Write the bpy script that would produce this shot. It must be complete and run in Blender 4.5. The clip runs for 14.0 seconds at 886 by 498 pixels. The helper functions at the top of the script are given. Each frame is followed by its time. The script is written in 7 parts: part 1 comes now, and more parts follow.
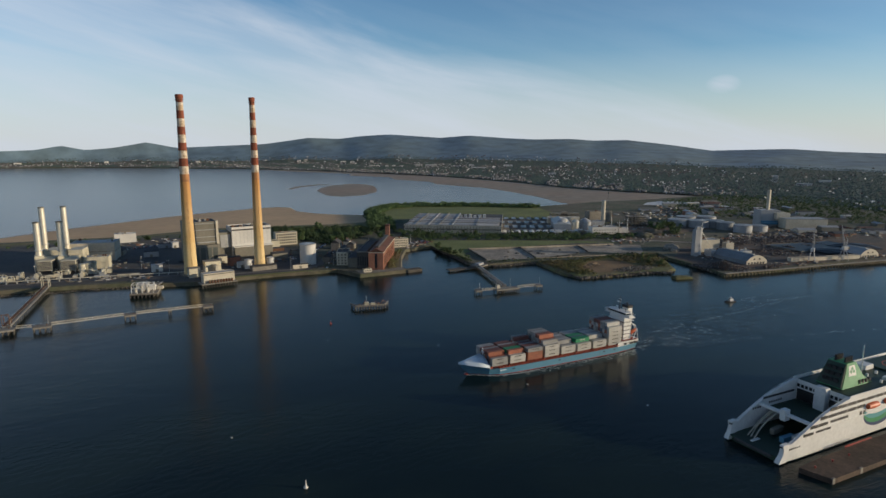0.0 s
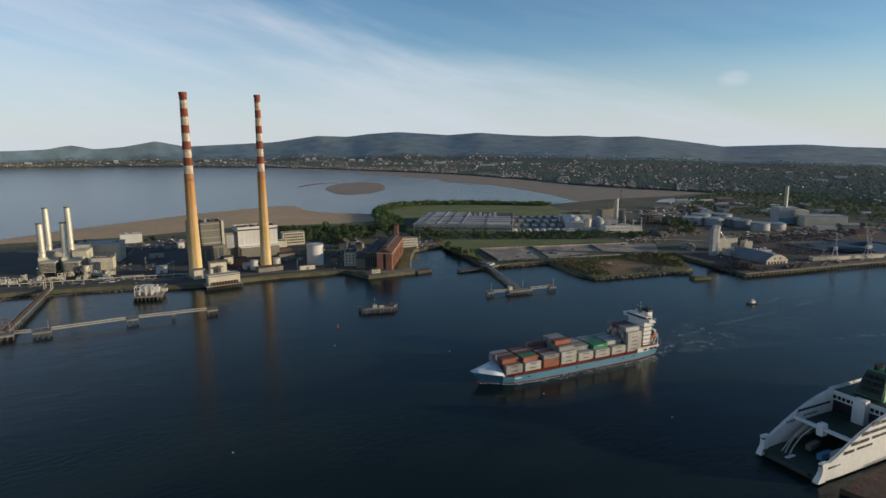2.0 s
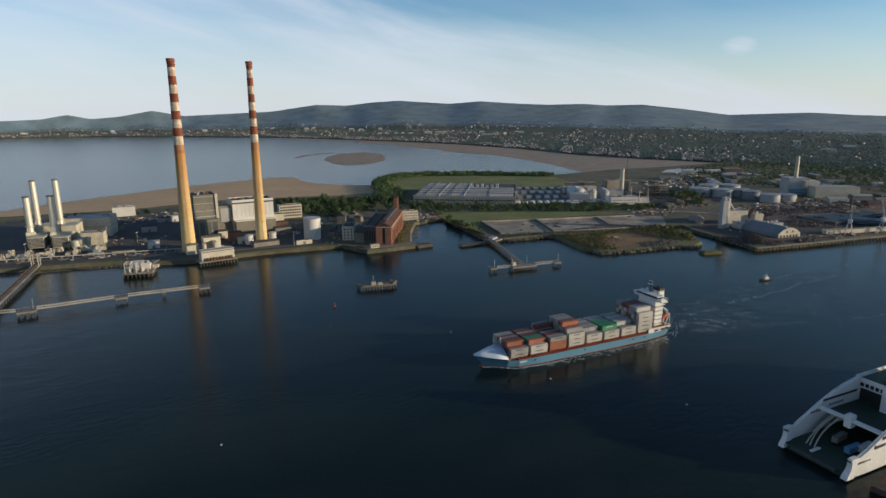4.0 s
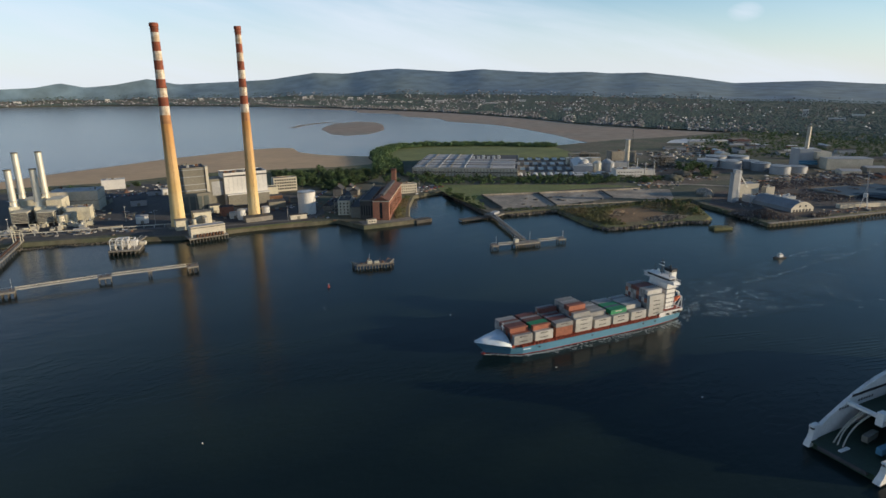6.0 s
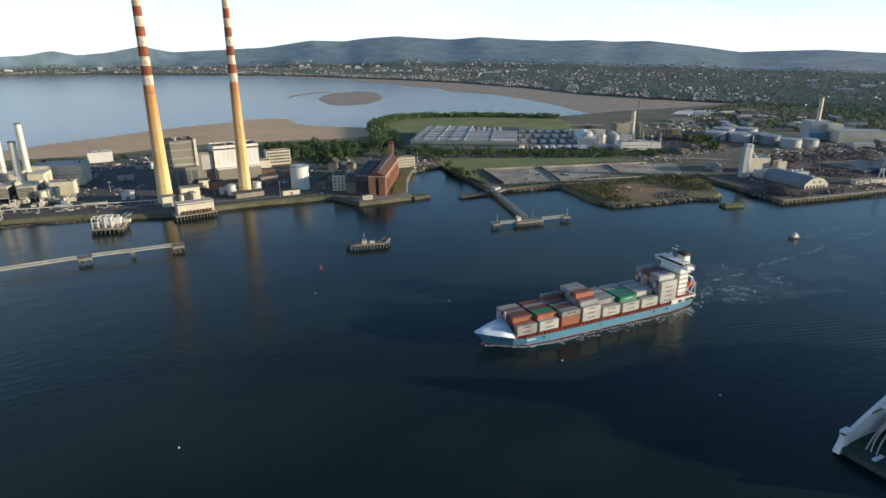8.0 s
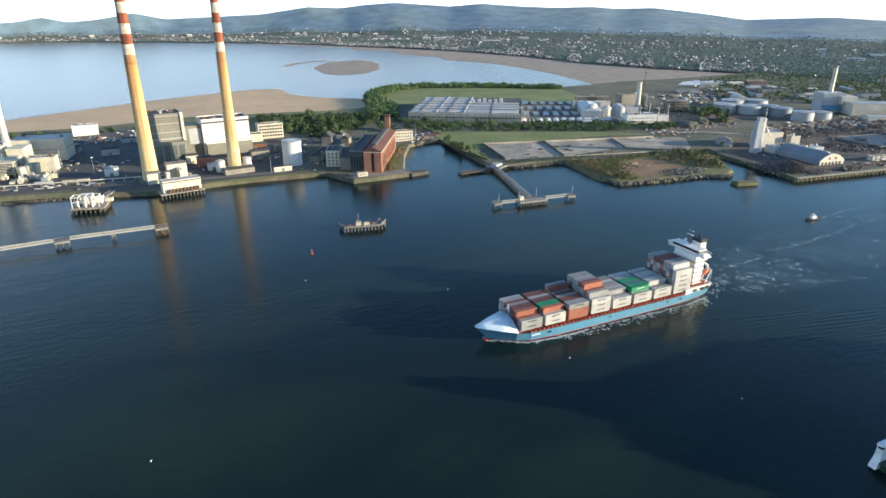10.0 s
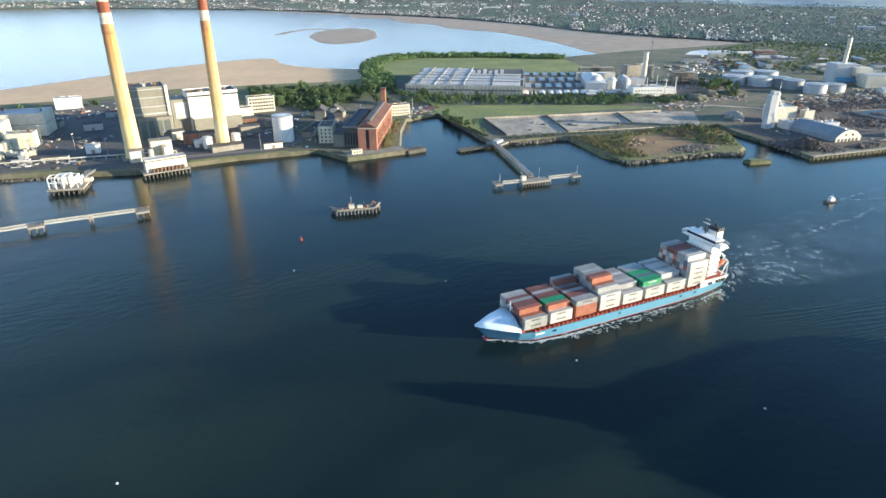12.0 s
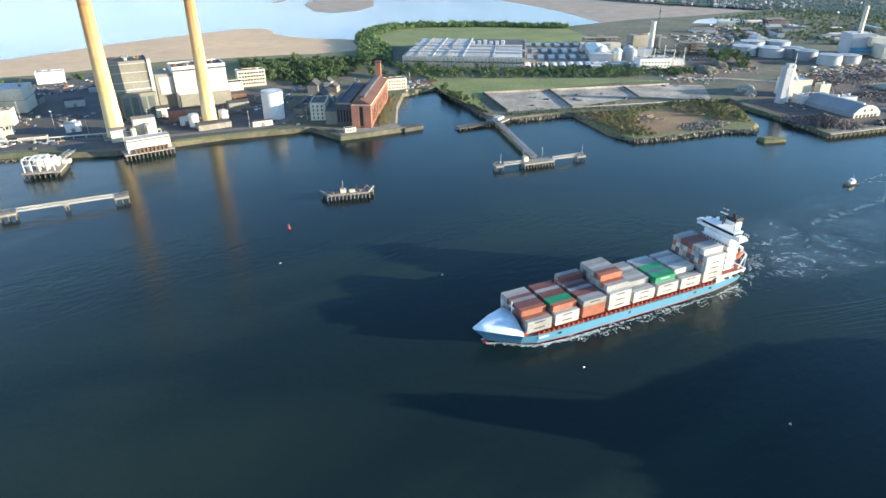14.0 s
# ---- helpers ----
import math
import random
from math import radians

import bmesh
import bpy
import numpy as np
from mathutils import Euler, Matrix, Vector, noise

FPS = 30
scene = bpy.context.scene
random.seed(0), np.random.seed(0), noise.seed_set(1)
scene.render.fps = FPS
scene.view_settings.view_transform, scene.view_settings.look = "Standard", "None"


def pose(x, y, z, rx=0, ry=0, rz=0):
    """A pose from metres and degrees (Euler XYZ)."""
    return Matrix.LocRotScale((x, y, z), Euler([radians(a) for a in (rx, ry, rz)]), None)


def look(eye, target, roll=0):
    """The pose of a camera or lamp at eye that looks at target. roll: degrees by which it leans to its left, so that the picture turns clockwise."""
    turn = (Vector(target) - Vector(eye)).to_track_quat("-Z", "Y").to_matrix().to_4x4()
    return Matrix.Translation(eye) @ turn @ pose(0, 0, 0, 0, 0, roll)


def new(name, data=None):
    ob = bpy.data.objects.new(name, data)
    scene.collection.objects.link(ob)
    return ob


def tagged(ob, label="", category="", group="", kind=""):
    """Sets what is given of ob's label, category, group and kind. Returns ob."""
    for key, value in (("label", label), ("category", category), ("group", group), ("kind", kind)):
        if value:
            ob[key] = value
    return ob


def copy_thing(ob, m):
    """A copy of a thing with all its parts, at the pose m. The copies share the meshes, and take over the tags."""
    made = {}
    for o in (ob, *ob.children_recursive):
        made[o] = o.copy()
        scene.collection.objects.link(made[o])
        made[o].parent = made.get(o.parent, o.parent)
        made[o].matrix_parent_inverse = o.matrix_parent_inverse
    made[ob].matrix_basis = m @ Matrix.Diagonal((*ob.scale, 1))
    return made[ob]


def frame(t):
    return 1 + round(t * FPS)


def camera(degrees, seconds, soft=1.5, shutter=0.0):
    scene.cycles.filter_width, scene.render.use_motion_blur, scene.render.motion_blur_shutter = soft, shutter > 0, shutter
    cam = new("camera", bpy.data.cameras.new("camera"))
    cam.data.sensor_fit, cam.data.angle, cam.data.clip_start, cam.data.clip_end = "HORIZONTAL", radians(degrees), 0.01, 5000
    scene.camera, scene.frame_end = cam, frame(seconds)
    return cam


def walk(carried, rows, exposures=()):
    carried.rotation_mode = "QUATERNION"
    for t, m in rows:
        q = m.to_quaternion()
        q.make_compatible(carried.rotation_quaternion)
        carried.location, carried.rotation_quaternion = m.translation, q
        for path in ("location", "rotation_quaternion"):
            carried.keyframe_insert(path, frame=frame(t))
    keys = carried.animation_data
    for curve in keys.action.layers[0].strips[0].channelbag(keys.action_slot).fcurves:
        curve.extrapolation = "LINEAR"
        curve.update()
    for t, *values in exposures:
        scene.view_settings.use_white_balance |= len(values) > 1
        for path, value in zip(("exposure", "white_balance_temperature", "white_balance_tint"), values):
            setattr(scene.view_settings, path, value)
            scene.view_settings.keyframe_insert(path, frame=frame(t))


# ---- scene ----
cam = camera(72.4, 14.0)
PATH = [
    (0, (-140.70, -733.94, 153.04), (-85.78, -652.12, 136.03), 0.09),
    (0.5, (-138.82, -730.18, 152.96), (-84.29, -648.11, 135.89), 0.04),
    (1, (-136.86, -726.22, 152.93), (-82.84, -643.84, 135.73), -0.02),
    (1.5, (-134.39, -721.88, 153.05), (-80.66, -639.34, 135.70), -0.07),
    (2, (-131.54, -717.31, 153.09), (-77.87, -634.75, 135.66), -0.23),
    (2.5, (-128.62, -712.49, 153.06), (-75.07, -630.08, 134.59), -0.21),
    (3, (-125.42, -707.67, 153.13), (-72.07, -625.44, 133.35), -0.26),
    (5.5, (-107.83, -682.09, 153.09), (-55.46, -600.93, 127.20), -0.37),
    (6, (-104.01, -676.75, 153.09), (-51.81, -595.86, 126.03), -0.37),
    (6.5, (-100.26, -671.23, 152.95), (-48.20, -590.64, 124.72), -0.33),
    (7, (-96.53, -665.86, 152.85), (-44.65, -585.57, 123.52), -0.32),
    (7.5, (-92.85, -660.46, 152.77), (-41.15, -580.48, 122.27), -0.21),
    (8, (-89.17, -655.05, 152.81), (-37.68, -575.38, 121.16), -0.26),
    (10.5, (-70.39, -627.33, 152.68), (-19.91, -549.47, 115.40), -0.17),
    (11, (-66.60, -621.89, 152.80), (-16.36, -544.42, 114.40), -0.19),
    (11.5, (-62.79, -616.43, 153.02), (-12.79, -539.39, 113.47), -0.14),
    (12, (-58.92, -611.27, 153.19), (-9.14, -534.65, 112.55), -0.12),
    (12.5, (-55.02, -606.15, 153.30), (-5.54, -529.92, 111.57), -0.16),
    (13, (-51.11, -600.97, 153.43), (-1.91, -525.18, 110.59), -0.18),
    (13.5, (-47.15, -595.85, 153.39), (1.77, -520.48, 109.50), -0.21),
    (14, (-43.17, -590.84, 153.29), (5.43, -515.88, 108.36), -0.26),
]
walk(cam, [(t, look(eye, target, roll)) for t, eye, target, roll in PATH],
     exposures=[(0, -0.25, 6100, 8), (3, -0.15, 6150, 8), (6.5, 0.22, 6150, 8), (8, 0.60, 5950, 6), (10.5, 1.43, 5750, 4), (12, 1.70, 5700, 3), (14, 1.83, 5650, 3)])

# ---- light: low evening sun, clear sky with thin high cloud ----
SUN_EL, SUN_TO = 9.5, (0.735, -0.678)
SUN_ROT = math.atan2(SUN_TO[0], SUN_TO[1])
world = bpy.data.worlds.new("evening_sky")
scene.world = world
world.use_nodes = True
wn, wl = world.node_tree.nodes, world.node_tree.links
wn.clear()
w_out = wn.new("ShaderNodeOutputWorld")
w_bg = wn.new("ShaderNodeBackground")
w_sky = wn.new("ShaderNodeTexSky")
w_sky.sky_type = "NISHITA"
w_sky.sun_disc = False
w_sky.sun_elevation = radians(SUN_EL)
w_sky.sun_rotation = SUN_ROT
w_sky.altitude = 150
w_sky.air_density, w_sky.dust_density, w_sky.ozone_density = 1.0, 0.15, 3.2
w_co = wn.new("ShaderNodeTexCoord")
w_sep = wn.new("ShaderNodeSeparateXYZ")
wl.new(w_co.outputs["Generated"], w_sep.inputs[0])


def wmath(op, a, b=None, clamp=False):
    n = wn.new("ShaderNodeMath")
    n.operation, n.use_clamp = op, clamp
    for i, s in enumerate((a, b)):
        if s is None:
            continue
        if isinstance(s, (int, float)):
            n.inputs[i].default_value = s
        else:
            wl.new(s, n.inputs[i])
    return n.outputs[0]


# thin cloud sheet in bearing and height, with a slanting upper edge, and pale haze low down
w_az = wmath("ARCTAN2", w_sep.outputs[0], w_sep.outputs[1])
w_comb = wn.new("ShaderNodeCombineXYZ")
wl.new(wmath("MULTIPLY", w_az, 2.2), w_comb.inputs[0])
wl.new(wmath("ADD", wmath("MULTIPLY", w_sep.outputs[2], 13.0), wmath("MULTIPLY", w_az, 3.2)), w_comb.inputs[1])
w_noise = wn.new("ShaderNodeTexNoise")
w_noise.inputs["Scale"].default_value = 1.3
w_noise.inputs["Detail"].default_value = 7
w_noise.inputs["Roughness"].default_value = 0.55
w_noise.inputs["Distortion"].default_value = 0.3
wl.new(w_comb.outputs[0], w_noise.inputs["Vector"])
w_wisp = wmath("MULTIPLY", wmath("SUBTRACT", w_noise.outputs[0], 0.40), 3.2, True)
w_edge = wmath("SUBTRACT", wmath("MINIMUM", wmath("SUBTRACT", 0.305, wmath("MULTIPLY", w_az, 0.245)), 0.36), w_sep.outputs[2])
w_edge = wmath("ADD", w_edge, wmath("MULTIPLY", wmath("SUBTRACT", w_noise.outputs[0], 0.5), 0.10))
w_sheet = wmath("MULTIPLY", w_edge, 16.0, True)
w_amt = wmath("ADD", wmath("MULTIPLY", w_sheet, wmath("ADD", wmath("MULTIPLY", w_wisp, 0.34), 0.36)), wmath("MULTIPLY", w_wisp, 0.09), True)
# one small bright cloud low to the right
w_pa = wmath("DIVIDE", wmath("SUBTRACT", w_az, 1.0125), 0.025)
w_pe = wmath("DIVIDE", wmath("SUBTRACT", w_sep.outputs[2], 0.0875), 0.014)
w_puff = wmath("SUBTRACT", 1.0, wmath("ADD", wmath("MULTIPLY", w_pa, w_pa), wmath("MULTIPLY", w_pe, w_pe)), True)
w_amt = wmath("ADD", w_amt, wmath("MULTIPLY", w_puff, wmath("ADD", wmath("MULTIPLY", w_wisp, 0.9), 0.3)), True)
w_low = wmath("SUBTRACT", 1.0, wmath("MULTIPLY", w_sep.outputs[2], 7.0), True)
w_haze = wn.new("ShaderNodeMix")
w_haze.data_type = "RGBA"
wl.new(wmath("MULTIPLY", w_low, 0.78), w_haze.inputs["Factor"])
w_deep = wn.new("ShaderNodeMix")
w_deep.data_type, w_deep.blend_type = "RGBA", "MULTIPLY"
wl.new(wmath("SUBTRACT", 1.25, wmath("MULTIPLY", w_sep.outputs[2], 2.2), True), w_deep.inputs["Factor"])
wl.new(w_sky.outputs[0], w_deep.inputs["A"])
w_deep.inputs["B"].default_value = (1.55, 1.56, 1.58, 1)
wl.new(w_deep.outputs["Result"], w_haze.inputs["A"])
w_haze.inputs["B"].default_value = (6.5, 6.7, 6.9, 1)
w_mix = wn.new("ShaderNodeMix")
w_mix.data_type = "RGBA"
wl.new(w_amt, w_mix.inputs["Factor"])
wl.new(w_haze.outputs["Result"], w_mix.inputs["A"])
w_mix.inputs["B"].default_value = (6.7, 7.0, 7.6, 1)
wl.new(w_mix.outputs["Result"], w_bg.inputs[0])
w_bg.inputs[1].default_value = 0.112
wl.new(w_bg.outputs[0], w_out.inputs[0])

sun_data = bpy.data.lights.new("sun", "SUN")
sun_data.energy, sun_data.angle, sun_data.color = 5.0, radians(0.5), (1.0, 0.79, 0.53)
sun = new("sun", sun_data)
sun.matrix_world = look((0, 0, 400), (-SUN_TO[0] * 100, -SUN_TO[1] * 100, 400 - 100 * math.tan(radians(SUN_EL))))

# ---- materials ----


def mat(name, col, rough=0.8, metal=0.0, var=0.25, s1=0.06, s2=0.9, bump=0.2, col2=None, per_object=0.0, spread=(0.35, 0.65)):
    """A surface with broad patches (s1) and fine grain (s2), sizes in 1/m, in world space."""
    m = bpy.data.materials.new(name)
    m.use_nodes = True
    nt = m.node_tree
    b = nt.nodes["Principled BSDF"]
    b.inputs["Roughness"].default_value = rough
    b.inputs["Metallic"].default_value = metal
    geo = nt.nodes.new("ShaderNodeNewGeometry")

    def nz(scale, detail):
        n = nt.nodes.new("ShaderNodeTexNoise")
        n.inputs["Scale"].default_value, n.inputs["Detail"].default_value = scale, detail
        nt.links.new(geo.outputs["Position"], n.inputs["Vector"])
        return n.outputs[0]

    def mix(kind, f, a, c):
        n = nt.nodes.new("ShaderNodeMix")
        n.data_type, n.blend_type = "RGBA", kind
        for key, s in (("Factor", f), ("A", a), ("B", c)):
            if isinstance(s, (int, float, tuple)):
                n.inputs[key].default_value = s
            else:
                nt.links.new(s, n.inputs[key])
        return n.outputs["Result"]

    ramp = nt.nodes.new("ShaderNodeMapRange")
    ramp.inputs[1].default_value, ramp.inputs[2].default_value = spread
    nt.links.new(nz(s1, 5), ramp.inputs[0])
    other = col2 if col2 else tuple(c * (1 - var) for c in col)
    c = mix("MIX", ramp.outputs[0], (*other, 1), (*col, 1))
    fine = nz(s2, 4)
    r2 = nt.nodes.new("ShaderNodeMapRange")
    r2.inputs[1].default_value, r2.inputs[2].default_value, r2.inputs[3].default_value, r2.inputs[4].default_value = 0.3, 0.7, 1 - var, 1 + var * 0.4
    nt.links.new(fine, r2.inputs[0])
    c = mix("MULTIPLY", 1.0, c, r2.outputs[0])
    if per_object:
        info = nt.nodes.new("ShaderNodeObjectInfo")
        r3 = nt.nodes.new("ShaderNodeMapRange")
        r3.inputs[3].default_value, r3.inputs[4].default_value = 1 - per_object, 1 + per_object * 0.5
        nt.links.new(info.outputs["Random"], r3.inputs[0])
        c = mix("MULTIPLY", 1.0, c, r3.outputs[0])
    nt.links.new(c, b.inputs["Base Color"])
    if bump:
        bm_ = nt.nodes.new("ShaderNodeBump")
        bm_.inputs["Strength"].default_value, bm_.inputs["Distance"].default_value = bump, 0.3
        nt.links.new(fine, bm_.inputs["Height"])
        nt.links.new(bm_.outputs[0], b.inputs["Normal"])
    return m


def island_mat(name, cols, rough=0.8):
    """One colour per loose piece, picked from cols."""
    m = bpy.data.materials.new(name)
    m.use_nodes = True
    nt = m.node_tree
    b = nt.nodes["Principled BSDF"]
    b.inputs["Roughness"].default_value = rough
    geo = nt.nodes.new("ShaderNodeNewGeometry")
    r = nt.nodes.new("ShaderNodeValToRGB")
    r.color_ramp.interpolation = "CONSTANT"
    while len(r.color_ramp.elements) < len(cols):
        r.color_ramp.elements.new(0.5)
    for i, c in enumerate(cols):
        r.color_ramp.elements[i].position = i / len(cols)
        r.color_ramp.elements[i].color = (*c, 1)
    nt.links.new(geo.outputs["Random Per Island"], r.inputs[0])
    nz = nt.nodes.new("ShaderNodeTexNoise")
    nz.inputs["Scale"].default_value = 0.4
    nt.links.new(geo.outputs["Position"], nz.inputs["Vector"])
    mp = nt.nodes.new("ShaderNodeMapRange")
    mp.inputs[3].default_value, mp.inputs[4].default_value = 0.7, 1.2
    nt.links.new(nz.outputs[0], mp.inputs[0])
    mx = nt.nodes.new("ShaderNodeMix")
    mx.data_type, mx.blend_type = "RGBA", "MULTIPLY"
    mx.inputs["Factor"].default_value = 1
    nt.links.new(r.outputs[0], mx.inputs["A"])
    nt.links.new(mp.outputs[0], mx.inputs["B"])
    nt.links.new(mx.outputs["Result"], b.inputs["Base Color"])
    return m


def water_mat(name, deep, murky, rough, waves):
    m = bpy.data.materials.new(name)
    m.use_nodes = True
    nt = m.node_tree
    b = nt.nodes["Principled BSDF"]
    b.inputs["Roughness"].default_value = rough
    b.inputs["IOR"].default_value = 1.333
    b.inputs["Specular IOR Level"].default_value = 0.19
    geo = nt.nodes.new("ShaderNodeNewGeometry")
    mp = nt.nodes.new("ShaderNodeMapping")
    mp.inputs["Scale"].default_value = (0.7, 1.3, 1)
    mp.inputs["Rotation"].default_value = (0, 0, 0.25)
    nt.links.new(geo.outputs["Position"], mp.inputs[0])
    broad = nt.nodes.new("ShaderNodeTexNoise")
    broad.inputs["Scale"].default_value, broad.inputs["Detail"].default_value, broad.inputs["Distortion"].default_value = 0.006, 3, 0.8
    nt.links.new(mp.outputs[0], broad.inputs["Vector"])
    rp = nt.nodes.new("ShaderNodeValToRGB")
    rp.color_ramp.elements[0].position, rp.color_ramp.elements[1].position = 0.42, 0.62
    rp.color_ramp.elements[0].color, rp.color_ramp.elements[1].color = (*deep, 1), (*murky, 1)
    nt.links.new(broad.outputs[0], rp.inputs[0])
    nt.links.new(rp.outputs[0], b.inputs["Base Color"])
    last = None
    for scale, dist in waves:
        n = nt.nodes.new("ShaderNodeTexNoise")
        n.inputs["Scale"].default_value, n.inputs["Detail"].default_value = scale, 3
        nt.links.new(mp.outputs[0], n.inputs["Vector"])
        bp = nt.nodes.new("ShaderNodeBump")
        bp.inputs["Strength"].default_value, bp.inputs["Distance"].default_value = 1.0, dist
        nt.links.new(n.outputs[0], bp.inputs["Height"])
        if last:
            nt.links.new(last, bp.inputs["Normal"])
        last = bp.outputs[0]
    nt.links.new(last, b.inputs["Normal"])
    return m


WATER = water_mat("river_water", (0.0080, 0.0162, 0.0172), (0.0158, 0.0268, 0.0220), 0.19, ((0.05, 0.20), (0.22, 0.15), (0.9, 0.035)))
# shallow bay: the reflected pale sky is put into the base colour
SHALLOWS = water_mat("sky_pale_bay_water", (0.105, 0.103, 0.106), (0.170, 0.150, 0.136), 0.2, ((0.05, 0.12), (0.22, 0.08)))
GROUND = mat("bare_ground", (0.135, 0.115, 0.080), 0.95, var=0.4, s1=0.012, s2=0.15, col2=(0.065, 0.080, 0.040))
# green of the far land, lightened and blued to paint in haze
FARLAND = mat("haze_tinted_suburb", (0.074, 0.098, 0.076), 0.95, var=0.4, s1=0.004, s2=0.03, col2=(0.095, 0.100, 0.078))
# distance haze over the hills is painted into this pale blue base colour
HILL = mat("haze_blue_hillside", (0.140, 0.210, 0.270), 1.0, var=0.30, s1=0.0022, s2=0.010, col2=(0.185, 0.250, 0.270), bump=0)
SAND = mat("wet_sand", (0.58, 0.39, 0.215), 0.85, var=0.1, s1=0.006, s2=0.05, col2=(0.46, 0.32, 0.185), bump=0.1)
MUD = mat("tidal_mud", (0.34, 0.245, 0.165), 0.7, var=0.25, s1=0.004, s2=0.03, col2=(0.30, 0.24, 0.17), bump=0.1)
GRASS = mat("rough_grass", (0.19, 0.205, 0.060), 0.95, var=0.3, s1=0.02, s2=0.25, col2=(0.125, 0.155, 0.045))
SCRUB = mat("salt_marsh_scrub", (0.120, 0.140, 0.045), 0.95, var=0.4, s1=0.03, s2=0.3, col2=(0.165, 0.130, 0.060))
ASPHALT = mat("yard_asphalt", (0.055, 0.055, 0.058), 0.9, var=0.35, s1=0.03, s2=0.4, col2=(0.085, 0.078, 0.07))
CONCRETE = mat("weathered_concrete", (0.27, 0.245, 0.205), 0.9, var=0.3, s1=0.05, s2=0.6)
PALECON = mat("pale_concrete_yard", (0.42, 0.36, 0.28), 0.9, var=0.35, s1=0.035, s2=0.35, col2=(0.20, 0.175, 0.145))
DARKCON = mat("algae_stained_concrete", (0.11, 0.10, 0.085), 0.9, var=0.4, s1=0.1, s2=0.8)
CHIM = mat("ochre_stained_concrete", (0.66, 0.51, 0.275), 0.9, var=0.08, s1=0.03, s2=0.3, col2=(0.60, 0.43, 0.19), bump=0.05)
BANDRED = mat("faded_red_paint", (0.29, 0.078, 0.036), 0.8, var=0.3, s1=0.1, s2=0.5, bump=0.1)
BANDWHITE = mat("grimy_white_paint", (0.72, 0.65, 0.54), 0.8, var=0.3, s1=0.16, s2=0.6, bump=0.1, col2=(0.50, 0.37, 0.24))
WHITE = mat("white_cladding", (0.62, 0.60, 0.56), 0.6, var=0.12, s1=0.06, s2=0.7, bump=0.05)
OFFWHITE = mat("cream_render", (0.54, 0.49, 0.39), 0.75, var=0.18, s1=0.08, s2=0.7)
GREYCLAD = mat("grey_sheet_cladding", (0.21, 0.195, 0.155), 0.7, var=0.2, s1=0.05, s2=0.8)
LIGHTGREY = mat("light_grey_cladding", (0.36, 0.365, 0.37), 0.6, var=0.15, s1=0.05, s2=0.7)
DARKGREY = mat("dark_roof_felt", (0.075, 0.075, 0.08), 0.85, var=0.3, s1=0.08, s2=0.7)
BRICK = mat("red_brick", (0.34, 0.155, 0.10), 0.9, var=0.28, s1=0.06, s2=1.0)
RUSTROOF = mat("rusty_sheet_roof", (0.125, 0.055, 0.038), 0.85, var=0.3, s1=0.08, s2=0.6)
STEEL = mat("galvanised_steel", (0.48, 0.48, 0.46), 0.45, 0.6, var=0.15, s1=0.1, s2=0.9)
STAINLESS = mat("brushed_stack_steel", (0.66, 0.62, 0.52), 0.45, 0.35, var=0.12, s1=0.06, s2=0.6)
SLATE = mat("blue_grey_sheet_roof", (0.20, 0.22, 0.24), 0.55, var=0.2, s1=0.06, s2=0.8)
ROOFPALE = mat("pale_membrane_roof", (0.50, 0.47, 0.44), 0.7, var=0.2, s1=0.03, s2=0.4, per_object=0.2)
BANDFADED = mat("sun_faded_orange_paint", (0.46, 0.22, 0.09), 0.8, var=0.25, s1=0.1, s2=0.5, bump=0.1)
CREAM = mat("cream_steel_paint", (0.58, 0.53, 0.40), 0.6, var=0.18, s1=0.1, s2=0.8)
RUST = mat("rusty_steel", (0.17, 0.085, 0.045), 0.85, var=0.4, s1=0.15, s2=1.0)
TIMBER = mat("weathered_pile_timber", (0.19, 0.155, 0.11), 0.95, var=0.35, s1=0.3, s2=1.5)
GLASS = mat("dark_window_glass", (0.025, 0.03, 0.035), 0.15, var=0.2, bump=0)
ROCK = mat("rubble_stone", (0.17, 0.155, 0.135), 0.95, var=0.45, s1=0.2, s2=0.9, per_object=0.3)
HULLBLUE = mat("sky_blue_hull_paint", (0.085, 0.225, 0.33), 0.45, var=0.12, s1=0.08, s2=0.6, bump=0.05)
BOWWHITE = mat("pale_blue_white_paint", (0.62, 0.70, 0.76), 0.5, var=0.1, s1=0.1, s2=0.5, bump=0.04)
SHIPWHITE = mat("ship_white_paint", (0.70, 0.69, 0.66), 0.45, var=0.1, s1=0.1, s2=0.6, bump=0.03)
BOOTRED = mat("antifouling_red", (0.36, 0.045, 0.035), 0.6, var=0.25, s1=0.1, s2=0.5)
DECKRED = mat("oxide_red_deck_paint", (0.30, 0.055, 0.03), 0.75, var=0.3, s1=0.2, s2=0.8)
FERRYGREEN = mat("dark_green_deck_paint", (0.018, 0.045, 0.027), 0.6, var=0.25, s1=0.1, s2=0.6)
FUNNELGREEN = mat("bright_green_paint", (0.05, 0.25, 0.10), 0.5, var=0.15, s1=0.1, s2=0.6, bump=0.04)
BLACK = mat("black_paint", (0.015, 0.015, 0.016), 0.5, var=0.2)
ORANGE = mat("lifeboat_orange", (0.55, 0.11, 0.03), 0.5, var=0.15)
LEAF = mat("tree_leaves", (0.088, 0.135, 0.042), 0.85, var=0.3, s1=0.05, s2=0.5, col2=(0.055, 0.095, 0.034), bump=0, per_object=0.4)
BARK = mat("tree_bark", (0.10, 0.075, 0.05), 0.95, var=0.3)
FOAM = mat("water_foam", (0.62, 0.64, 0.62), 0.9, var=0.3, s1=0.3, s2=1.5, bump=0.3)

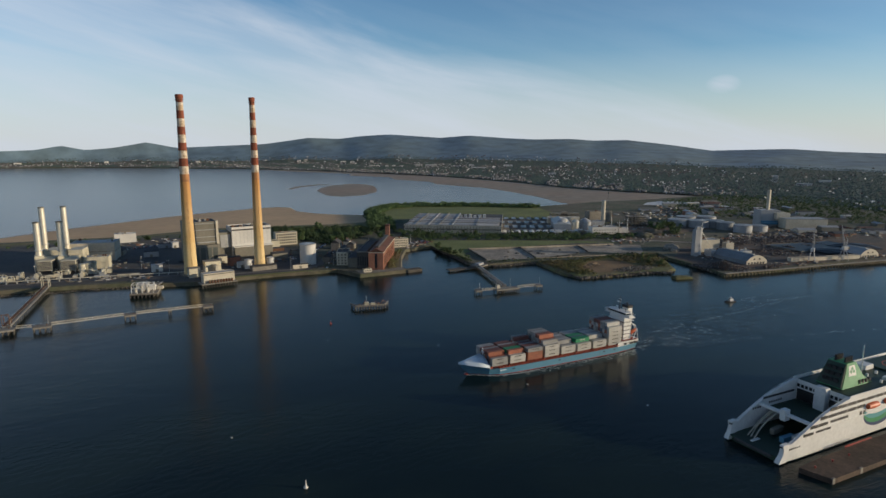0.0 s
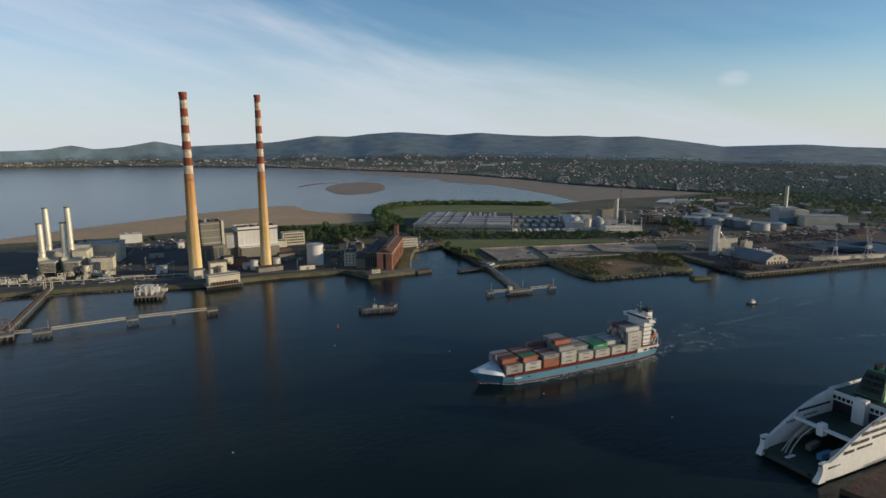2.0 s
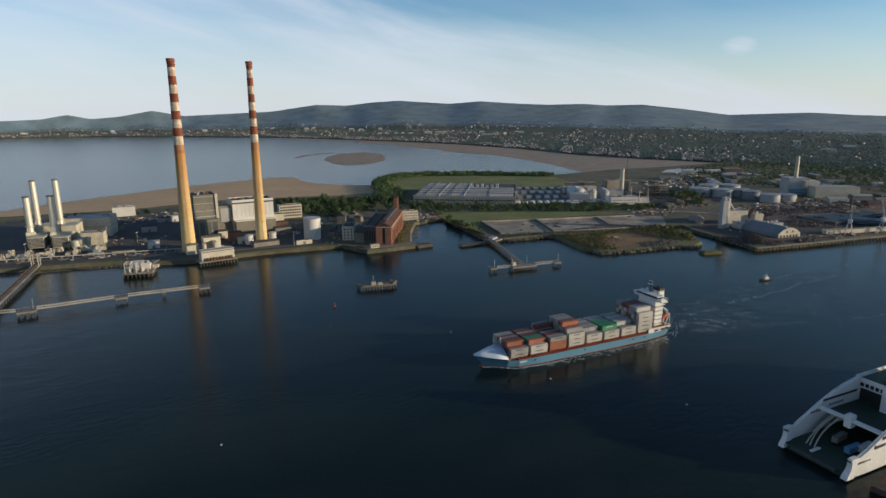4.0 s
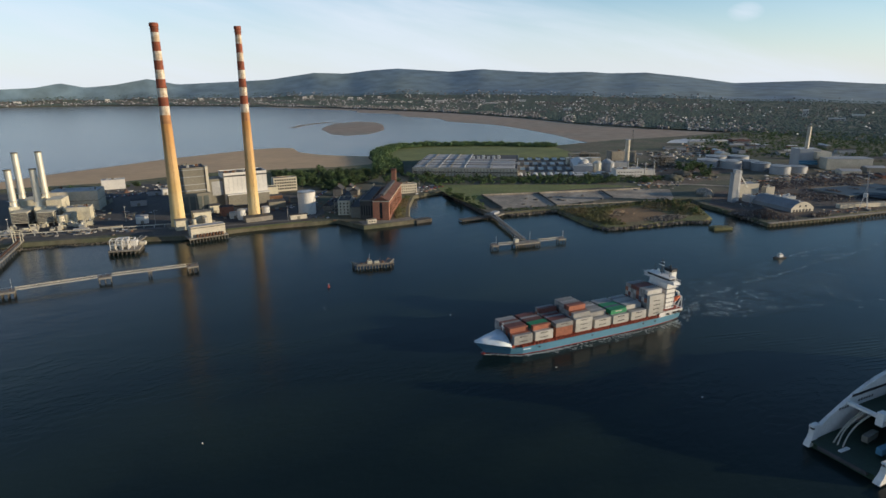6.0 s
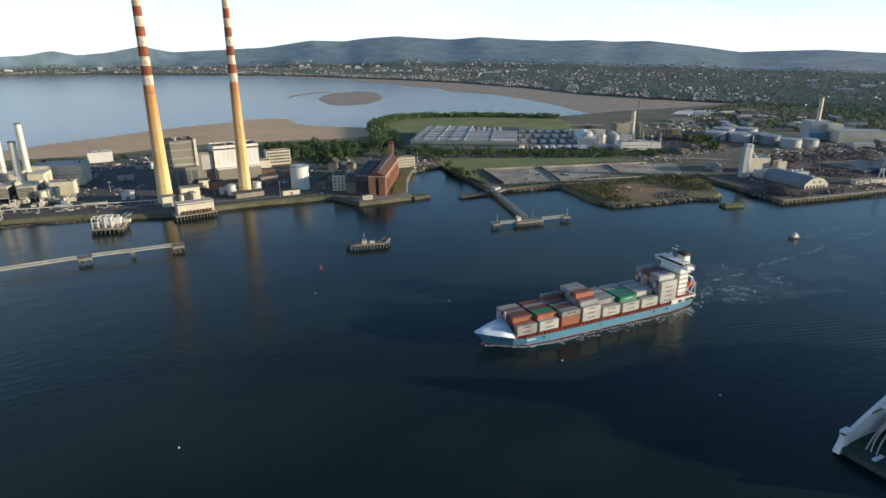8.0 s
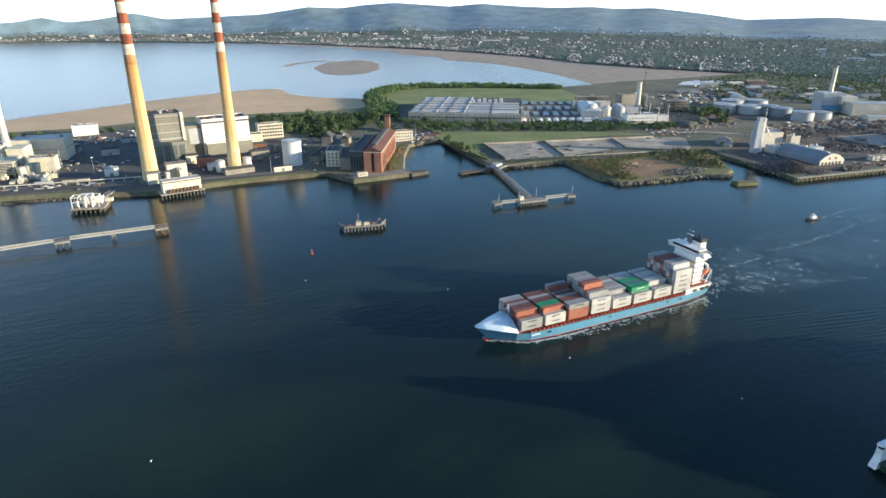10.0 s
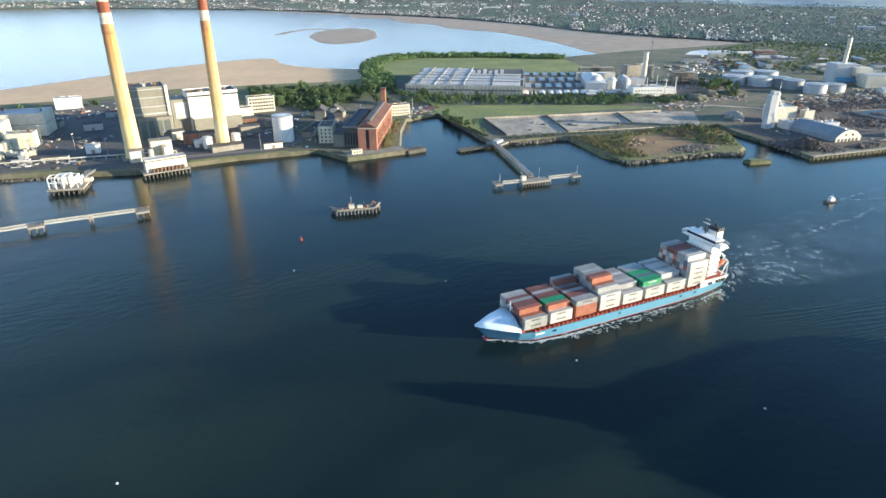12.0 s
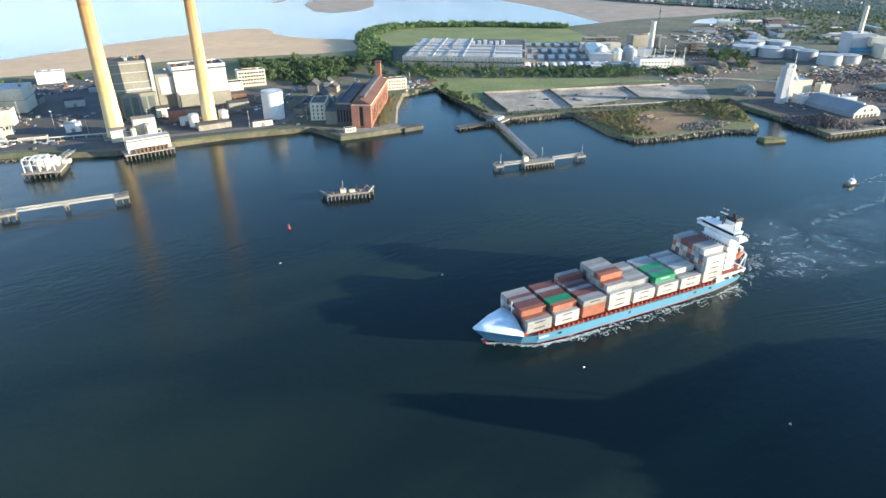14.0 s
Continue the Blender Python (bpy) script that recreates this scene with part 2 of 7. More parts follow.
# rust washed down from the galleries: the concrete is browner towards the top of the shaft
cn_, cl_ = CHIM.node_tree.nodes, CHIM.node_tree.links
stain_geo = cn_.new("ShaderNodeNewGeometry")
stain_sep = cn_.new("ShaderNodeSeparateXYZ")
cl_.new(stain_geo.outputs["Position"], stain_sep.inputs[0])
stain_map = cn_.new("ShaderNodeMapRange")
stain_map.inputs[1].default_value, stain_map.inputs[2].default_value = 25.0, 110.0
cl_.new(stain_sep.outputs[2], stain_map.inputs[0])
stain_mix = cn_.new("ShaderNodeMix")
stain_mix.data_type, stain_mix.blend_type = "RGBA", "MULTIPLY"
cl_.new(stain_map.outputs[0], stain_mix.inputs["Factor"])
stain_from = cn_["Principled BSDF"].inputs["Base Color"].links[0].from_socket
cl_.new(stain_from, stain_mix.inputs["A"])
stain_mix.inputs["B"].default_value = (0.74, 0.50, 0.32, 1)
cl_.new(stain_mix.outputs["Result"], cn_["Principled BSDF"].inputs["Base Color"])

# ---- building helpers ----


def thing(name, x, y, z=0.0, rz=0.0, label="", category="", group="", kind=""):
    ob = new(name)
    ob.matrix_world = pose(x, y, z, 0, 0, rz)
    ob.empty_display_size = 0.5
    return tagged(ob, label, category, group, kind)


def part(name, bm, material, parent=None, label=""):
    me = bpy.data.meshes.new(name)
    bm.normal_update()
    bm.to_mesh(me)
    bm.free()
    me.materials.append(material)
    ob = new(name, me)
    if parent is not None:
        ob.parent = parent
    return tagged(ob, label)


def again(name, ob, parent, x=0.0, y=0.0, z=0.0, rz=0.0):
    """The same mesh once more, as an object of its own under parent."""
    o = new(name, ob.data)
    o.parent = parent
    o.matrix_local = pose(x, y, z, 0, 0, rz)
    return o


def box(bm, x0, x1, y0, y1, z0, z1, bevel=0.0):
    r = bmesh.ops.create_cube(bm, size=1.0)
    for v in r["verts"]:
        v.co = Vector(((x0 + x1) / 2 + v.co.x * (x1 - x0), (y0 + y1) / 2 + v.co.y * (y1 - y0), (z0 + z1) / 2 + v.co.z * (z1 - z0)))
    if bevel:
        es = list({e for v in r["verts"] for e in v.link_edges})
        bmesh.ops.bevel(bm, geom=es, offset=bevel, segments=1, affect="EDGES")
    return bm


def boxes(*rows, bevel=0.0):
    bm = bmesh.new()
    for r in rows:
        box(bm, *r, bevel=bevel)
    return bm


def cyl(bm, x, y, z0, z1, r0, r1=None, seg=16, cap=True):
    r1 = r0 if r1 is None else r1
    bmesh.ops.create_cone(bm, cap_ends=cap, segments=seg, radius1=r0, radius2=r1, depth=z1 - z0, matrix=Matrix.Translation((x, y, (z0 + z1) / 2)))
    return bm


def cyls(*rows, seg=16):
    bm = bmesh.new()
    for r in rows:
        cyl(bm, *r, seg=seg)
    return bm


def beam(bm, a, b, w=0.3, h=None):
    """A square bar from a to b."""
    a, b = Vector(a), Vector(b)
    h = w if h is None else h
    q = (b - a).to_track_quat("Z", "Y").to_matrix().to_4x4()
    r = bmesh.ops.create_cube(bm, size=1.0)
    for v in r["verts"]:
        v.co = Matrix.Translation((a + b) / 2) @ q @ Vector((v.co.x * w, v.co.y * h, v.co.z * (b - a).length))
    return bm


def beams(*rows, w=0.3):
    bm = bmesh.new()
    for a, b in rows:
        beam(bm, a, b, w)
    return bm


def lathe(bm, rows, seg=20, x=0.0, y=0.0):
    """Rings of (z, radius), joined and capped."""
    rings = [[bm.verts.new((x + r * math.cos(k * math.tau / seg), y + r * math.sin(k * math.tau / seg), z)) for k in range(seg)] for z, r in rows]
    for a, b in zip(rings, rings[1:]):
        for k in range(seg):
            bm.faces.new((a[k], a[(k + 1) % seg], b[(k + 1) % seg], b[k]))
    bm.faces.new(list(reversed(rings[0])))
    bm.faces.new(rings[-1])
    return bm


def sheet(name, outline, z, material, depth=0.0, label="", batter=0.0):
    """A flat piece of ground with that outline, anticlockwise; with depth, its edges go down, leaning out by batter."""
    bm = bmesh.new()
    area = sum(a[0] * b[1] - b[0] * a[1] for a, b in zip(outline, outline[1:] + outline[:1]))
    pts = outline if area > 0 else outline[::-1]
    top = [bm.verts.new((x, y, z)) for x, y in pts]
    n = len(pts)
    if depth:
        low = []
        for i, (x, y) in enumerate(pts):
            ax, ay = pts[i - 1]
            bx, by = pts[(i + 1) % n]
            tx, ty = bx - ax, by - ay
            le = math.hypot(tx, ty) or 1
            low.append(bm.verts.new((x + ty / le * batter, y - tx / le * batter, z - depth)))
        for i in range(n):
            bm.faces.new((top[i], low[i], low[(i + 1) % n], top[(i + 1) % n]))
    es = [bm.edges.get((top[i], top[(i + 1) % n])) or bm.edges.new((top[i], top[(i + 1) % n])) for i in range(n)]
    bmesh.ops.triangle_fill(bm, use_beauty=True, edges=es, normal=(0, 0, 1))
    for f_ in bm.faces:
        if f_.normal.z < -0.5:
            f_.normal_flip()
    ob = part(name, bm, material, None)
    return tagged(ob, label, "ground", kind="structure")

# ---- the large setting: water, land, beaches, far shore and hills ----
bm = bmesh.new()
bmesh.ops.create_grid(bm, x_segments=2, y_segments=2, size=6500)
water = part("water", bm, WATER)
water.location = (0, 600, 0)
tagged(water, "dark blue rippled harbour and bay water", "water", kind="structure")

LAND_FRONT = [(-900, 60), (-330, 40), (-190, 26), (-110, 6), (-60, -12), (-38, -30), (-6, -45), (47, -46), (80, -48), (128, -60), (153, -66), (164, -108), (188, -111),
              (225, -114), (225, -96), (258, -39), (293, 10), (318, 17), (345, 17), (339, -22), (316, -106), (313, -125), (327, -142), (356, -146), (385, -155),
              (400, -170), (470, -190), (546, -194), (575, -208), (556, -241), (541, -297), (523, -339), (590, -357), (690, -376), (789, -410), (1300, -560)]
LAND_BACK = [(2600, -1000), (4700, -1100), (4800, 900), (4300, 2500), (3200, 3500), (1500, 4150), (300, 4400), (-1200, 4600), (-1200, 4200), (-318, 4067), (139, 3900),
             (587, 3514), (993, 3053), (1225, 2623), (1476, 2469), (1490, 1716), (1505, 1226), (1438, 832), (1462, 598), (1569, 330), (1240, 345), (1086, 370), (873, 364),
             (756, 494), (624, 574), (536, 555), (500, 535), (434, 430), (411, 353), (385, 322), (320, 326), (273, 345), (193, 363), (135, 385), (96, 385), (-6, 368), (-51, 370), (-88, 378), (-195, 400), (-900, 380)]
ground = sheet("ground", LAND_FRONT + LAND_BACK, 4.0, GROUND, depth=7.0, batter=2.5, label="low flat port land with stone and mud banks")

sheet("bay_water", [(-3500, 300), (1600, 200), (1600, 4500), (-3500, 5500)], 0.12, SHALLOWS, label="calm shallow bay water over sand, reflected sky put in its pale colour")
beach = sheet("beach", [(-500, 330), (-197, 478), (-105, 545), (-5, 597), (98, 655), (210, 695), (300, 722), (350, 722), (368, 700), (352, 615), (370, 548), (400, 502), (445, 458), (440, 400), (400, 300), (0, 330)],
              0.7, SAND, depth=1.2, batter=8, label="broad tan sand beach behind the power station")
SHORE_EDGE = [(-500, 330), (-197, 478), (-105, 545), (-5, 597), (98, 655), (210, 695), (300, 722), (350, 722)]
sheet("surf_line", [(x, y + 10) for x, y in SHORE_EDGE] + [(x - 2, y + 16 + 3 * math.sin(x * 0.05)) for x, y in reversed(SHORE_EDGE)], 0.2, mat("thin_surf", (0.60, 0.60, 0.58), 0.8, var=0.3, s1=0.02, s2=0.3), label="thin white surf along the beach")
sheet("sandbank", [(641, 1183), (700, 1290), (770, 1380), (885, 1446), (915, 1380), (899, 1282), (840, 1150), (780, 1036), (683, 938), (610, 930), (594, 990)], 0.5, MUD, depth=1.0, batter=10,
      label="low sandbank in the shallow bay")
sheet("sand_spit", [(577, 1316), (600, 1335), (640, 1400), (775, 1495), (812, 1392), (790, 1400), (760, 1455), (650, 1372), (600, 1300)], 0.3, MUD, depth=0.8, batter=3, label="thin curved mud spit in the bay")
sheet("mudflat", [(1000, 350), (1030, 440), (1100, 600), (1160, 800), (1203, 1000), (1165, 1250), (1230, 1400), (1187, 1623), (1260, 1800), (1167, 2045), (1250, 2200), (1150, 2486), (1060, 2750), (993, 3053), (1300, 2900), (1650, 2500), (1650, 300), (1240, 320)],
      0.5, MUD, depth=1.0, batter=12, label="brown tidal flats along the far suburb")

# far land rises to the skyline: (bearing, height of the ridge)
RIDGE = [(-14, 100), (-8, 96), (-2.0, 105), (0.2, 112), (1.9, 141), (3.6, 111), (5.6, 126), (8.1, 166), (10.3, 126), (14.4, 142), (17.7, 155), (21.5, 203), (24.3, 196), (26.3, 218), (28.9, 232),
         (33.6, 206), (36.3, 224), (39.9, 203), (42.5, 194), (45.6, 198), (47.6, 185), (50.5, 189), (53.9, 156), (57.5, 112), (61.0, 121), (63.4, 126), (66.5, 109), (69.7, 100), (80, 95), (96, 90)]
SHORE = [(-14, 4850), (-2.1, 4800), (3.4, 4640), (9.7, 4310), (16.7, 3950), (22.1, 3620), (26.8, 3300), (33.6, 2942), (40, 2558), (45, 2230), (50.3, 2080), (59, 1960), (70, 1700), (96, 1650)]
EYE0 = (-140.0, -734.0)


def along(rows, a):
    return float(np.interp(a, [r[0] for r in rows], [r[1] for r in rows]))


def far_height(a, s):
    top = along(RIDGE, a)
    bumps = 14 * s * noise.noise((a * 0.22, s * 3.0, 1.7)) + 5 * s * noise.noise((a * 0.9, s * 9.0, 4.2))
    return 4.2 + (top - 4.2) * (0.30 * s + 0.70 * max(0.0, (s - 0.45) / 0.55) ** 1.6) + bumps * (1 - s ** 6)


def far_place(a, s):
    r0 = along(SHORE, a)
    r = r0 + (4930 - r0) * s
    return EYE0[0] + r * math.sin(radians(a)), EYE0[1] + r * math.cos(radians(a)), far_height(a, s)


bm = bmesh.new()
grid = []
NS = 26
for i in range(221):
    a = -14 + i * 0.5
    grid.append([bm.verts.new(far_place(a, j / NS)) for j in range(NS + 1)])
for p, q in zip(grid, grid[1:]):
    for j in range(NS):
        bm.faces.new((p[j], q[j], q[j + 1], p[j + 1])).smooth = True
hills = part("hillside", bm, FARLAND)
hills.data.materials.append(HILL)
# upper slopes take the haze-coloured material
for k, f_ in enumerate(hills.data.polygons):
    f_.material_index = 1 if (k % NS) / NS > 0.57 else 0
tagged(hills, "hazy blue-green hills rising behind the wooded suburbs", "hills", kind="structure")

# ---- power station ----


def power_chimney(x, y, base, taper):
    ch = thing("power_station_chimney", x, y, 4, 0, "very tall ochre concrete chimney with red and white bands", "chimney", "power station chimneys")
    r_at = lambda z: base - taper * (z / 203) ** 0.75
    rows = [(0, base + 0.5), (1.5, base + 0.5), (1.6, r_at(2))] + [(z, r_at(z)) for z in (12, 30, 50, 70, 90, 107)]
    part("shaft", lathe(bmesh.new(), rows, 36), CHIM, ch)
    z = 107.0
    for k in range(11):
        h = 8.75
        zz = z + h
        part("band", lathe(bmesh.new(), [(z, r_at(z) + 0.02), (zz, r_at(zz) + 0.02)], 36), (BANDFADED if k == 0 else BANDRED) if k % 2 == 0 else BANDWHITE, ch, "faded red painted band" if k % 2 == 0 else "grimy white painted band")
        z = zz
    part("cap", lathe(bmesh.new(), [(z - 4, r_at(203) + 0.1), (z - 3.6, r_at(203) + 0.7), (z - 0.6, r_at(203) + 0.7), (z, r_at(203) + 0.3)], 36), BANDRED, ch, "dark soot-stained rim")
    for zz in (142.0, z - 6):
        bm = bmesh.new()
        lathe(bm, [(zz, r_at(zz) + 0.9), (zz + 0.3, r_at(zz) + 0.9)], 36)
        for k in range(18):
            an = k * math.tau / 18
            cx, cy = (r_at(zz) + 0.8) * math.cos(an), (r_at(zz) + 0.8) * math.sin(an)
            beam(bm, (cx, cy, zz + 0.3), (cx, cy, zz + 1.3), 0.08)
        part("gallery", bm, RUST, ch, "narrow rusty steel walkway")
    bm = bmesh.new()
    rr = [(r_at(q) + 0.35) for q in (2, 100, 200)]
    for k in range(2):
        off = 0.5 * (1 if k else -1)
        beam(bm, (off, -rr[0], 2), (off, -rr[1], 100), 0.12)
        beam(bm, (off, -rr[1], 100), (off, -rr[2], 200), 0.12)
    part("ladder", bm, RUST, ch)
    part("footing", boxes((-11, 11, -11, 11, -0.5, 1.2), bevel=0.2), CONCRETE, ch)
    return ch


power_chimney(0, 0, 7.6, 4.0)
power_chimney(80, 0, 6.8, 3.8)


def windows(ob, face, n, rows, w, h, x0, x1, y, z0, dz, material=None):
    """Rows of recess-framed panes on a wall that faces -y (face 0), +x (1) or -x (3) in the thing's own axes."""
    bm = boxes((-w / 2, w / 2, -0.08, 0.02, 0, h))
    first = part("window", bm, material or GLASS, ob)
    fr = boxes((-w / 2 - 0.12, -w / 2, -0.14, 0.02, -0.12, h + 0.12), (w / 2, w / 2 + 0.12, -0.14, 0.02, -0.12, h + 0.12), (-w / 2, w / 2, -0.14, 0.02, h, h + 0.12), (-w / 2, w / 2, -0.2, 0.02, -0.12, 0))
    frame_first = part("window_frame", fr, OFFWHITE, first)
    made = False
    for r in range(rows):
        for i in range(n):
            x = x0 + (x1 - x0) * (i + 0.5) / n
            p = {0: (x, y, 0), 1: (y, x, 90), 3: (y, x, -90), 2: (x, y, 180)}[face]
            if not made:
                first.matrix_local = pose(p[0], p[1], z0 + r * dz, 0, 0, p[2])
                made = True
                continue
            o = again("window", first, ob, p[0], p[1], z0 + r * dz, p[2])
            again("window_frame", frame_first, o)


def block(name, x, y, rz, w, d, h, wall, roof, label, category="building", z=4.0, parapet=0.8, group="", units=0, seed=1):
    """A flat-roofed building, w along its own x, d deep, its front on -y; origin at the middle of the front."""
    b = thing(name, x, y, z, rz, label, category, group)
    part("wall", boxes((-w / 2, w / 2, 0, d, -0.5, h), bevel=0.05), wall, b)
    t = 0.35
    part("roof", boxes((-w / 2 + t, w / 2 - t, t, d - t, h - 0.2, h + 0.15)), roof, b)
    if parapet:
        part("parapet", boxes((-w / 2 - 0.1, w / 2 + 0.1, -0.1, t, h, h + parapet), (-w / 2 - 0.1, w / 2 + 0.1, d - t, d + 0.1, h, h + parapet),
                              (-w / 2 - 0.1, -w / 2 + t, t, d - t, h, h + parapet), (w / 2 - t, w / 2 + 0.1, t, d - t, h, h + parapet)), wall, b)
    rnd = random.Random(seed)
    for k in range(units):
        ux, uy = rnd.uniform(-w / 2 + 2, w / 2 - 3), rnd.uniform(1.5, d - 3)
        uw, uh = rnd.uniform(1.2, 3.5), rnd.uniform(1.0, 3.0)
        bm = boxes((ux, ux + uw, uy, uy + rnd.uniform(1.2, 3), h + 0.1, h + uh), bevel=0.1)
        cyl(bm, ux + uw / 2, uy + 0.7, h + uh, h + uh + 0.5, 0.5, seg=10)
        part("roof_unit", bm, rnd.choice((RUST, STEEL, GREYCLAD)), b)
    return b


def ribs(ob, w, y, z0, z1, n, material, x_from=None):
    """Upright cladding ribs on the front."""
    first = part("cladding_rib", boxes((-0.12, 0.12, y - 0.22, y + 0.01, z0, z1)), material, ob)
    first.location.x = -w / 2 + 0.2
    for i in range(1, n + 1):
        again("cladding_rib", first, ob, -w / 2 + 0.2 + (w - 0.4) * i / n)


# boiler house: grey, two tiers
OLDGLAZE = mat("dusty_green_glazing", (0.095, 0.108, 0.100), 0.45, var=0.25, s1=0.1, s2=0.6)
bA = block("boiler_house", 27, 62, -2, 38, 34, 52, GREYCLAD, DARKGREY, "tall grey metal-clad boiler house with rusty roof plant", units=9, seed=3)
ribs(bA, 38, 0, 28, 50, 10, GREYCLAD)
for z_ in (33, 42, 50):
    part("girt", boxes((-19.2, 19.2, -0.34, 0.0, z_, z_ + 0.7)), LIGHTGREY, bA, "pale horizontal cladding rail")
for q in range(4):
    part("lower_glazing", boxes((-11 + q * 7.4, -5.4 + q * 7.4, -9.2, -9.02, 3, 21)), OLDGLAZE, bA, "tall dull green-grey glazing")
part("ledge", boxes((-19.5, 19.5, -1.2, 0.0, 26, 27.2)), LIGHTGREY, bA)
part("annex", boxes((-12, 19.4, -9, -0.05, -0.5, 24), bevel=0.1), GREYCLAD, bA)
part("stair_tower", boxes((17.5, 20.5, -1.5, 6, -0.5, 53.5), bevel=0.1), OFFWHITE, bA)
# white boiler house behind the second chimney
bB = block("turbine_house", 95, 80, -2, 52, 30, 39, WHITE, DARKGREY, "large white clad turbine house with plant on its roof", units=10, seed=5, parapet=1.5)
ribs(bB, 52, 0, 18, 35.5, 10, LIGHTGREY)
part("dark_band", boxes((-26.1, 26.1, -0.3, 0.01, 35.6, 37.4)), DARKGREY, bB, "dark glazed band under the eaves")
part("plinth", boxes((-24, 26, -6, -0.05, -0.5, 14), bevel=0.1), GREYCLAD, bB)
part("plinth_roof", boxes((-25, 27, -6.6, -0.05, 14, 15.2)), WHITE, bB)
part("side_hall", boxes((-43, -26.1, 4, 28, -0.5, 34), bevel=0.1), GREYCLAD, bB)
part("side_panel", boxes((-40, -27, 3.6, 3.98, 14, 31)), LIGHTGREY, bB, "pale grey panel")
# open-framed office block
bC = block("admin_block", 165, 143, -6, 32, 14, 18, OFFWHITE, DARKGREY, "cream office block with a grid of windows", units=3, seed=8)
windows(bC, 0, 9, 4, 2.4, 2.2, -15, 15, 0, 2.5, 4.0)
bD = block("store_block", 138, 130, -4, 24, 14, 9, CREAM, DARKGREY, "low cream store beside the office block", seed=9)
# remote store by the beach
bE = block("beach_store", -34, 297, -6, 30, 16, 13, WHITE, LIGHTGREY, "white store building near the beach", seed=11, units=2)
# pump house on piles at the quay
ph = block("pump_house", 17, -60, 2, 33, 11, 9.5, OFFWHITE, LIGHTGREY, "white cooling-water pump house on a piled quay deck", z=5.0, seed=4, parapet=0.4)
part("deck", boxes((-20, 18, -5, 12, -1.4, -0.5), bevel=0.1), CONCRETE, ph)
first = part("support_post", cyls((-19, -4.5, -8, -1.4, 0.55), seg=10), DARKCON, ph)
for i in range(1, 13):
    again("support_post", first, ph, i * 3.0)
first = part("screen", boxes((-12, -10.4, -3.4, -1.0, -0.5, 2.6), bevel=0.15), RUST, ph)
for i in range(1, 9):
    again("screen", first, ph, i * 3.0)
part("roof_edge", boxes((-17.2, 17.2, -0.6, 0, 8.2, 8.8)), DARKGREY, ph)


def tank(name, x, y, r, h, material, label, z=4.0, group="", dome=0.0, seg=28):
    tk = thing(name, x, y, z, 0, label, "tank", group)
    part("shell", lathe(bmesh.new(), [(-0.3, r), (h, r)], seg), material, tk)
    part("roof", lathe(bmesh.new(), [(h, r * 1.012), (h + 0.25, r * 1.012), (h + 0.3 + dome * 0.6, r * 0.6), (h + 0.3 + dome, 0.3)], seg), material, tk)
    bm = bmesh.new()
    prev = None
    for k in range(15):
        an, zc = k * 0.11 - 2, h * k / 14
        row = [bm.verts.new((q * math.cos(an), q * math.sin(an), zc + dz)) for q, dz in ((r + 0.05, 0), (r + 0.75, 0), (r + 0.75, 0.35), (r + 0.05, 0.35))]
        if prev:
            for e in range(4):
                bm.faces.new((prev[e], row[e], row[(e + 1) % 4], prev[(e + 1) % 4]))
        else:
            bm.faces.new(row)
        prev = row
    bm.faces.new(prev)
    part("stair", bm, STEEL, tk)
    part("rim_rail", lathe(bmesh.new(), [(h + 0.9, r), (h + 1.0, r)], seg), STEEL, tk)
    return tk


tank("storage_tank", 137, -14, 10, 25, WHITE, "tall white steel storage tank", dome=1)
for x_, y_ in ((65, -3), (92, -3)):
    tank("day_tank", x_, y_, 4.4, 10.5, WHITE, "small white oil tank at the foot of the chimney", group="day tanks", dome=1.2, seg=20)
fp = thing("chimney_plant_room", 78, -12, 4, 0, "low concrete plant room before the chimney", "plant room")
part("wall", boxes((-14, 15, -12, 0, -0.5, 5), bevel=0.1), CONCRETE, fp)
part("roof", boxes((-14.4, 15.4, -12.4, 0.4, 5, 5.5)), DARKCON, fp)
cp = thing("duct_house", 10, -12, 4, 0, "cream duct house at the foot of the chimney", "plant room")
part("wall", boxes((-16, -4, -8, 2, -0.5, 10), (4, 22, 4, 16, -0.5, 14), bevel=0.1), CREAM, cp)
part("roof", boxes((-16.4, -3.6, -8.4, 2.4, 10, 10.6), (3.6, 22.4, 3.6, 16.4, 14, 14.6)), CONCRETE, cp)
part("duct", boxes((12, 16, -10, 4, -0.5, 11), bevel=0.6), OFFWHITE, cp)
part("vessel", cyls((1, -12, -0.5, 11, 2.2)), CREAM, cp)

# ---- container ship: own x runs from stem to stern, -y is the side towards the sun ----
ship = thing("container_ship", 79, -418.2, -1.3, -7.8, "pale blue container ship under way with a loaded deck", "ship")
SHIP = ship.matrix_world.copy()
TRACK = pose(79, -418.2, 0, 0, 0, -7.8)


def loft(bm, stations, close_top=True):
    """Stations of (x, [(half breadth, z) from keel to deck]) joined into a two-sided skin."""
    rings = []
    for x, prof in stations:
        right = [bm.verts.new((x + e, -b, z)) for b, z, e in prof]
        left = [bm.verts.new((x + e, b, z)) for b, z, e in reversed(prof)]
        rings.append(right + left)
    for p, q in zip(rings, rings[1:]):
        for k in range(len(p) - 1):
            bm.faces.new((p[k], q[k], q[k + 1], p[k + 1]))
        bm.faces.new((p[-1], q[-1], q[0], p[0]))
    bm.faces.new(list(reversed(rings[0])))
    bm.faces.new(rings[-1])
    bmesh.ops.recalc_face_normals(bm, faces=bm.faces)
    return bm


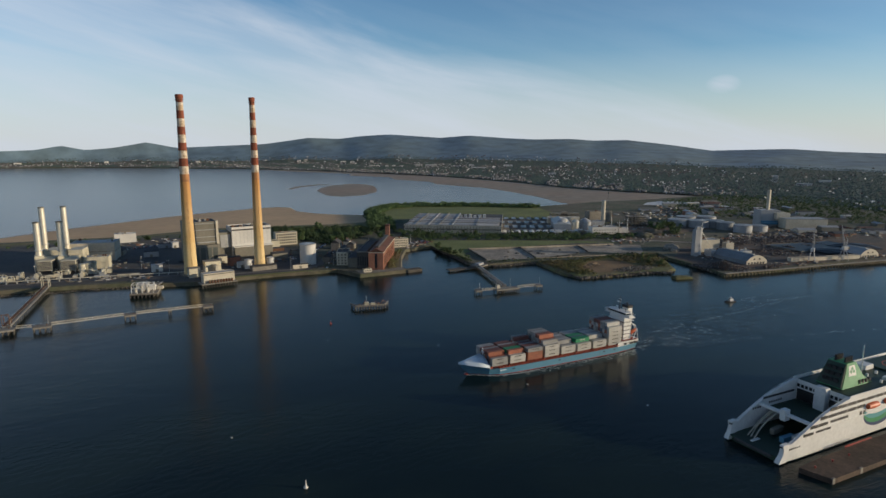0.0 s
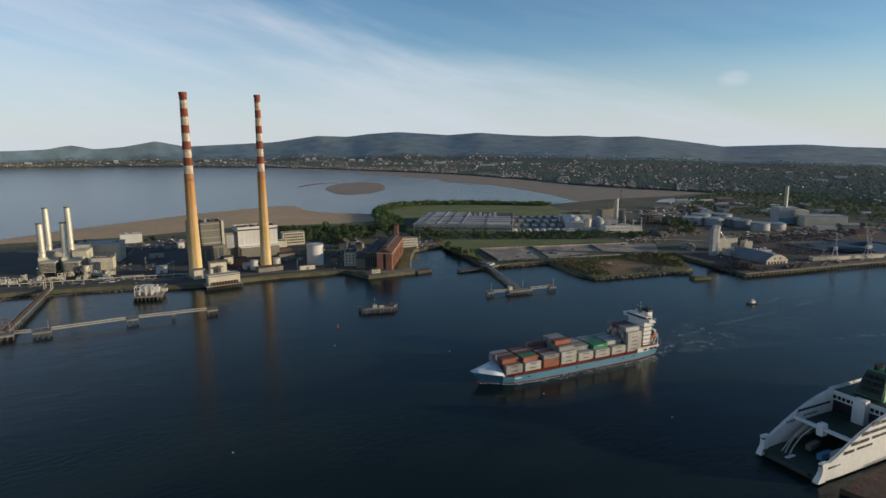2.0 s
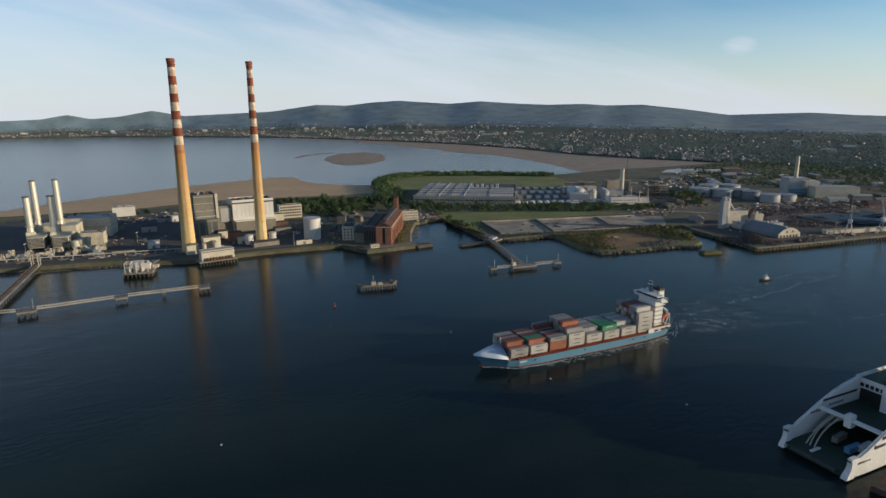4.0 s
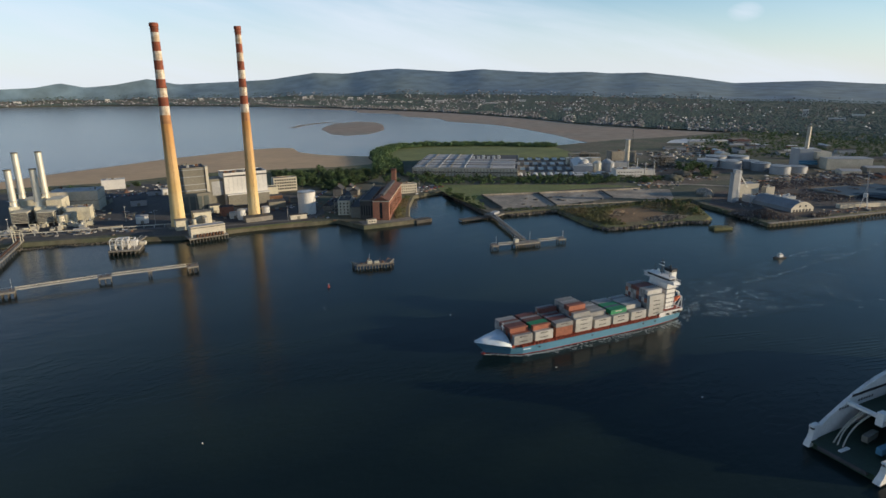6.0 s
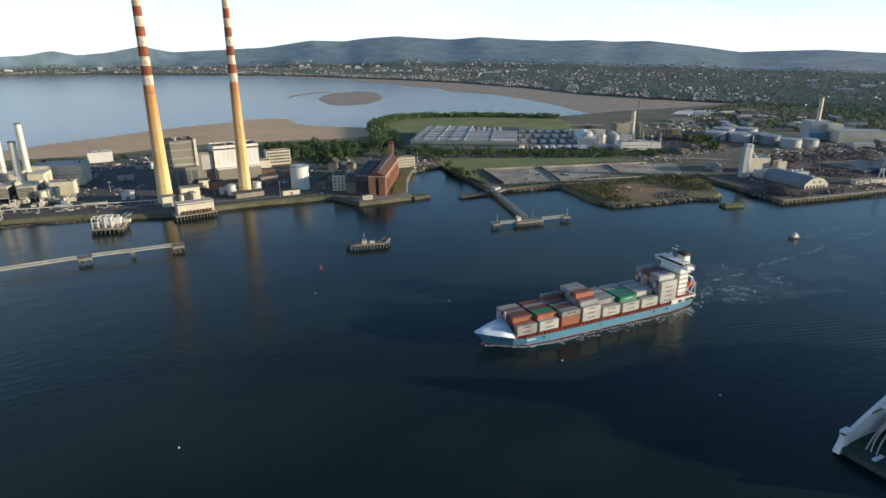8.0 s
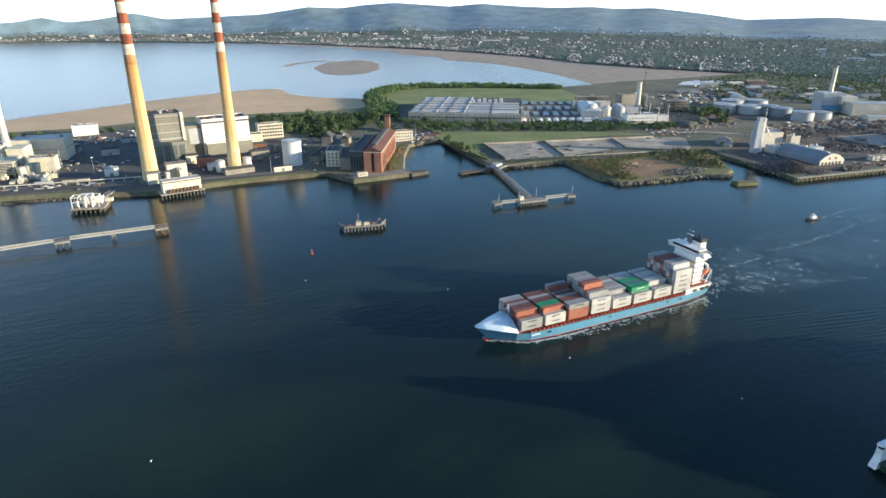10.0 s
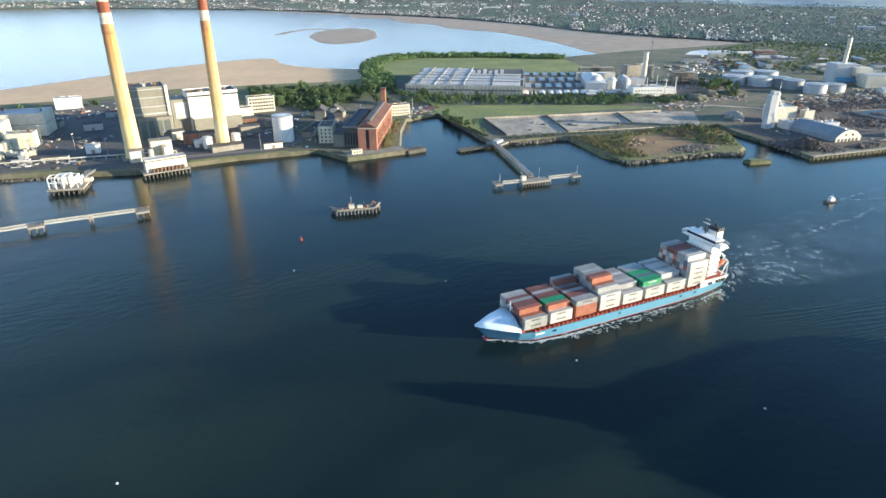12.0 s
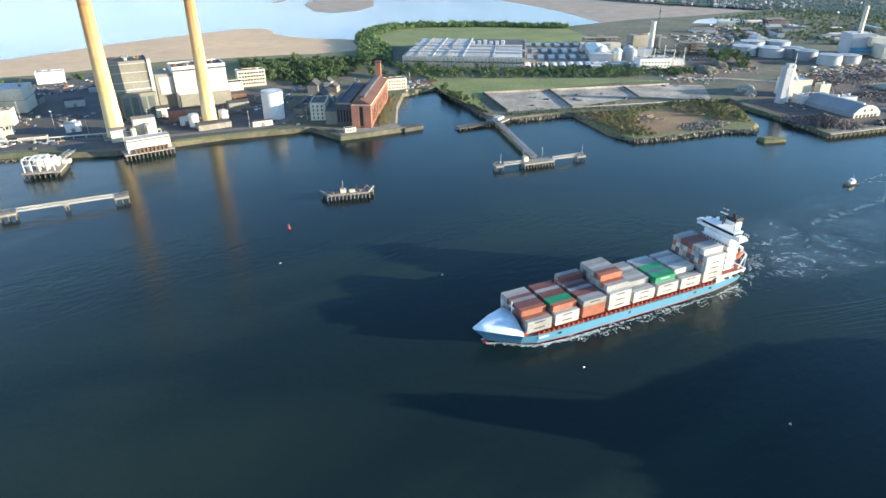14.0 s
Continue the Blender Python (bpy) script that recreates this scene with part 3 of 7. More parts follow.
def hull_rows(z0, z1, grow=0.0):
    rows = []
    for x, low, high, rake in ((13.0, 0.25, 0.6, -9), (15.3, 1.5, 4.4, -6.5), (18.7, 4.0, 9.0, -3.5), (23.2, 7.6, 12.4, -1.0), (30, 10.8, 12.4, 0), (45, 12.2, 12.4, 0), (70, 12.4, 12.4, 0),
                               (110, 12.4, 12.4, 0), (132, 11.6, 12.3, 0), (145, 9.8, 11.8, 0), (152, 8.0, 11.2, 1.5)):
        f = lambda z: (max(0.0, min(1.0, z / 10.0)))
        prof = [(low + (high - low) * f(z) + grow, z, rake * f(z)) for z in (z0, z0 + (z1 - z0) * 0.5, z1)]
        rows.append((x, prof))
    return rows


part("hull", loft(bmesh.new(), hull_rows(1.7, 6.0)), HULLBLUE, ship)
part("boot_top", loft(bmesh.new(), [(x, [(max(0.2, b - 0.15), -3.0 if i == 0 else z, e) for i, (b, z, e) in enumerate(p)]) for x, p in hull_rows(-1.0, 1.75, 0.04)]), BOOTRED, ship, "red anti-fouling paint at the waterline")
EDGE = lambda x: float(np.interp(x, (13, 24), (9.4, 7.4)))
fore = []
for (x, low_), (_, high_) in zip(hull_rows(6.0, 6.0, 0.02), hull_rows(9.4, 9.4, 0.02)):
    if x <= 24:
        u_ = (EDGE(x) - 6.0) / 3.4
        mid = lambda q: tuple(low_[0][i] + (high_[0][i] - low_[0][i]) * q for i in range(3))
        fore.append((x, [mid(0), mid(u_ * 0.5), mid(u_)]))
part("forecastle", loft(bmesh.new(), fore), HULLBLUE, ship)
# whaleback cover over the bow: a low crowned white wedge
bm = bmesh.new()
rows_ = []
for x, prof_ in fore:
    b, z, e = prof_[-1]
    up = 1.2 + 0.30 * (x - 13) + 0.012 * (x - 13) ** 2
    rows_.append([bm.verts.new((x + e, b * k_, z + up * (1 - abs(k_) ** 2.4))) for k_ in (-1.01, -0.94, -0.8, -0.6, -0.4, -0.2, 0, 0.2, 0.4, 0.6, 0.8, 0.94, 1.01)])
for p, q in zip(rows_, rows_[1:]):
    for k in range(12):
        bm.faces.new((p[k], q[k], q[k + 1], p[k + 1])).smooth = True
bm.faces.new(rows_[0])
bm.faces.new(list(reversed(rows_[-1])))
bmesh.ops.recalc_face_normals(bm, faces=bm.faces)
part("whaleback", bm, BOWWHITE, ship, "white whaleback cover over the bow")
part("bulbous_bow", lathe(bmesh.new(), [(-0.6, 0.5), (0.0, 1.4), (1.4, 1.5), (2.1, 0.6)], 14, x=10.5), BOOTRED, ship)
aft = [(x, [(b, z, e) for b, z, e in p]) for x, p in hull_rows(6.0, 9.0, 0.02) if x >= 132]
part("poop", loft(bmesh.new(), aft), SHIPWHITE, ship, "white raised stern bulwark")
part("breakwater", boxes((22.6, 23.5, -10.2, 10.2, 6.0, 8.8), bevel=0.3), BOWWHITE, ship)
part("mooring_port", boxes(*[(q, q + 2.4, -12.4, -10.4, 6.8, 8.0) for q in (138, 144, 148)]), BLACK, ship)
part("main_deck", boxes((22.6, 29.5, -10.0, 10.0, 5.9, 6.12), (29.5, 134, -11.6, 11.6, 5.9, 6.12)), DECKRED, ship)
first = part("hatch_coaming", boxes((0, 12.6, -9.6, 9.6, 6.1, 7.9), bevel=0.12), DECKRED, ship)
first.location.x = 24
for i in range(1, 8):
    again("hatch_coaming", first, ship, 24 + 14.2 * i)
first = part("side_stanchion", boxes((-0.3, 0.3, -12.2, -11.4, 6.1, 7.8), (-0.15, 0.15, -12.2, -9.4, 7.5, 7.8)), DECKRED, ship)
first.location.x = 29.65
for i in range(4, 44):
    again("side_stanchion", first, ship, 22 + 2.55 * i)
for i in range(3, 44):
    o = again("side_stanchion", first, ship, 22 + 2.55 * i)
    o.matrix_local = pose(22 + 2.55 * i, 0, 0, 0, 0, 180)
part("rail", boxes((29.6, 133, -12.3, -12.15, 7.0, 7.12), (29.6, 133, 12.15, 12.3, 7.0, 7.12), (29.6, 133, -12.3, -12.15, 6.5, 6.6), (29.6, 133, 12.15, 12.3, 6.5, 6.6)), DECKRED, ship)
part("bow_mast", cyls((23, 0, 6, 18, 0.4, 0.25), seg=10), SHIPWHITE, ship)
part("bow_mast_arm", boxes((22.7, 23.3, -1.8, 1.8, 15.2, 15.5)), SHIPWHITE, ship)
# accommodation at the stern
house = part("deckhouse", boxes((140.5, 148, -8.0, 8.0, 6, 26.5), (140, 149.5, -9.0, 9.0, 23.2, 23.5), bevel=0.15), SHIPWHITE, ship)
for zz in (10, 13, 16, 19, 22):
    part("deckhouse_window", boxes(*[(q, q + 0.8, -8.06, -7.9, zz, zz + 0.8) for q in np.arange(140.5, 148, 1.6)], *[(140.4, 140.6, q, q + 0.9, zz, zz + 0.8) for q in np.arange(-7, 7, 1.9)]), GLASS, house)
bridge = part("bridge", boxes((140.5, 146.5, -13.4, 13.4, 26.7, 27.3), (140.8, 146, -12.8, 12.8, 27.3, 28.3), bevel=0.12), SHIPWHITE, ship)
part("wheelhouse", boxes((140.4, 145.4, -9.8, 9.8, 28.3, 30.2), bevel=0.15), SHIPWHITE, bridge)
part("bridge_glazing", boxes((140.1, 140.5, -9.6, 9.6, 28.7, 29.8), (140.8, 145.0, -9.95, -9.7, 28.7, 29.8), (140.8, 145.0, 9.7, 9.95, 28.7, 29.8)), GLASS, bridge)
part("bridge_roof", boxes((139.9, 145.9, -10.2, 10.2, 30.2, 30.5)), SHIPWHITE, bridge)
part("wing_console", boxes((140, 144, -13.3, -11.6, 28.3, 29.4), (140, 144, 11.6, 13.3, 28.3, 29.4), bevel=0.1), SHIPWHITE, bridge)
part("rail", beams(*[((146.5, q, 28.3), (146.5, q, 29.4)) for q in np.arange(-13, 13.1, 1.3)], ((146.5, -13, 29.4), (146.5, 13, 29.4)), w=0.12), SHIPWHITE, bridge)
mast = part("mast", cyls((143, 0, 30.9, 41, 0.4, 0.22), (143, 6.5, 30.9, 36, 0.15), (141, -8.5, 30.9, 35, 0.12), seg=8), BLACK, ship)
part("radar", boxes((142.2, 142.6, -2.2, 2.2, 36.6, 37.0), (143, 143.3, -1.4, 1.4, 38.6, 38.9)), SHIPWHITE, mast)
part("satellite_dome", lathe(bmesh.new(), [(30.9, 0.7), (31.6, 1.0), (32.4, 0.8), (32.8, 0.2)], 12, x=144.4, y=4.5), SHIPWHITE, mast)
fun = part("funnel", boxes((148.2, 153.2, -3.2, 3.2, 9, 31.5), bevel=0.5), SHIPWHITE, ship)
part("funnel_top", boxes((148.0, 153.4, -3.4, 3.4, 31.5, 33.6), bevel=0.4), BLACK, fun)
part("exhaust_pipe", cyls((149.5, -1, 33.5, 35, 0.4), (151, 0.8, 33.5, 35.2, 0.5), seg=10), BLACK, fun)
first = part("lifeboat", lathe(bmesh.new(), [(-3.6, 0.2), (-3, 1.0), (0, 1.35), (3, 1.0), (3.6, 0.2)], 12), ORANGE, ship)
first.matrix_local = pose(152.5, -5.2, 13.5, 0, 62, 0)
part("davit", beams(((149, -9.6, 9), (151.5, -10.4, 17)), ((153, -9.6, 9), (152, -10.4, 17)), ((151.5, -10.4, 17), (149, -8, 20)), ((149, 9.6, 9), (151.5, 10.4, 17)), ((154, -3, 9), (154, -6, 18)), ((154, -6, 18), (149, -7, 21)), w=0.5), SHIPWHITE, ship)
part("stern_deck", boxes((134, 152, -10.6, 10.6, 8.9, 9.05)), DECKRED, ship)
part("side_port", boxes(*[(q, q + 1.2, -12.55, -12.3, 4.2, 5.0) for q in (40, 78, 118, 128)]), BLACK, ship)
part("name_bars", boxes((30, 35, -12.1, -11.3, 4.4, 4.9)), BOWWHITE, ship)

# containers, each a thing of its own
CON_L, CON_W, CON_H = 12.19, 2.44, 2.75
CON_COLS = {
    "grey": (mat("grey_container_steel", (0.31, 0.305, 0.29), 0.6, var=0.2, s1=0.15, s2=0.8, per_object=0.25, bump=0.05), "pale grey steel shipping container on the ship"),
    "white": (mat("white_container_steel", (0.47, 0.455, 0.415), 0.6, var=0.16, s1=0.15, s2=0.8, per_object=0.15, bump=0.05), "white steel shipping container on the ship"),
    "brown": (mat("maroon_container_steel", (0.20, 0.075, 0.06), 0.7, var=0.25, s1=0.15, s2=0.8, per_object=0.3, bump=0.05), "maroon steel shipping container on the ship"),
    "orange": (mat("orange_container_steel", (0.36, 0.125, 0.07), 0.65, var=0.2, s1=0.15, s2=0.8, per_object=0.25, bump=0.05), "orange-red steel shipping container on the ship"),
    "green": (mat("green_container_steel", (0.03, 0.26, 0.11), 0.6, var=0.2, s1=0.15, s2=0.8, per_object=0.15, bump=0.05), "bright green steel shipping container on the ship"),
    "blue": (mat("slate_container_steel", (0.10, 0.13, 0.17), 0.65, var=0.2, s1=0.15, s2=0.8, per_object=0.25, bump=0.05), "slate blue steel shipping container on the ship"),
}


def container_body():
    """Corner posts and rails round walls pressed into ribs."""
    bm = bmesh.new()
    L, W, Hh = CON_L, CON_W, CON_H
    box(bm, 0.1, L - 0.1, -W / 2 + 0.06, W / 2 - 0.06, 0.1, Hh - 0.05)
    for x in (0, L - 0.16):
        for y in (-W / 2, W / 2 - 0.16):
            box(bm, x, x + 0.16, y, y + 0.16, 0, Hh)
    for y in (-W / 2, W / 2 - 0.1):
        box(bm, 0.1, L - 0.1, y, y + 0.1, 0, 0.16)
        box(bm, 0.1, L - 0.1, y, y + 0.1, Hh - 0.12, Hh)
    for k in range(16):
        x = 0.5 + k * (L - 1.2) / 15
        box(bm, x, x + 0.22, -W / 2 + 0.02, W / 2 - 0.02, 0.16, Hh - 0.02)
    return bm


def container_door(side):
    W, Hh = CON_W, CON_H
    y = 0.03 if side else -W / 2 + 0.19
    return boxes((-0.05, 0.1, y, y + W / 2 - 0.22, 0.15, Hh - 0.15), bevel=0.02)


def side_bars():
    """Unreadable lettering as plain dark bars on both long sides."""
    bm = bmesh.new()
    for k in range(6):
        x = CON_L / 2 - 2.6 + k * 0.9
        for y in (-CON_W / 2 - 0.012, CON_W / 2 - 0.02):
            box(bm, x, x + 0.6, y, y + 0.032, CON_H * 0.5, CON_H * 0.5 + 0.62)
    return bm


def container(colour, m, marked, master={}):
    key = (colour, marked)
    if key not in master:
        material, label = CON_COLS[colour]
        c = thing("shipping_container", 0, 0, 0, 0, label, "container", "containers on the ship")
        part("body", container_body(), material, c)
        part("door", container_door(0), material, c)
        part("door", container_door(1), material, c)
        if marked:
            part("lettering_bars", side_bars(), BLACK if colour in ("white", "grey") else WHITE, c)
        c.matrix_world = m
        master[key] = c
        return c
    return copy_thing(master[key], m)


TIERS = [(2, 2, 3, 3, 3, 3, 3, 3, 3), (2, 3, 3, 3, 3, 3, 3, 3, 3), (3, 3, 3, 3, 3, 3, 3, 4, 4), (3, 4, 4, 5, 5, 5, 5, 5, 5), (2, 2, 3, 3, 3, 3, 3, 3, 3), (2, 3, 3, 3, 3, 3, 3, 3, 3),
         (2, 2, 3, 3, 3, 3, 3, 3, 3), (5, 6, 6, 6, 6, 6, 6, 6, 6)]
NEAR = ["grey grey", "white white", "orange orange grey", "white white white", "white white", "white white", "white white", "white white white white white"]
TOPS = ["grey orange orange brown brown grey brown grey grey", "white orange green green brown brown grey brown brown", "grey grey brown brown grey brown grey brown grey",
        "white grey orange orange brown grey grey grey grey", "white grey grey white grey grey white grey grey", "white green green blue green green grey grey white",
        "white grey white white grey white white grey white", "white white grey grey brown brown brown grey grey"]
rng = random.Random(12)
for b_, tiers in enumerate(TIERS):
    near, tops = NEAR[b_].split(), TOPS[b_].split()
    for j_, n_ in enumerate(tiers):
        for k_ in range(n_):
            colour = near[min(k_, len(near) - 1)] if j_ == 0 else (tops[j_] if k_ == n_ - 1 else rng.choice(("grey", "orange", "brown", "grey", "white", "blue")))
            if b_ == 1 and j_ == 1 and k_ == n_ - 1:
                colour = "orange"
            container(colour, SHIP @ pose(24.2 + 14.2 * b_ + rng.uniform(-0.05, 0.05), -9.98 + 2.495 * j_, 7.92 + k_ * (CON_H + 0.01)), j_ == 0 and colour in ("white", "grey") and rng.random() < 0.85 or colour == "green")

# foam along the hull, bow wave and wake


def foam_patch(bm, x, y, r, rnd, z):
    n = 7
    pts = [bm.verts.new((x + r * rnd.uniform(0.4, 1.0) * math.cos(k * math.tau / n) * 1.7, y + r * rnd.uniform(0.4, 1.0) * math.sin(k * math.tau / n), z)) for k in range(n)]
    bm.faces.new(pts)


rnd = random.Random(5)
bm = bmesh.new()
for i in range(750):                       # bow wave creeping along both sides
    x = rnd.uniform(10, 60) if rnd.random() < 0.75 else rnd.uniform(60, 150)
    off = 0.6 + abs(rnd.gauss(0, 0.7)) + 0.015 * max(0, x)
    half = np.interp(x, (11, 15.3, 18.7, 23.2, 30, 45, 132, 152), (0.5, 2.0, 4.6, 8.0, 11.0, 12.3, 11.8, 8.5))
    foam_patch(bm, x, -(half + off) if rnd.random() < 0.8 else half + off, rnd.uniform(0.14, 0.62), rnd, 0.04 + 0.001 * (i % 7))
def foam_strand(x, y, heading, steps, size, curl):
    """A wandering thread of small foam patches that curls as it goes."""
    turn = rnd.gauss(0, curl)
    for k in range(steps):
        turn = turn * 0.93 + rnd.gauss(0, curl * 0.45)
        heading += turn
        x, y = x + 0.5 * math.cos(heading), y + 0.5 * math.sin(heading)
        if rnd.random() < 0.82:
            foam_patch(bm, x + rnd.gauss(0, 0.12), y + rnd.gauss(0, 0.12), size * rnd.uniform(0.4, 1.1) * math.sin(math.pi * (k + 1) / (steps + 1)) ** 0.5, rnd, 0.04 + 0.001 * (k % 7))


for i in range(120):                       # eddies thrown out along the sunlit side
    x = rnd.choice((48, 61, 70, 83, 96, 104, 118, 131, 142)) + rnd.gauss(0, 3.2)
    foam_strand(x, -13.2 - abs(rnd.gauss(0, 2.6)), rnd.uniform(-1.2, 0.9), rnd.randrange(5, 17), rnd.uniform(0.18, 0.40), 0.30)
for i in range(150):                       # churn behind the stern, opening out
    x = 152 + abs(rnd.gauss(0, 1)) * 60
    foam_strand(x, rnd.gauss(0, 7 + 0.10 * (x - 150)), rnd.uniform(-0.8, 0.8), rnd.randrange(6, 22), rnd.uniform(0.16, 0.36), 0.28)
for lane, spread_, n_ in ((14, 0.05, 190), (-13, 0.115, 120)):   # the two arms of the wake
    for i in range(n_):
        x = 152 + 340 * rnd.random() ** 1.3
        if noise.noise((x * 0.035, lane, 2.0)) < -0.16:
            continue
        y = lane * (0.6 + (x - 150) * spread_ * 0.16) + 3 * noise.noise((x * 0.03, lane, 0)) + rnd.gauss(0, 0.8)
        foam_strand(x, y, rnd.gauss(0.05 if lane > 0 else -0.12, 0.3), rnd.randrange(5, 15), rnd.uniform(0.14, 0.30), 0.16)
wake = part("wake_foam", bm, FOAM)
wake.matrix_world = TRACK
tagged(wake, "white foam streaks of bow wave and wake", "foam", kind="stuff")
bm = bmesh.new()                           # low swell ridges of the ship's wash
for i in range(26):
    y0 = -34 - i * 3.4
    prev = None
    for k in range(30):
        x = 110 + i * 3.0 + k * 5
        y = y0 - k * 0.9 + 1.5 * math.sin(k * 0.3 + i)
        hgt = 0.16 * math.sin(math.pi * k / 29)
        row = [bm.verts.new((x, y - 1.3, -0.03)), bm.verts.new((x, y, hgt)), bm.verts.new((x, y + 1.3, -0.03))]
        if prev:
            for a_ in range(2):
                bm.faces.new((prev[a_], row[a_], row[a_ + 1], prev[a_ + 1])).smooth = True
        prev = row
wash = part("ship_wash", bm, WATER)
wash.matrix_world = TRACK
tagged(wash, "low parallel ripples of the ship's wash", "ripples", kind="stuff")

# churned, paler water astern: thins out to the sides and with distance
churn = bpy.data.materials.new("aerated_wake_water")
churn.use_nodes = True
cn, cl = churn.node_tree.nodes, churn.node_tree.links
cb = cn["Principled BSDF"]
cb.inputs["Base Color"].default_value = (0.10, 0.14, 0.15, 1)
cb.inputs["Roughness"].default_value = 0.35
ct = cn.new("ShaderNodeTexCoord")
cs = cn.new("ShaderNodeSeparateXYZ")
cl.new(ct.outputs["Generated"], cs.inputs[0])


def cmath(op, a_, b_=0.0, clamp=False):
    n = cn.new("ShaderNodeMath")
    n.operation, n.use_clamp = op, clamp
    for i, q in enumerate((a_, b_)):
        if isinstance(q, (int, float)):
            n.inputs[i].default_value = q
        else:
            cl.new(q, n.inputs[i])
    return n.outputs[0]


c_n = cn.new("ShaderNodeTexNoise")
c_n.inputs["Scale"].default_value, c_n.inputs["Detail"].default_value, c_n.inputs["Distortion"].default_value = 0.035, 6, 1.0
c_g = cn.new("ShaderNodeNewGeometry")
cl.new(c_g.outputs["Position"], c_n.inputs["Vector"])
across = cmath("SUBTRACT", 1.0, cmath("MULTIPLY", cmath("ABSOLUTE", cmath("SUBTRACT", cs.outputs[1], 0.5)), 2.0), True)
lengthways = cmath("MULTIPLY", cmath("MULTIPLY", cs.outputs[0], 8.0, True), cmath("SUBTRACT", 1.0, cs.outputs[0], True))
cl.new(cmath("MULTIPLY", cmath("MULTIPLY", across, lengthways), cmath("MULTIPLY", cmath("SUBTRACT", c_n.outputs[0], 0.32), 2.2, True)), cb.inputs["Alpha"])
bm = bmesh.new()
bmesh.ops.create_grid(bm, x_segments=8, y_segments=4, size=0.5)
for q in bm.verts:
    q.co = Vector((150 + (q.co.x + 0.5) * 420, q.co.y * (60 + (q.co.x + 0.5) * 90) + 6, 0.02))
wk = part("wake_water", bm, churn)
wk.matrix_world = TRACK
tagged(wk, "paler churned water trailing behind the ship", "water", kind="stuff")

# ---- moored ferry: own x runs forward from the stern ramp, -y is the berth side ----
ferry = thing("car_ferry", 149.5, -585, 0, -7.5, "white and green car ferry with an open stern deck", "ferry")
FB = 15.5


def curve_top(x):
    return float(np.interp(x, (0, 4, 10, 18, 26, 34, 42, 50, 190), (8.6, 8.8, 11.5, 15.2, 18.6, 21.3, 23.2, 24.5, 24.5)))


def ferry_b(x):
    return float(np.interp(x, (0, 10, 140, 165, 180, 190), (FB - 0.6, FB, FB, 12, 6, 0.6)))


bm = bmesh.new()
xs = list(np.arange(0, 190.1, 5.0))
low = [[bm.verts.new((x, s * (ferry_b(x) - 0.3), z)) for z in (-3.0, 3.2)] for s in (-1, 1) for x in xs]
n_ = len(xs)
for s in (0, 1):
    for i in range(n_ - 1):
        bm.faces.new((low[s * n_ + i][0], low[s * n_ + i + 1][0], low[s * n_ + i + 1][1], low[s * n_ + i][1]))
bm.faces.new((low[0][0], low[0][1], low[n_][1], low[n_][0]))
bm.faces.new([low[i][1] for i in range(n_)] + [low[n_ + i][1] for i in range(n_ - 1, -1, -1)])
bmesh.ops.recalc_face_normals(bm, faces=bm.faces)
part("lower_hull", bm, FERRYGREEN, ferry, "dark green lower hull")
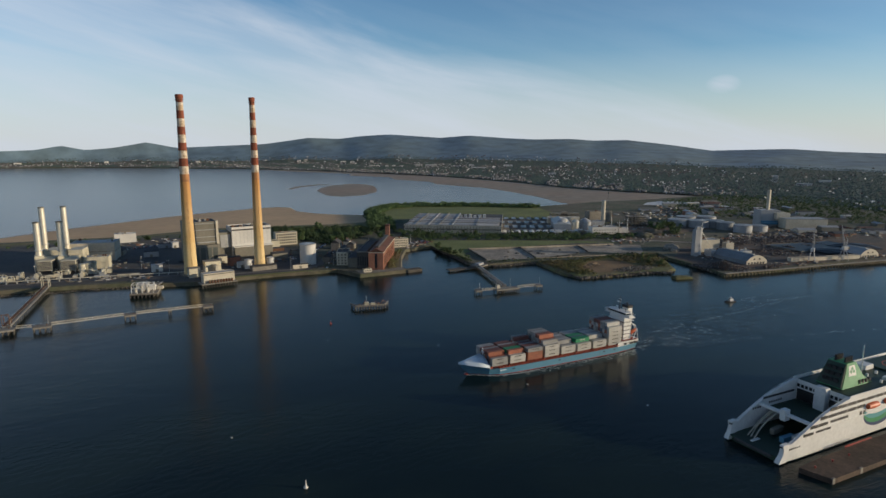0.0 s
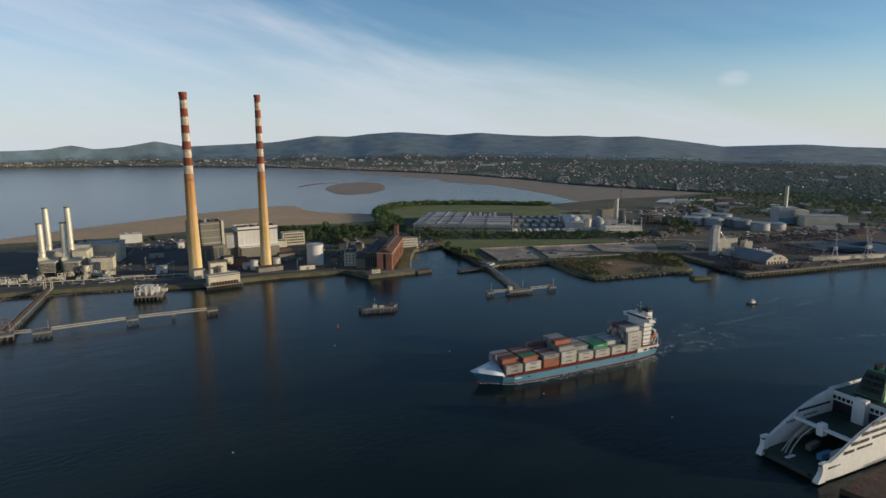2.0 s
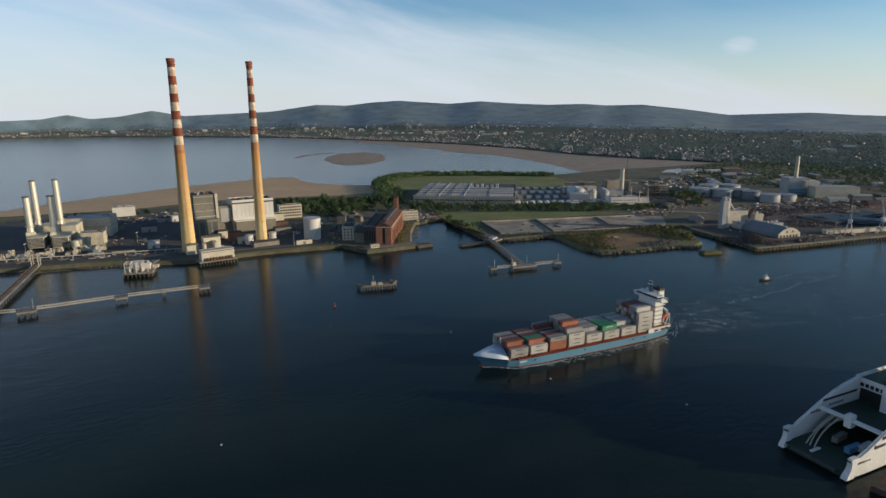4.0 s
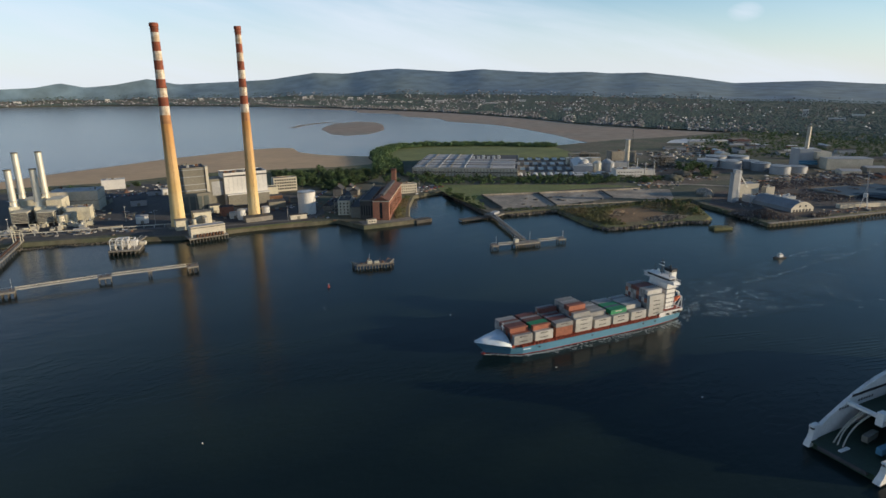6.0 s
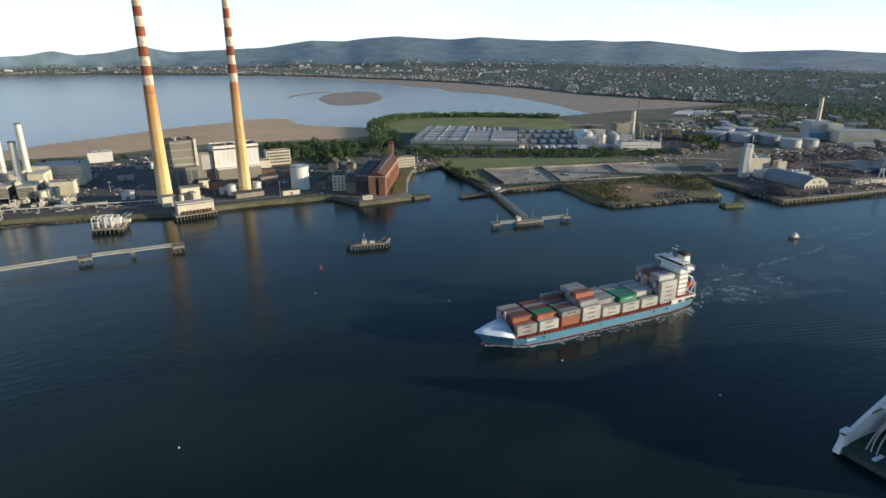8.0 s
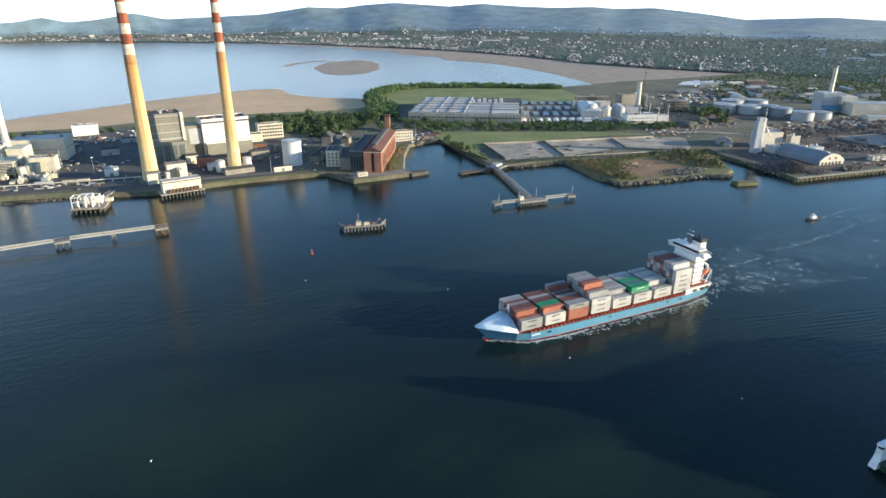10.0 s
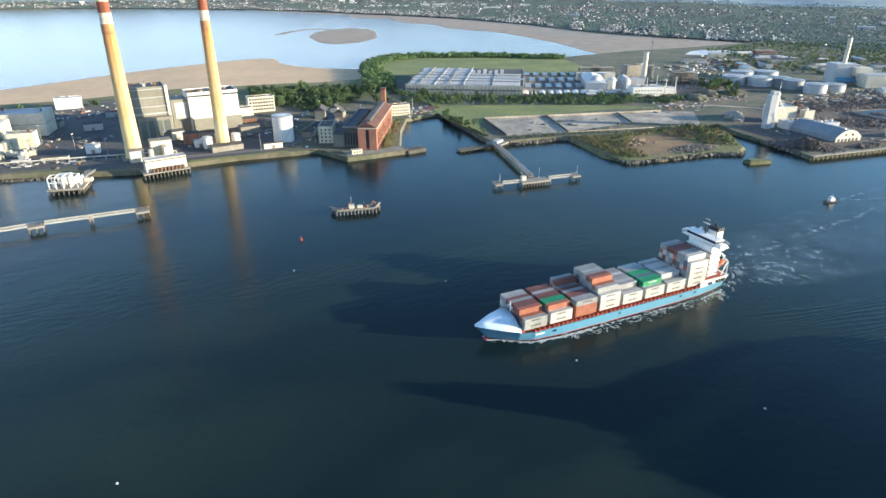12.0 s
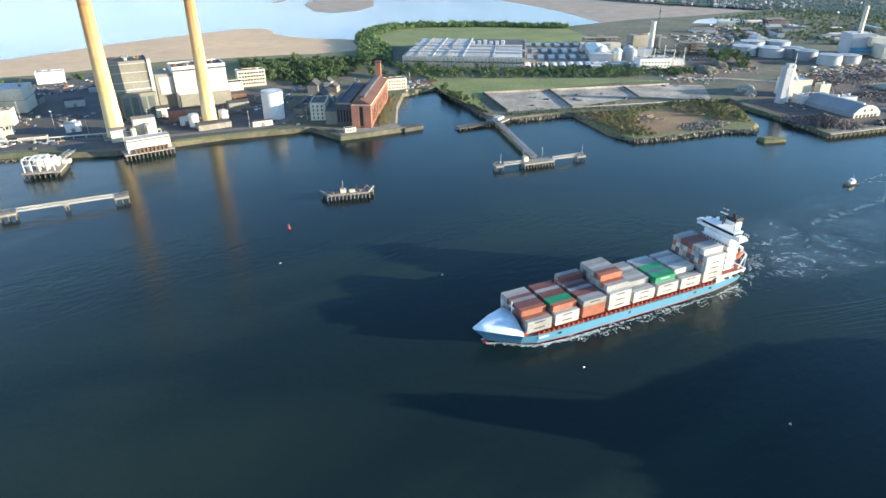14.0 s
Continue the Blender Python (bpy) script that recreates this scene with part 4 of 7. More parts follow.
for s in (-1, 1):
    bm = bmesh.new()
    xs2 = list(np.arange(0, 52, 2.0)) + list(np.arange(54, 191, 6.0))
    rows_ = []
    for x in xs2:
        o, i_ = s * ferry_b(x), s * max(0.2, ferry_b(x) - 1.5)
        rows_.append([bm.verts.new((x, o, 0.9)), bm.verts.new((x, o, curve_top(x))), bm.verts.new((x, i_, curve_top(x))), bm.verts.new((x, i_, 0.9))])
    for p, q in zip(rows_, rows_[1:]):
        for k in range(4):
            bm.faces.new((p[k], q[k], q[(k + 1) % 4], p[(k + 1) % 4]))
    bm.faces.new(rows_[0])
    bm.faces.new(rows_[-1])
    bmesh.ops.recalc_face_normals(bm, faces=bm.faces)
    side = part("side_shell", bm, SHIPWHITE, ferry)
    for z0, z1, xa, xb in ((11.0, 12.7, 14, 22), (11.2, 12.4, 24, 36), (14.1, 15.9, 19, 33), (14.3, 15.7, 35, 50), (17.4, 19.2, 26.5, 64), (20.7, 22.5, 34, 150), (13.4, 15.4, 60, 62), (13.4, 15.4, 63, 65)):
        # flat black plate painted for the shade inside an open deck
        slots = part("deck_opening", boxes((xa, xb, s * FB - 0.06, s * FB + 0.06, z0, z1)), BLACK, side, "black plate for the shade inside a deck opening")
        if xb - xa > 6:
            for q in np.arange(xa + 6, xb - 2, 8.0):
                part("opening_post", boxes((q, q + 0.22, s * FB - 0.1, s * FB + 0.1, z0, z1)), SHIPWHITE, slots)
    iy = s * (FB - 1.5)
    part("inner_opening", boxes(*[(q, q + 1.1, iy - 0.06, iy + 0.06, 13.2, 14.4) for q in np.arange(16, 22, 1.8)], *[(q, q + 1.1, iy - 0.06, iy + 0.06, 14.4, 15.6) for q in np.arange(29, 39, 1.9)], (24, 50, iy - 0.06, iy + 0.06, 17.6, 18.9)), BLACK, side, "dark windows along the inner wall")
    bm = beams(*[((q, s * (FB - 0.7), curve_top(q)), (q, s * (FB - 0.7), curve_top(q) + 1.1)) for q in np.arange(4, 50, 2.0)],
               *[((q, s * (FB - 0.7), curve_top(q) + 1.1), (q + 2, s * (FB - 0.7), curve_top(q + 2) + 1.1)) for q in np.arange(4, 48, 2.0)], w=0.1)
    part("handrail", bm, SHIPWHITE, side)
    for z0 in (12.75, 16.0, 19.3, 22.6):
        xa = float(np.interp(z0, (8.8, 11.5, 15.2, 18.6, 21.3, 24.5), (4, 10, 18, 26, 34, 50))) + 2
        part("deck_ledge", boxes((xa, 150, s * FB - 0.35, s * FB + 0.35, z0, z0 + 0.35)), SHIPWHITE, side)
    part("mooring_window", boxes(*[(4 + q * 1.5, 4.8 + q * 1.5, s * FB - 0.08, s * FB + 0.08, 6.6, 7.4) for q in range(6)]), BLACK, side)
    bm = bmesh.new()                       # stern quarter, sweeping aft and outwards at its foot
    prof = []
    for z, xa, xb, wide in ((0.9, -2.8, 2.4, 2.6), (2.6, -2.2, 2.6, 2.5), (4.2, -1.0, 2.8, 2.3), (6.0, -0.4, 3.0, 2.1), (8.0, -0.3, 3.4, 2.0), (9.6, -0.8, 3.8, 2.0), (10.2, -0.5, 3.6, 1.8)):
        yo, yi = s * (FB + 0.15), s * (FB - wide)
        prof.append([bm.verts.new((xa, yo, z)), bm.verts.new((xb, yo, z)), bm.verts.new((xb, yi, z)), bm.verts.new((xa, yi, z))])
    for p, q in zip(prof, prof[1:]):
        for k in range(4):
            bm.faces.new((p[k], p[(k + 1) % 4], q[(k + 1) % 4], q[k]))
    bm.faces.new(prof[0])
    bm.faces.new(prof[-1])
    bmesh.ops.recalc_face_normals(bm, faces=bm.faces)
    horn = part("stern_post", bm, SHIPWHITE, ferry, "white curved stern quarter")
    part("fairlead", boxes(*[(-0.9, 0.2, s * (FB - 0.9 - q) - 0.3, s * (FB - 0.9 - q) + 0.3, 8.5, 9.2) for q in (0, 0.9)]), BLACK, horn)
part("car_deck", boxes((-1.5, 60, -FB + 1.4, FB - 1.4, 3.0, 3.5)), FERRYGREEN, ferry, "dark green open car deck")
part("upper_deck", boxes((28, 60, -FB + 1.4, FB - 1.4, 12.2, 12.8)), FERRYGREEN, ferry, "dark green upper deck")
part("stern_bridge", boxes((21, 23.2, -FB + 1.2, FB - 1.2, 14.8, 16.2), (20, 24, -1.6, 1.6, 12.2, 18.2), bevel=0.2), SHIPWHITE, ferry, "white beam across the stern deck")
part("stern_ramp", boxes((-2.2, 0, -10, 10, 2.0, 3.4)), DARKGREY, ferry)
hall = part("superstructure", boxes((52, 150, -FB + 1.4, FB - 1.4, 3.4, 24.4), (48, 52.2, -4, 2, 12, 25.5), bevel=0.2), SHIPWHITE, ferry)
part("aft_window", boxes(*[(51.8, 52.02, q, q + 1.6, 20.2, 22.0) for q in np.arange(-13, 13, 2.3) if not -6 < q < 3]), GLASS, hall)
# black plates on the solid hall end stand for its shaded open deck
part("aft_opening", boxes((51.85, 52.03, 2.2, 13.6, 12.9, 19.3)), BLACK, hall)
part("aft_opening", boxes((51.85, 52.03, -13.6, -4.2, 12.9, 19.3)), BLACK, hall)
part("sun_deck", boxes((52.2, 149, -FB + 1.6, FB - 1.6, 24.4, 24.7)), FERRYGREEN, ferry, "green painted open top deck")
part("bulwark", boxes((50, 150, -FB, -FB + 0.3, 24.4, 25.7), (50, 150, FB - 0.3, FB, 24.4, 25.7)), SHIPWHITE, ferry)
# funnel with sloped sides
bm = bmesh.new()
rows_ = []
for z, xa, xb, yb in ((24.6, 57, 84, 7.2), (30, 60, 76, 6.2), (37.5, 63, 71, 5.0)):
    rows_.append([bm.verts.new((xa, -yb, z)), bm.verts.new((xb, -yb, z)), bm.verts.new((xb, yb, z)), bm.verts.new((xa, yb, z))])
for p, q in zip(rows_, rows_[1:]):
    for k in range(4):
        bm.faces.new((p[k], p[(k + 1) % 4], q[(k + 1) % 4], q[k]))
bm.faces.new(rows_[-1])
fun = part("funnel", bm, FUNNELGREEN, ferry, "bright green funnel housing")
FY = lambda z: -(6.2 - (z - 30) * 0.16)


def on_funnel(pts, out):
    """A thin plate that lies on the funnel's berth side, from (x, z) corners."""
    bm = bmesh.new()
    a_ = [bm.verts.new((x, FY(z) - out, z)) for x, z in pts]
    b_ = [bm.verts.new((x, FY(z) + 0.05, z)) for x, z in pts]
    bm.faces.new(a_)
    for i in range(len(pts)):
        j = (i + 1) % len(pts)
        bm.faces.new((a_[j], a_[i], b_[i], b_[j]))
    bmesh.ops.recalc_face_normals(bm, faces=bm.faces)
    return bm


part("funnel_emblem", on_funnel([(63.6, 30.6), (70.2, 30.6), (69.4, 36.2), (64.4, 36.2)], 0.1), SHIPWHITE, fun, "white square panel")
for ex, ez in ((65.8, 33.0), (68.2, 33.0), (67.0, 34.6)):
    part("emblem_leaf", on_funnel([(ex + 0.95 * math.cos(q * math.tau / 12), ez + 0.95 * math.sin(q * math.tau / 12)) for q in range(12)], 0.16), FUNNELGREEN, fun)
part("vent", boxes(*[(72 + 3 * q, 73.5 + 3 * q, -7.3, -6.4, 25.4, 27.6) for q in range(4)]), BLACK, fun)
bm = bmesh.new()
vs = [bm.verts.new(q) for q in ((57.0, -6.6, 25.4), (57.0, 6.6, 25.4), (62.6, 4.8, 37.0), (62.6, -4.8, 37.0), (57.6, -6.6, 25.4), (57.6, 6.6, 25.4), (63.2, 4.8, 37.0), (63.2, -4.8, 37.0))]
for f4 in ((0, 3, 2, 1), (4, 5, 6, 7), (0, 1, 5, 4), (2, 3, 7, 6), (1, 2, 6, 5), (0, 4, 7, 3)):
    bm.faces.new([vs[i] for i in f4])
for q in bm.verts:
    q.co.x -= 0.4
part("funnel_back", bm, FERRYGREEN, fun, "dark green sloping back of the funnel")
for r_ in range(3):
    for c_ in range(3):
        zc = 27.4 + r_ * 3.0
        xc = 56.6 + (zc - 25.4) * 5.6 / 11.6
        part("grille", boxes((xc - 0.12, xc + 0.5, -4.2 + c_ * 3.0, -1.8 + c_ * 3.0, zc, zc + 2.2)), BLACK, fun)
first = part("exhaust_pipe", cyls((0, 0, 37.4, 40.5, 0.7), seg=12), BLACK, fun)
first.location = (64.5, -3, 0)
for k in range(1, 8):
    again("exhaust_pipe", first, fun, 64.5 + (k % 4) * 1.7, -3 + (k // 4) * 5, 0)
part("mast", cyls((90, 2, 24.6, 42, 0.45, 0.2), seg=10), SHIPWHITE, ferry)
part("helideck", boxes((108, 136, -13, 13, 24.7, 25.6), bevel=0.2), FERRYGREEN, ferry, "green helicopter landing deck")
part("helideck_ring", lathe(bmesh.new(), [(25.6, 7.5), (25.66, 7.5)], 32, x=122), ORANGE, ferry)
part("helideck_disc", lathe(bmesh.new(), [(25.6, 6.7), (25.7, 6.7)], 32, x=122), FERRYGREEN, ferry)
part("deck_house", boxes((98, 106, 4, 11, 24.7, 27.5), (92, 97, -12, -8, 24.7, 26.8), bevel=0.2), SHIPWHITE, ferry)
part("deck_vent", boxes(*[(86 + k * 3, 87.2 + k * 3, -11 + (k % 3) * 9, -9.8 + (k % 3) * 9, 24.7, 26.4) for k in range(6)], bevel=0.1), SHIPWHITE, ferry)
for xk in (70, 86, 102):
    lb = part("lifeboat", lathe(bmesh.new(), [(-5.5, 0.3), (-4.5, 1.4), (0, 1.8), (4.5, 1.4), (5.5, 0.3)], 14), ORANGE, ferry, "orange enclosed lifeboat")
    lb.matrix_local = pose(xk, -FB - 0.6, 17.4, 0, 90, 0)
def wave_plate(x, z, w, h, out):
    """A half-round plate that hangs on the berth side, like the trough of a wave."""
    bm = bmesh.new()
    pts = [(x + w * math.cos(math.pi + q * math.pi / 14), z + h * math.sin(math.pi + q * math.pi / 14)) for q in range(15)]
    a_ = [bm.verts.new((px_, -FB - out, pz_)) for px_, pz_ in pts]
    b_ = [bm.verts.new((px_, -FB + 0.02, pz_)) for px_, pz_ in pts]
    bm.faces.new(a_)
    for k in range(15):
        bm.faces.new((a_[k], a_[(k + 1) % 15], b_[(k + 1) % 15], b_[k]))
    bmesh.ops.recalc_face_normals(bm, faces=bm.faces)
    return bm


NAVY = mat("navy_hull_paint", (0.03, 0.05, 0.13), 0.5, var=0.12)
TEAL = mat("teal_hull_paint", (0.10, 0.30, 0.32), 0.5, var=0.12)
for x_, z_, w_, h_, out_, m_, l_ in ((78, 12.2, 14, 7.6, 0.08, NAVY, "navy trough of the wave emblem"), (77, 13.2, 13, 6.6, 0.12, FUNNELGREEN, "green band of the wave emblem"), (76, 14.4, 12, 5.2, 0.16, TEAL, "teal band of the wave emblem"), (76, 15.4, 11, 3.6, 0.20, SHIPWHITE, "white crest of the wave emblem")):
    part("wave_emblem", wave_plate(x_, z_, w_, h_, out_), m_, ferry, l_)


def curved_rail(y0, sweep, lift):
    """A bent pipe that climbs from the car deck to the upper deck."""
    bm = bmesh.new()
    pts = [(6 + 20 * u, y0 + sweep * math.sin(math.pi * u * 0.8), 3.6 + lift * u ** 1.5) for u in np.linspace(0, 1, 13)]
    for p, q in zip(pts, pts[1:]):
        beam(bm, p, q, 0.55)
    return bm


for y_, sw_ in ((4.5, 3.2), (6.6, 3.4), (8.4, 2.4)):
    part("ramp_rail", curved_rail(y_, sw_, 9.0), OFFWHITE, ferry, "pale curved ramp rail")
part("ramp_flap", boxes((1.5, 7.5, 2.2, 3.8, 3.5, 4.0), bevel=0.1), SHIPWHITE, ferry, "white ramp flap on the car deck")
for k, (xk, yk) in enumerate(((12, -6), (18, -8), (16, 2))):
    van = thing("lorry_trailer", 0, 0, 0, 0, "dark lorry trailer parked on the ferry deck", "trailer", "trailers on the ferry deck")
    van.matrix_world = ferry.matrix_world @ pose(xk, yk, 3.5, 0, 0, 3 * k)
    part("body", boxes((0, 9, -1.25, 1.25, 1.1, 3.9), bevel=0.06), (HULLBLUE, WHITE, GREYCLAD)[k], van)
    first = part("wheel", cyls((0, 0, -0.15, 0.15, 0.5), seg=12), BLACK, van)
    first.matrix_local = pose(1.5, -1.1, 0.5, 90, 0, 0)
    for q in ((7.5, -1.1), (1.5, 1.1), (7.5, 1.1)):
        again("wheel", first, van).matrix_local = pose(q[0], q[1], 0.5, 90, 0, 0)

# berth beside the ferry
wharf = sheet("ferry_wharf", [(147, -608), (149, -622), (330, -647), (330, -630), (165, -609)], 2.6, mat("stained_wharf_deck", (0.10, 0.065, 0.045), 0.9, var=0.4, s1=0.08, s2=0.6), depth=5, label="brown stained concrete ferry berth")
tagged(wharf, category="wharf")
for k in range(5):
    fd = thing("fender_block", 150 + k * 21, -621.6 - k * 2.9, 0, -7.5, "pale concrete fender block on the berth edge", "fender", "berth fenders")
    part("block", boxes((-1, 1, -0.6, 0.4, -1, 2.9), bevel=0.15), CONCRETE, fd)
barrier = thing("berth_barrier", 186, -611.5, 2.6, -7.5, "red painted steel barrier along the berth", "barrier")
part("rail", beams(((0, 0, 1.0), (22, 0, 1.0)), ((0, 0, 0.5), (22, 0, 0.5)), w=0.25), BOOTRED, barrier)
post_ = part("post", boxes((-0.12, 0.12, -0.12, 0.12, 0, 1.1)), BOOTRED, barrier)
for k in range(1, 9):
    again("post", post_, barrier, 2.75 * k)
for k in range(3):
    rp_ = thing("mooring_bollard", 153 + k * 13, -612.5 - k * 1.8, 2.6, 0, "red painted mooring bollard on the berth", "bollard", "berth bollards")
    part("post", cyls((0, 0, 0, 0.8, 0.3, 0.35), (0, 0, 0.8, 1.0, 0.5), seg=10), BOOTRED, rp_)

# ---- surfaces laid on the land ----
sheet("station_yard", [(-230, 42), (-60, 0), (-36, -22), (-6, -38), (124, -52), (150, -20), (170, 60), (150, 170), (110, 260), (0, 325), (-230, 345)], 4.08, ASPHALT, label="dark asphalt yard of the power station")
sheet("beach_dune", [(-300, 372), (-60, 345), (60, 352), (100, 345), (150, 190), (250, 170), (320, 205), (390, 290), (405, 345), (380, 318), (320, 322), (273, 340), (193, 358), (135, 378), (96, 378), (-6, 362), (-88, 372), (-300, 392)], 4.12, SCRUB, label="scrubby dune strip behind the beach")
sheet("quay_verge", [(36, -45.5), (126, -58.5), (124, -53), (40, -39)], 4.16, GRASS, label="narrow grass verge along the quay")
sheet("park_grass", [(400, 330), (430, 420), (540, 545), (624, 565), (750, 485), (860, 355), (800, 220), (720, 170), (560, 290), (480, 320)], 4.10, GRASS, label="green grassed park mound beyond the works")
sheet("field_grass", [(330, -20), (322, -100), (350, -60), (440, -62), (540, -85), (600, -118), (560, -70), (430, 20), (370, 60), (350, 40)], 4.10, GRASS, label="rough green field by the dock")
basin_a = sheet("concrete_hardstand", [(367, -42), (338, -122), (403, -146), (500, -150), (549, -205), (610, -150), (576, -128), (529, -95), (439, -72)], 4.14, PALECON, label="pale broken concrete hardstanding")
sheet("slipway", [(204, -102), (216, -104), (256, -38), (290, 14), (276, 18), (243, -32)], 4.14, SCRUB, label="weedy brown dockside track beside the brick station")
sheet("works_yard", [(505, 55), (620, 25), (740, -40), (700, 190), (600, 230), (560, 160)], 4.10, mat("works_yard_gravel", (0.20, 0.19, 0.175), 0.9, var=0.35, s1=0.04, s2=0.3), label="grey gravel yard of the treatment works")
sheet("scrap_yard", [(545, -300), (560, -245), (640, -200), (900, -230), (1100, -330), (1000, -420), (700, -372), (590, -350)], 4.10, mat("rusty_yard_dirt", (0.13, 0.085, 0.06), 0.95, var=0.4, s1=0.02, s2=0.2, col2=(0.07, 0.065, 0.06)), label="dark rust-stained scrap yard ground")
sheet("quarry_yard", [(600, -110), (680, -145), (760, -110), (900, -100), (860, 0), (700, 0), (640, -60)], 4.12, mat("brown_dirt_yard", (0.17, 0.125, 0.09), 0.95, var=0.35, s1=0.03, s2=0.2), label="brown dirt yard with spoil")
# marsh spit
spit = sheet("marsh_spit", [(392, -160), (384, -190), (372, -228), (373, -254), (414, -267), (463, -278), (482, -292), (506, -283), (533, -254), (553, -228), (540, -196), (470, -186), (410, -172)],
             3.2, SCRUB, depth=5, batter=5, label="scrubby marsh spit with rubble banks")
sheet("marsh_earth", [(404, -225), (450, -196), (482, -210), (478, -248), (440, -262), (402, -250)], 3.28, mat("bare_brown_earth", (0.25, 0.155, 0.075), 0.95, var=0.3, s1=0.03, s2=0.3), label="bare brown earth on the spit")

# raised walls of the concrete hardstanding
for k, (a_, b_, h_) in enumerate((((367, -42), (338, -122), 2.4), ((439, -72), (403, -146), 2.0), ((529, -95), (497, -150), 1.6), ((367, -42), (439, -72), 2.2), ((439, -72), (576, -128), 2.2), ((403, -146), (545, -200), 0.9))):
    wl_ = thing("retaining_wall", a_[0], a_[1], 4, math.degrees(math.atan2(b_[1] - a_[1], b_[0] - a_[0])), "low concrete wall dividing the hardstanding", "wall", "hardstanding walls")
    part("wall", boxes((0, math.hypot(b_[0] - a_[0], b_[1] - a_[1]), -0.5, 0.5, -0.5, h_), bevel=0.08), PALECON if k > 2 else DARKCON, wl_)
rnd = random.Random(44)
for k in range(14):
    u, v_ = rnd.random(), rnd.random()
    sp = thing("rubble_mound", 385 + u * 150 - v_ * 25, -85 - u * 45 - v_ * 45, 4.1, rnd.uniform(0, 180), "small heap of rubble on the hardstanding", "heap", "rubble heaps")
    bm = bmesh.new()
    bmesh.ops.create_icosphere(bm, subdivisions=2, radius=1)
    for q in bm.verts:
        q.co = Vector((q.co.x * 3.2, q.co.y * 2.0, max(-0.2, q.co.z * 1.5))) * (1 + 0.25 * noise.noise(q.co * 2 + Vector((k, 0, 0))))
    part("mound", bm, ROCK, sp)

# ---- combined-cycle plant with four stacks ----
for k, (sx, sy, top) in enumerate(((-145, 122, 62), (-122, 108, 63), (-138, 174, 75), (-115, 160, 76))):
    st = thing("steel_stack", sx, sy, 4, 0, "shiny pale steel exhaust stack", "stack", "exhaust stacks")
    part("shaft", lathe(bmesh.new(), [(18, 3.9), (22, 3.6), (top - 5, 3.4), (top - 4, 3.4)], 28), STAINLESS, st)
    part("collar", lathe(bmesh.new(), [(top - 5.2, 3.8), (top - 4.0, 3.9)], 28), GREYCLAD, st)
    part("ring", lathe(bmesh.new(), [(24, 5.0), (24.5, 5.0)], 28), STEEL, st)
    part("frame_leg", beams(*[((4.8 * math.cos(q), 4.8 * math.sin(q), -0.5), (3.8 * math.cos(q), 3.8 * math.sin(q), 24)) for q in (0.8, 2.36, 3.93, 5.5)], w=0.6), CREAM, st)
    part("base", boxes((-5, 5, -5, 5, -0.5, 18), bevel=0.3), CREAM, st)
for k, (hx, hy) in enumerate(((-131, 130), (-108, 118))):
    hr = thing("heat_recovery_boiler", hx, hy, 4, -17, "cream steel heat recovery boiler house", "boiler", "heat recovery boilers")
    part("casing", boxes((-8, 8, 0, 26, -0.5, 22), bevel=0.3), CREAM, hr)
    part("duct", boxes((-6, 6, -16, 0, 6, 16), bevel=1.0), CREAM, hr)
    part("inlet_house", boxes((-8, 8, -34, -16, 3, 15), bevel=0.3), CREAM, hr)
    part("inlet_louvre", boxes(*[(-7.6, 7.6, -34.25, -34.0, 4 + q * 1.5, 5 + q * 1.5) for q in range(7)], *[(8.0, 8.2, -33, -17, 4 + q * 1.5, 5 + q * 1.5) for q in range(7)]), DARKGREY, hr)
    part("leg", boxes(*[(qx, qx + 0.7, qy, qy + 0.7, -0.5, 6) for qx in (-7, 6.3) for qy in (-33, -20, -8)]), STEEL, hr)
    part("pipe", beams(((9, -30, 2), (9, 10, 2)), ((10, -30, 3.5), (10, 10, 3.5)), ((9, 10, 2), (9, 10, 18)), w=0.8), STAINLESS, hr)
    part("roof_rail", beams(((-8, 0, 23.2), (8, 0, 23.2)), ((8, 0, 23.2), (8, 26, 23.2)), *[((q, 0, 22), (q, 0, 23.2)) for q in (-8, -4, 0, 4, 8)], w=0.15), STEEL, hr)
th = block("generator_hall", -88, 152, -17, 52, 34, 23, OFFWHITE, LIGHTGREY, "large pale generator hall", seed=21, units=4)
part("seam", boxes((-26.1, 26.1, -0.15, 0.02, 12.2, 12.7), (26.0, 26.12, 0, 34, 12.2, 12.7)), GREYCLAD, th)
th2 = block("transformer_house", -88, 96, -17, 26, 14, 14, CREAM, LIGHTGREY, "pale transformer house by the generator hall", seed=22, units=3)
for k in range(3):
    tank("process_tank", -104 + k * 6, 78 + k * 7, 3.6, 10, CREAM, "cream upright process tank", group="process tanks", dome=1, seg=18)
rnd = random.Random(8)
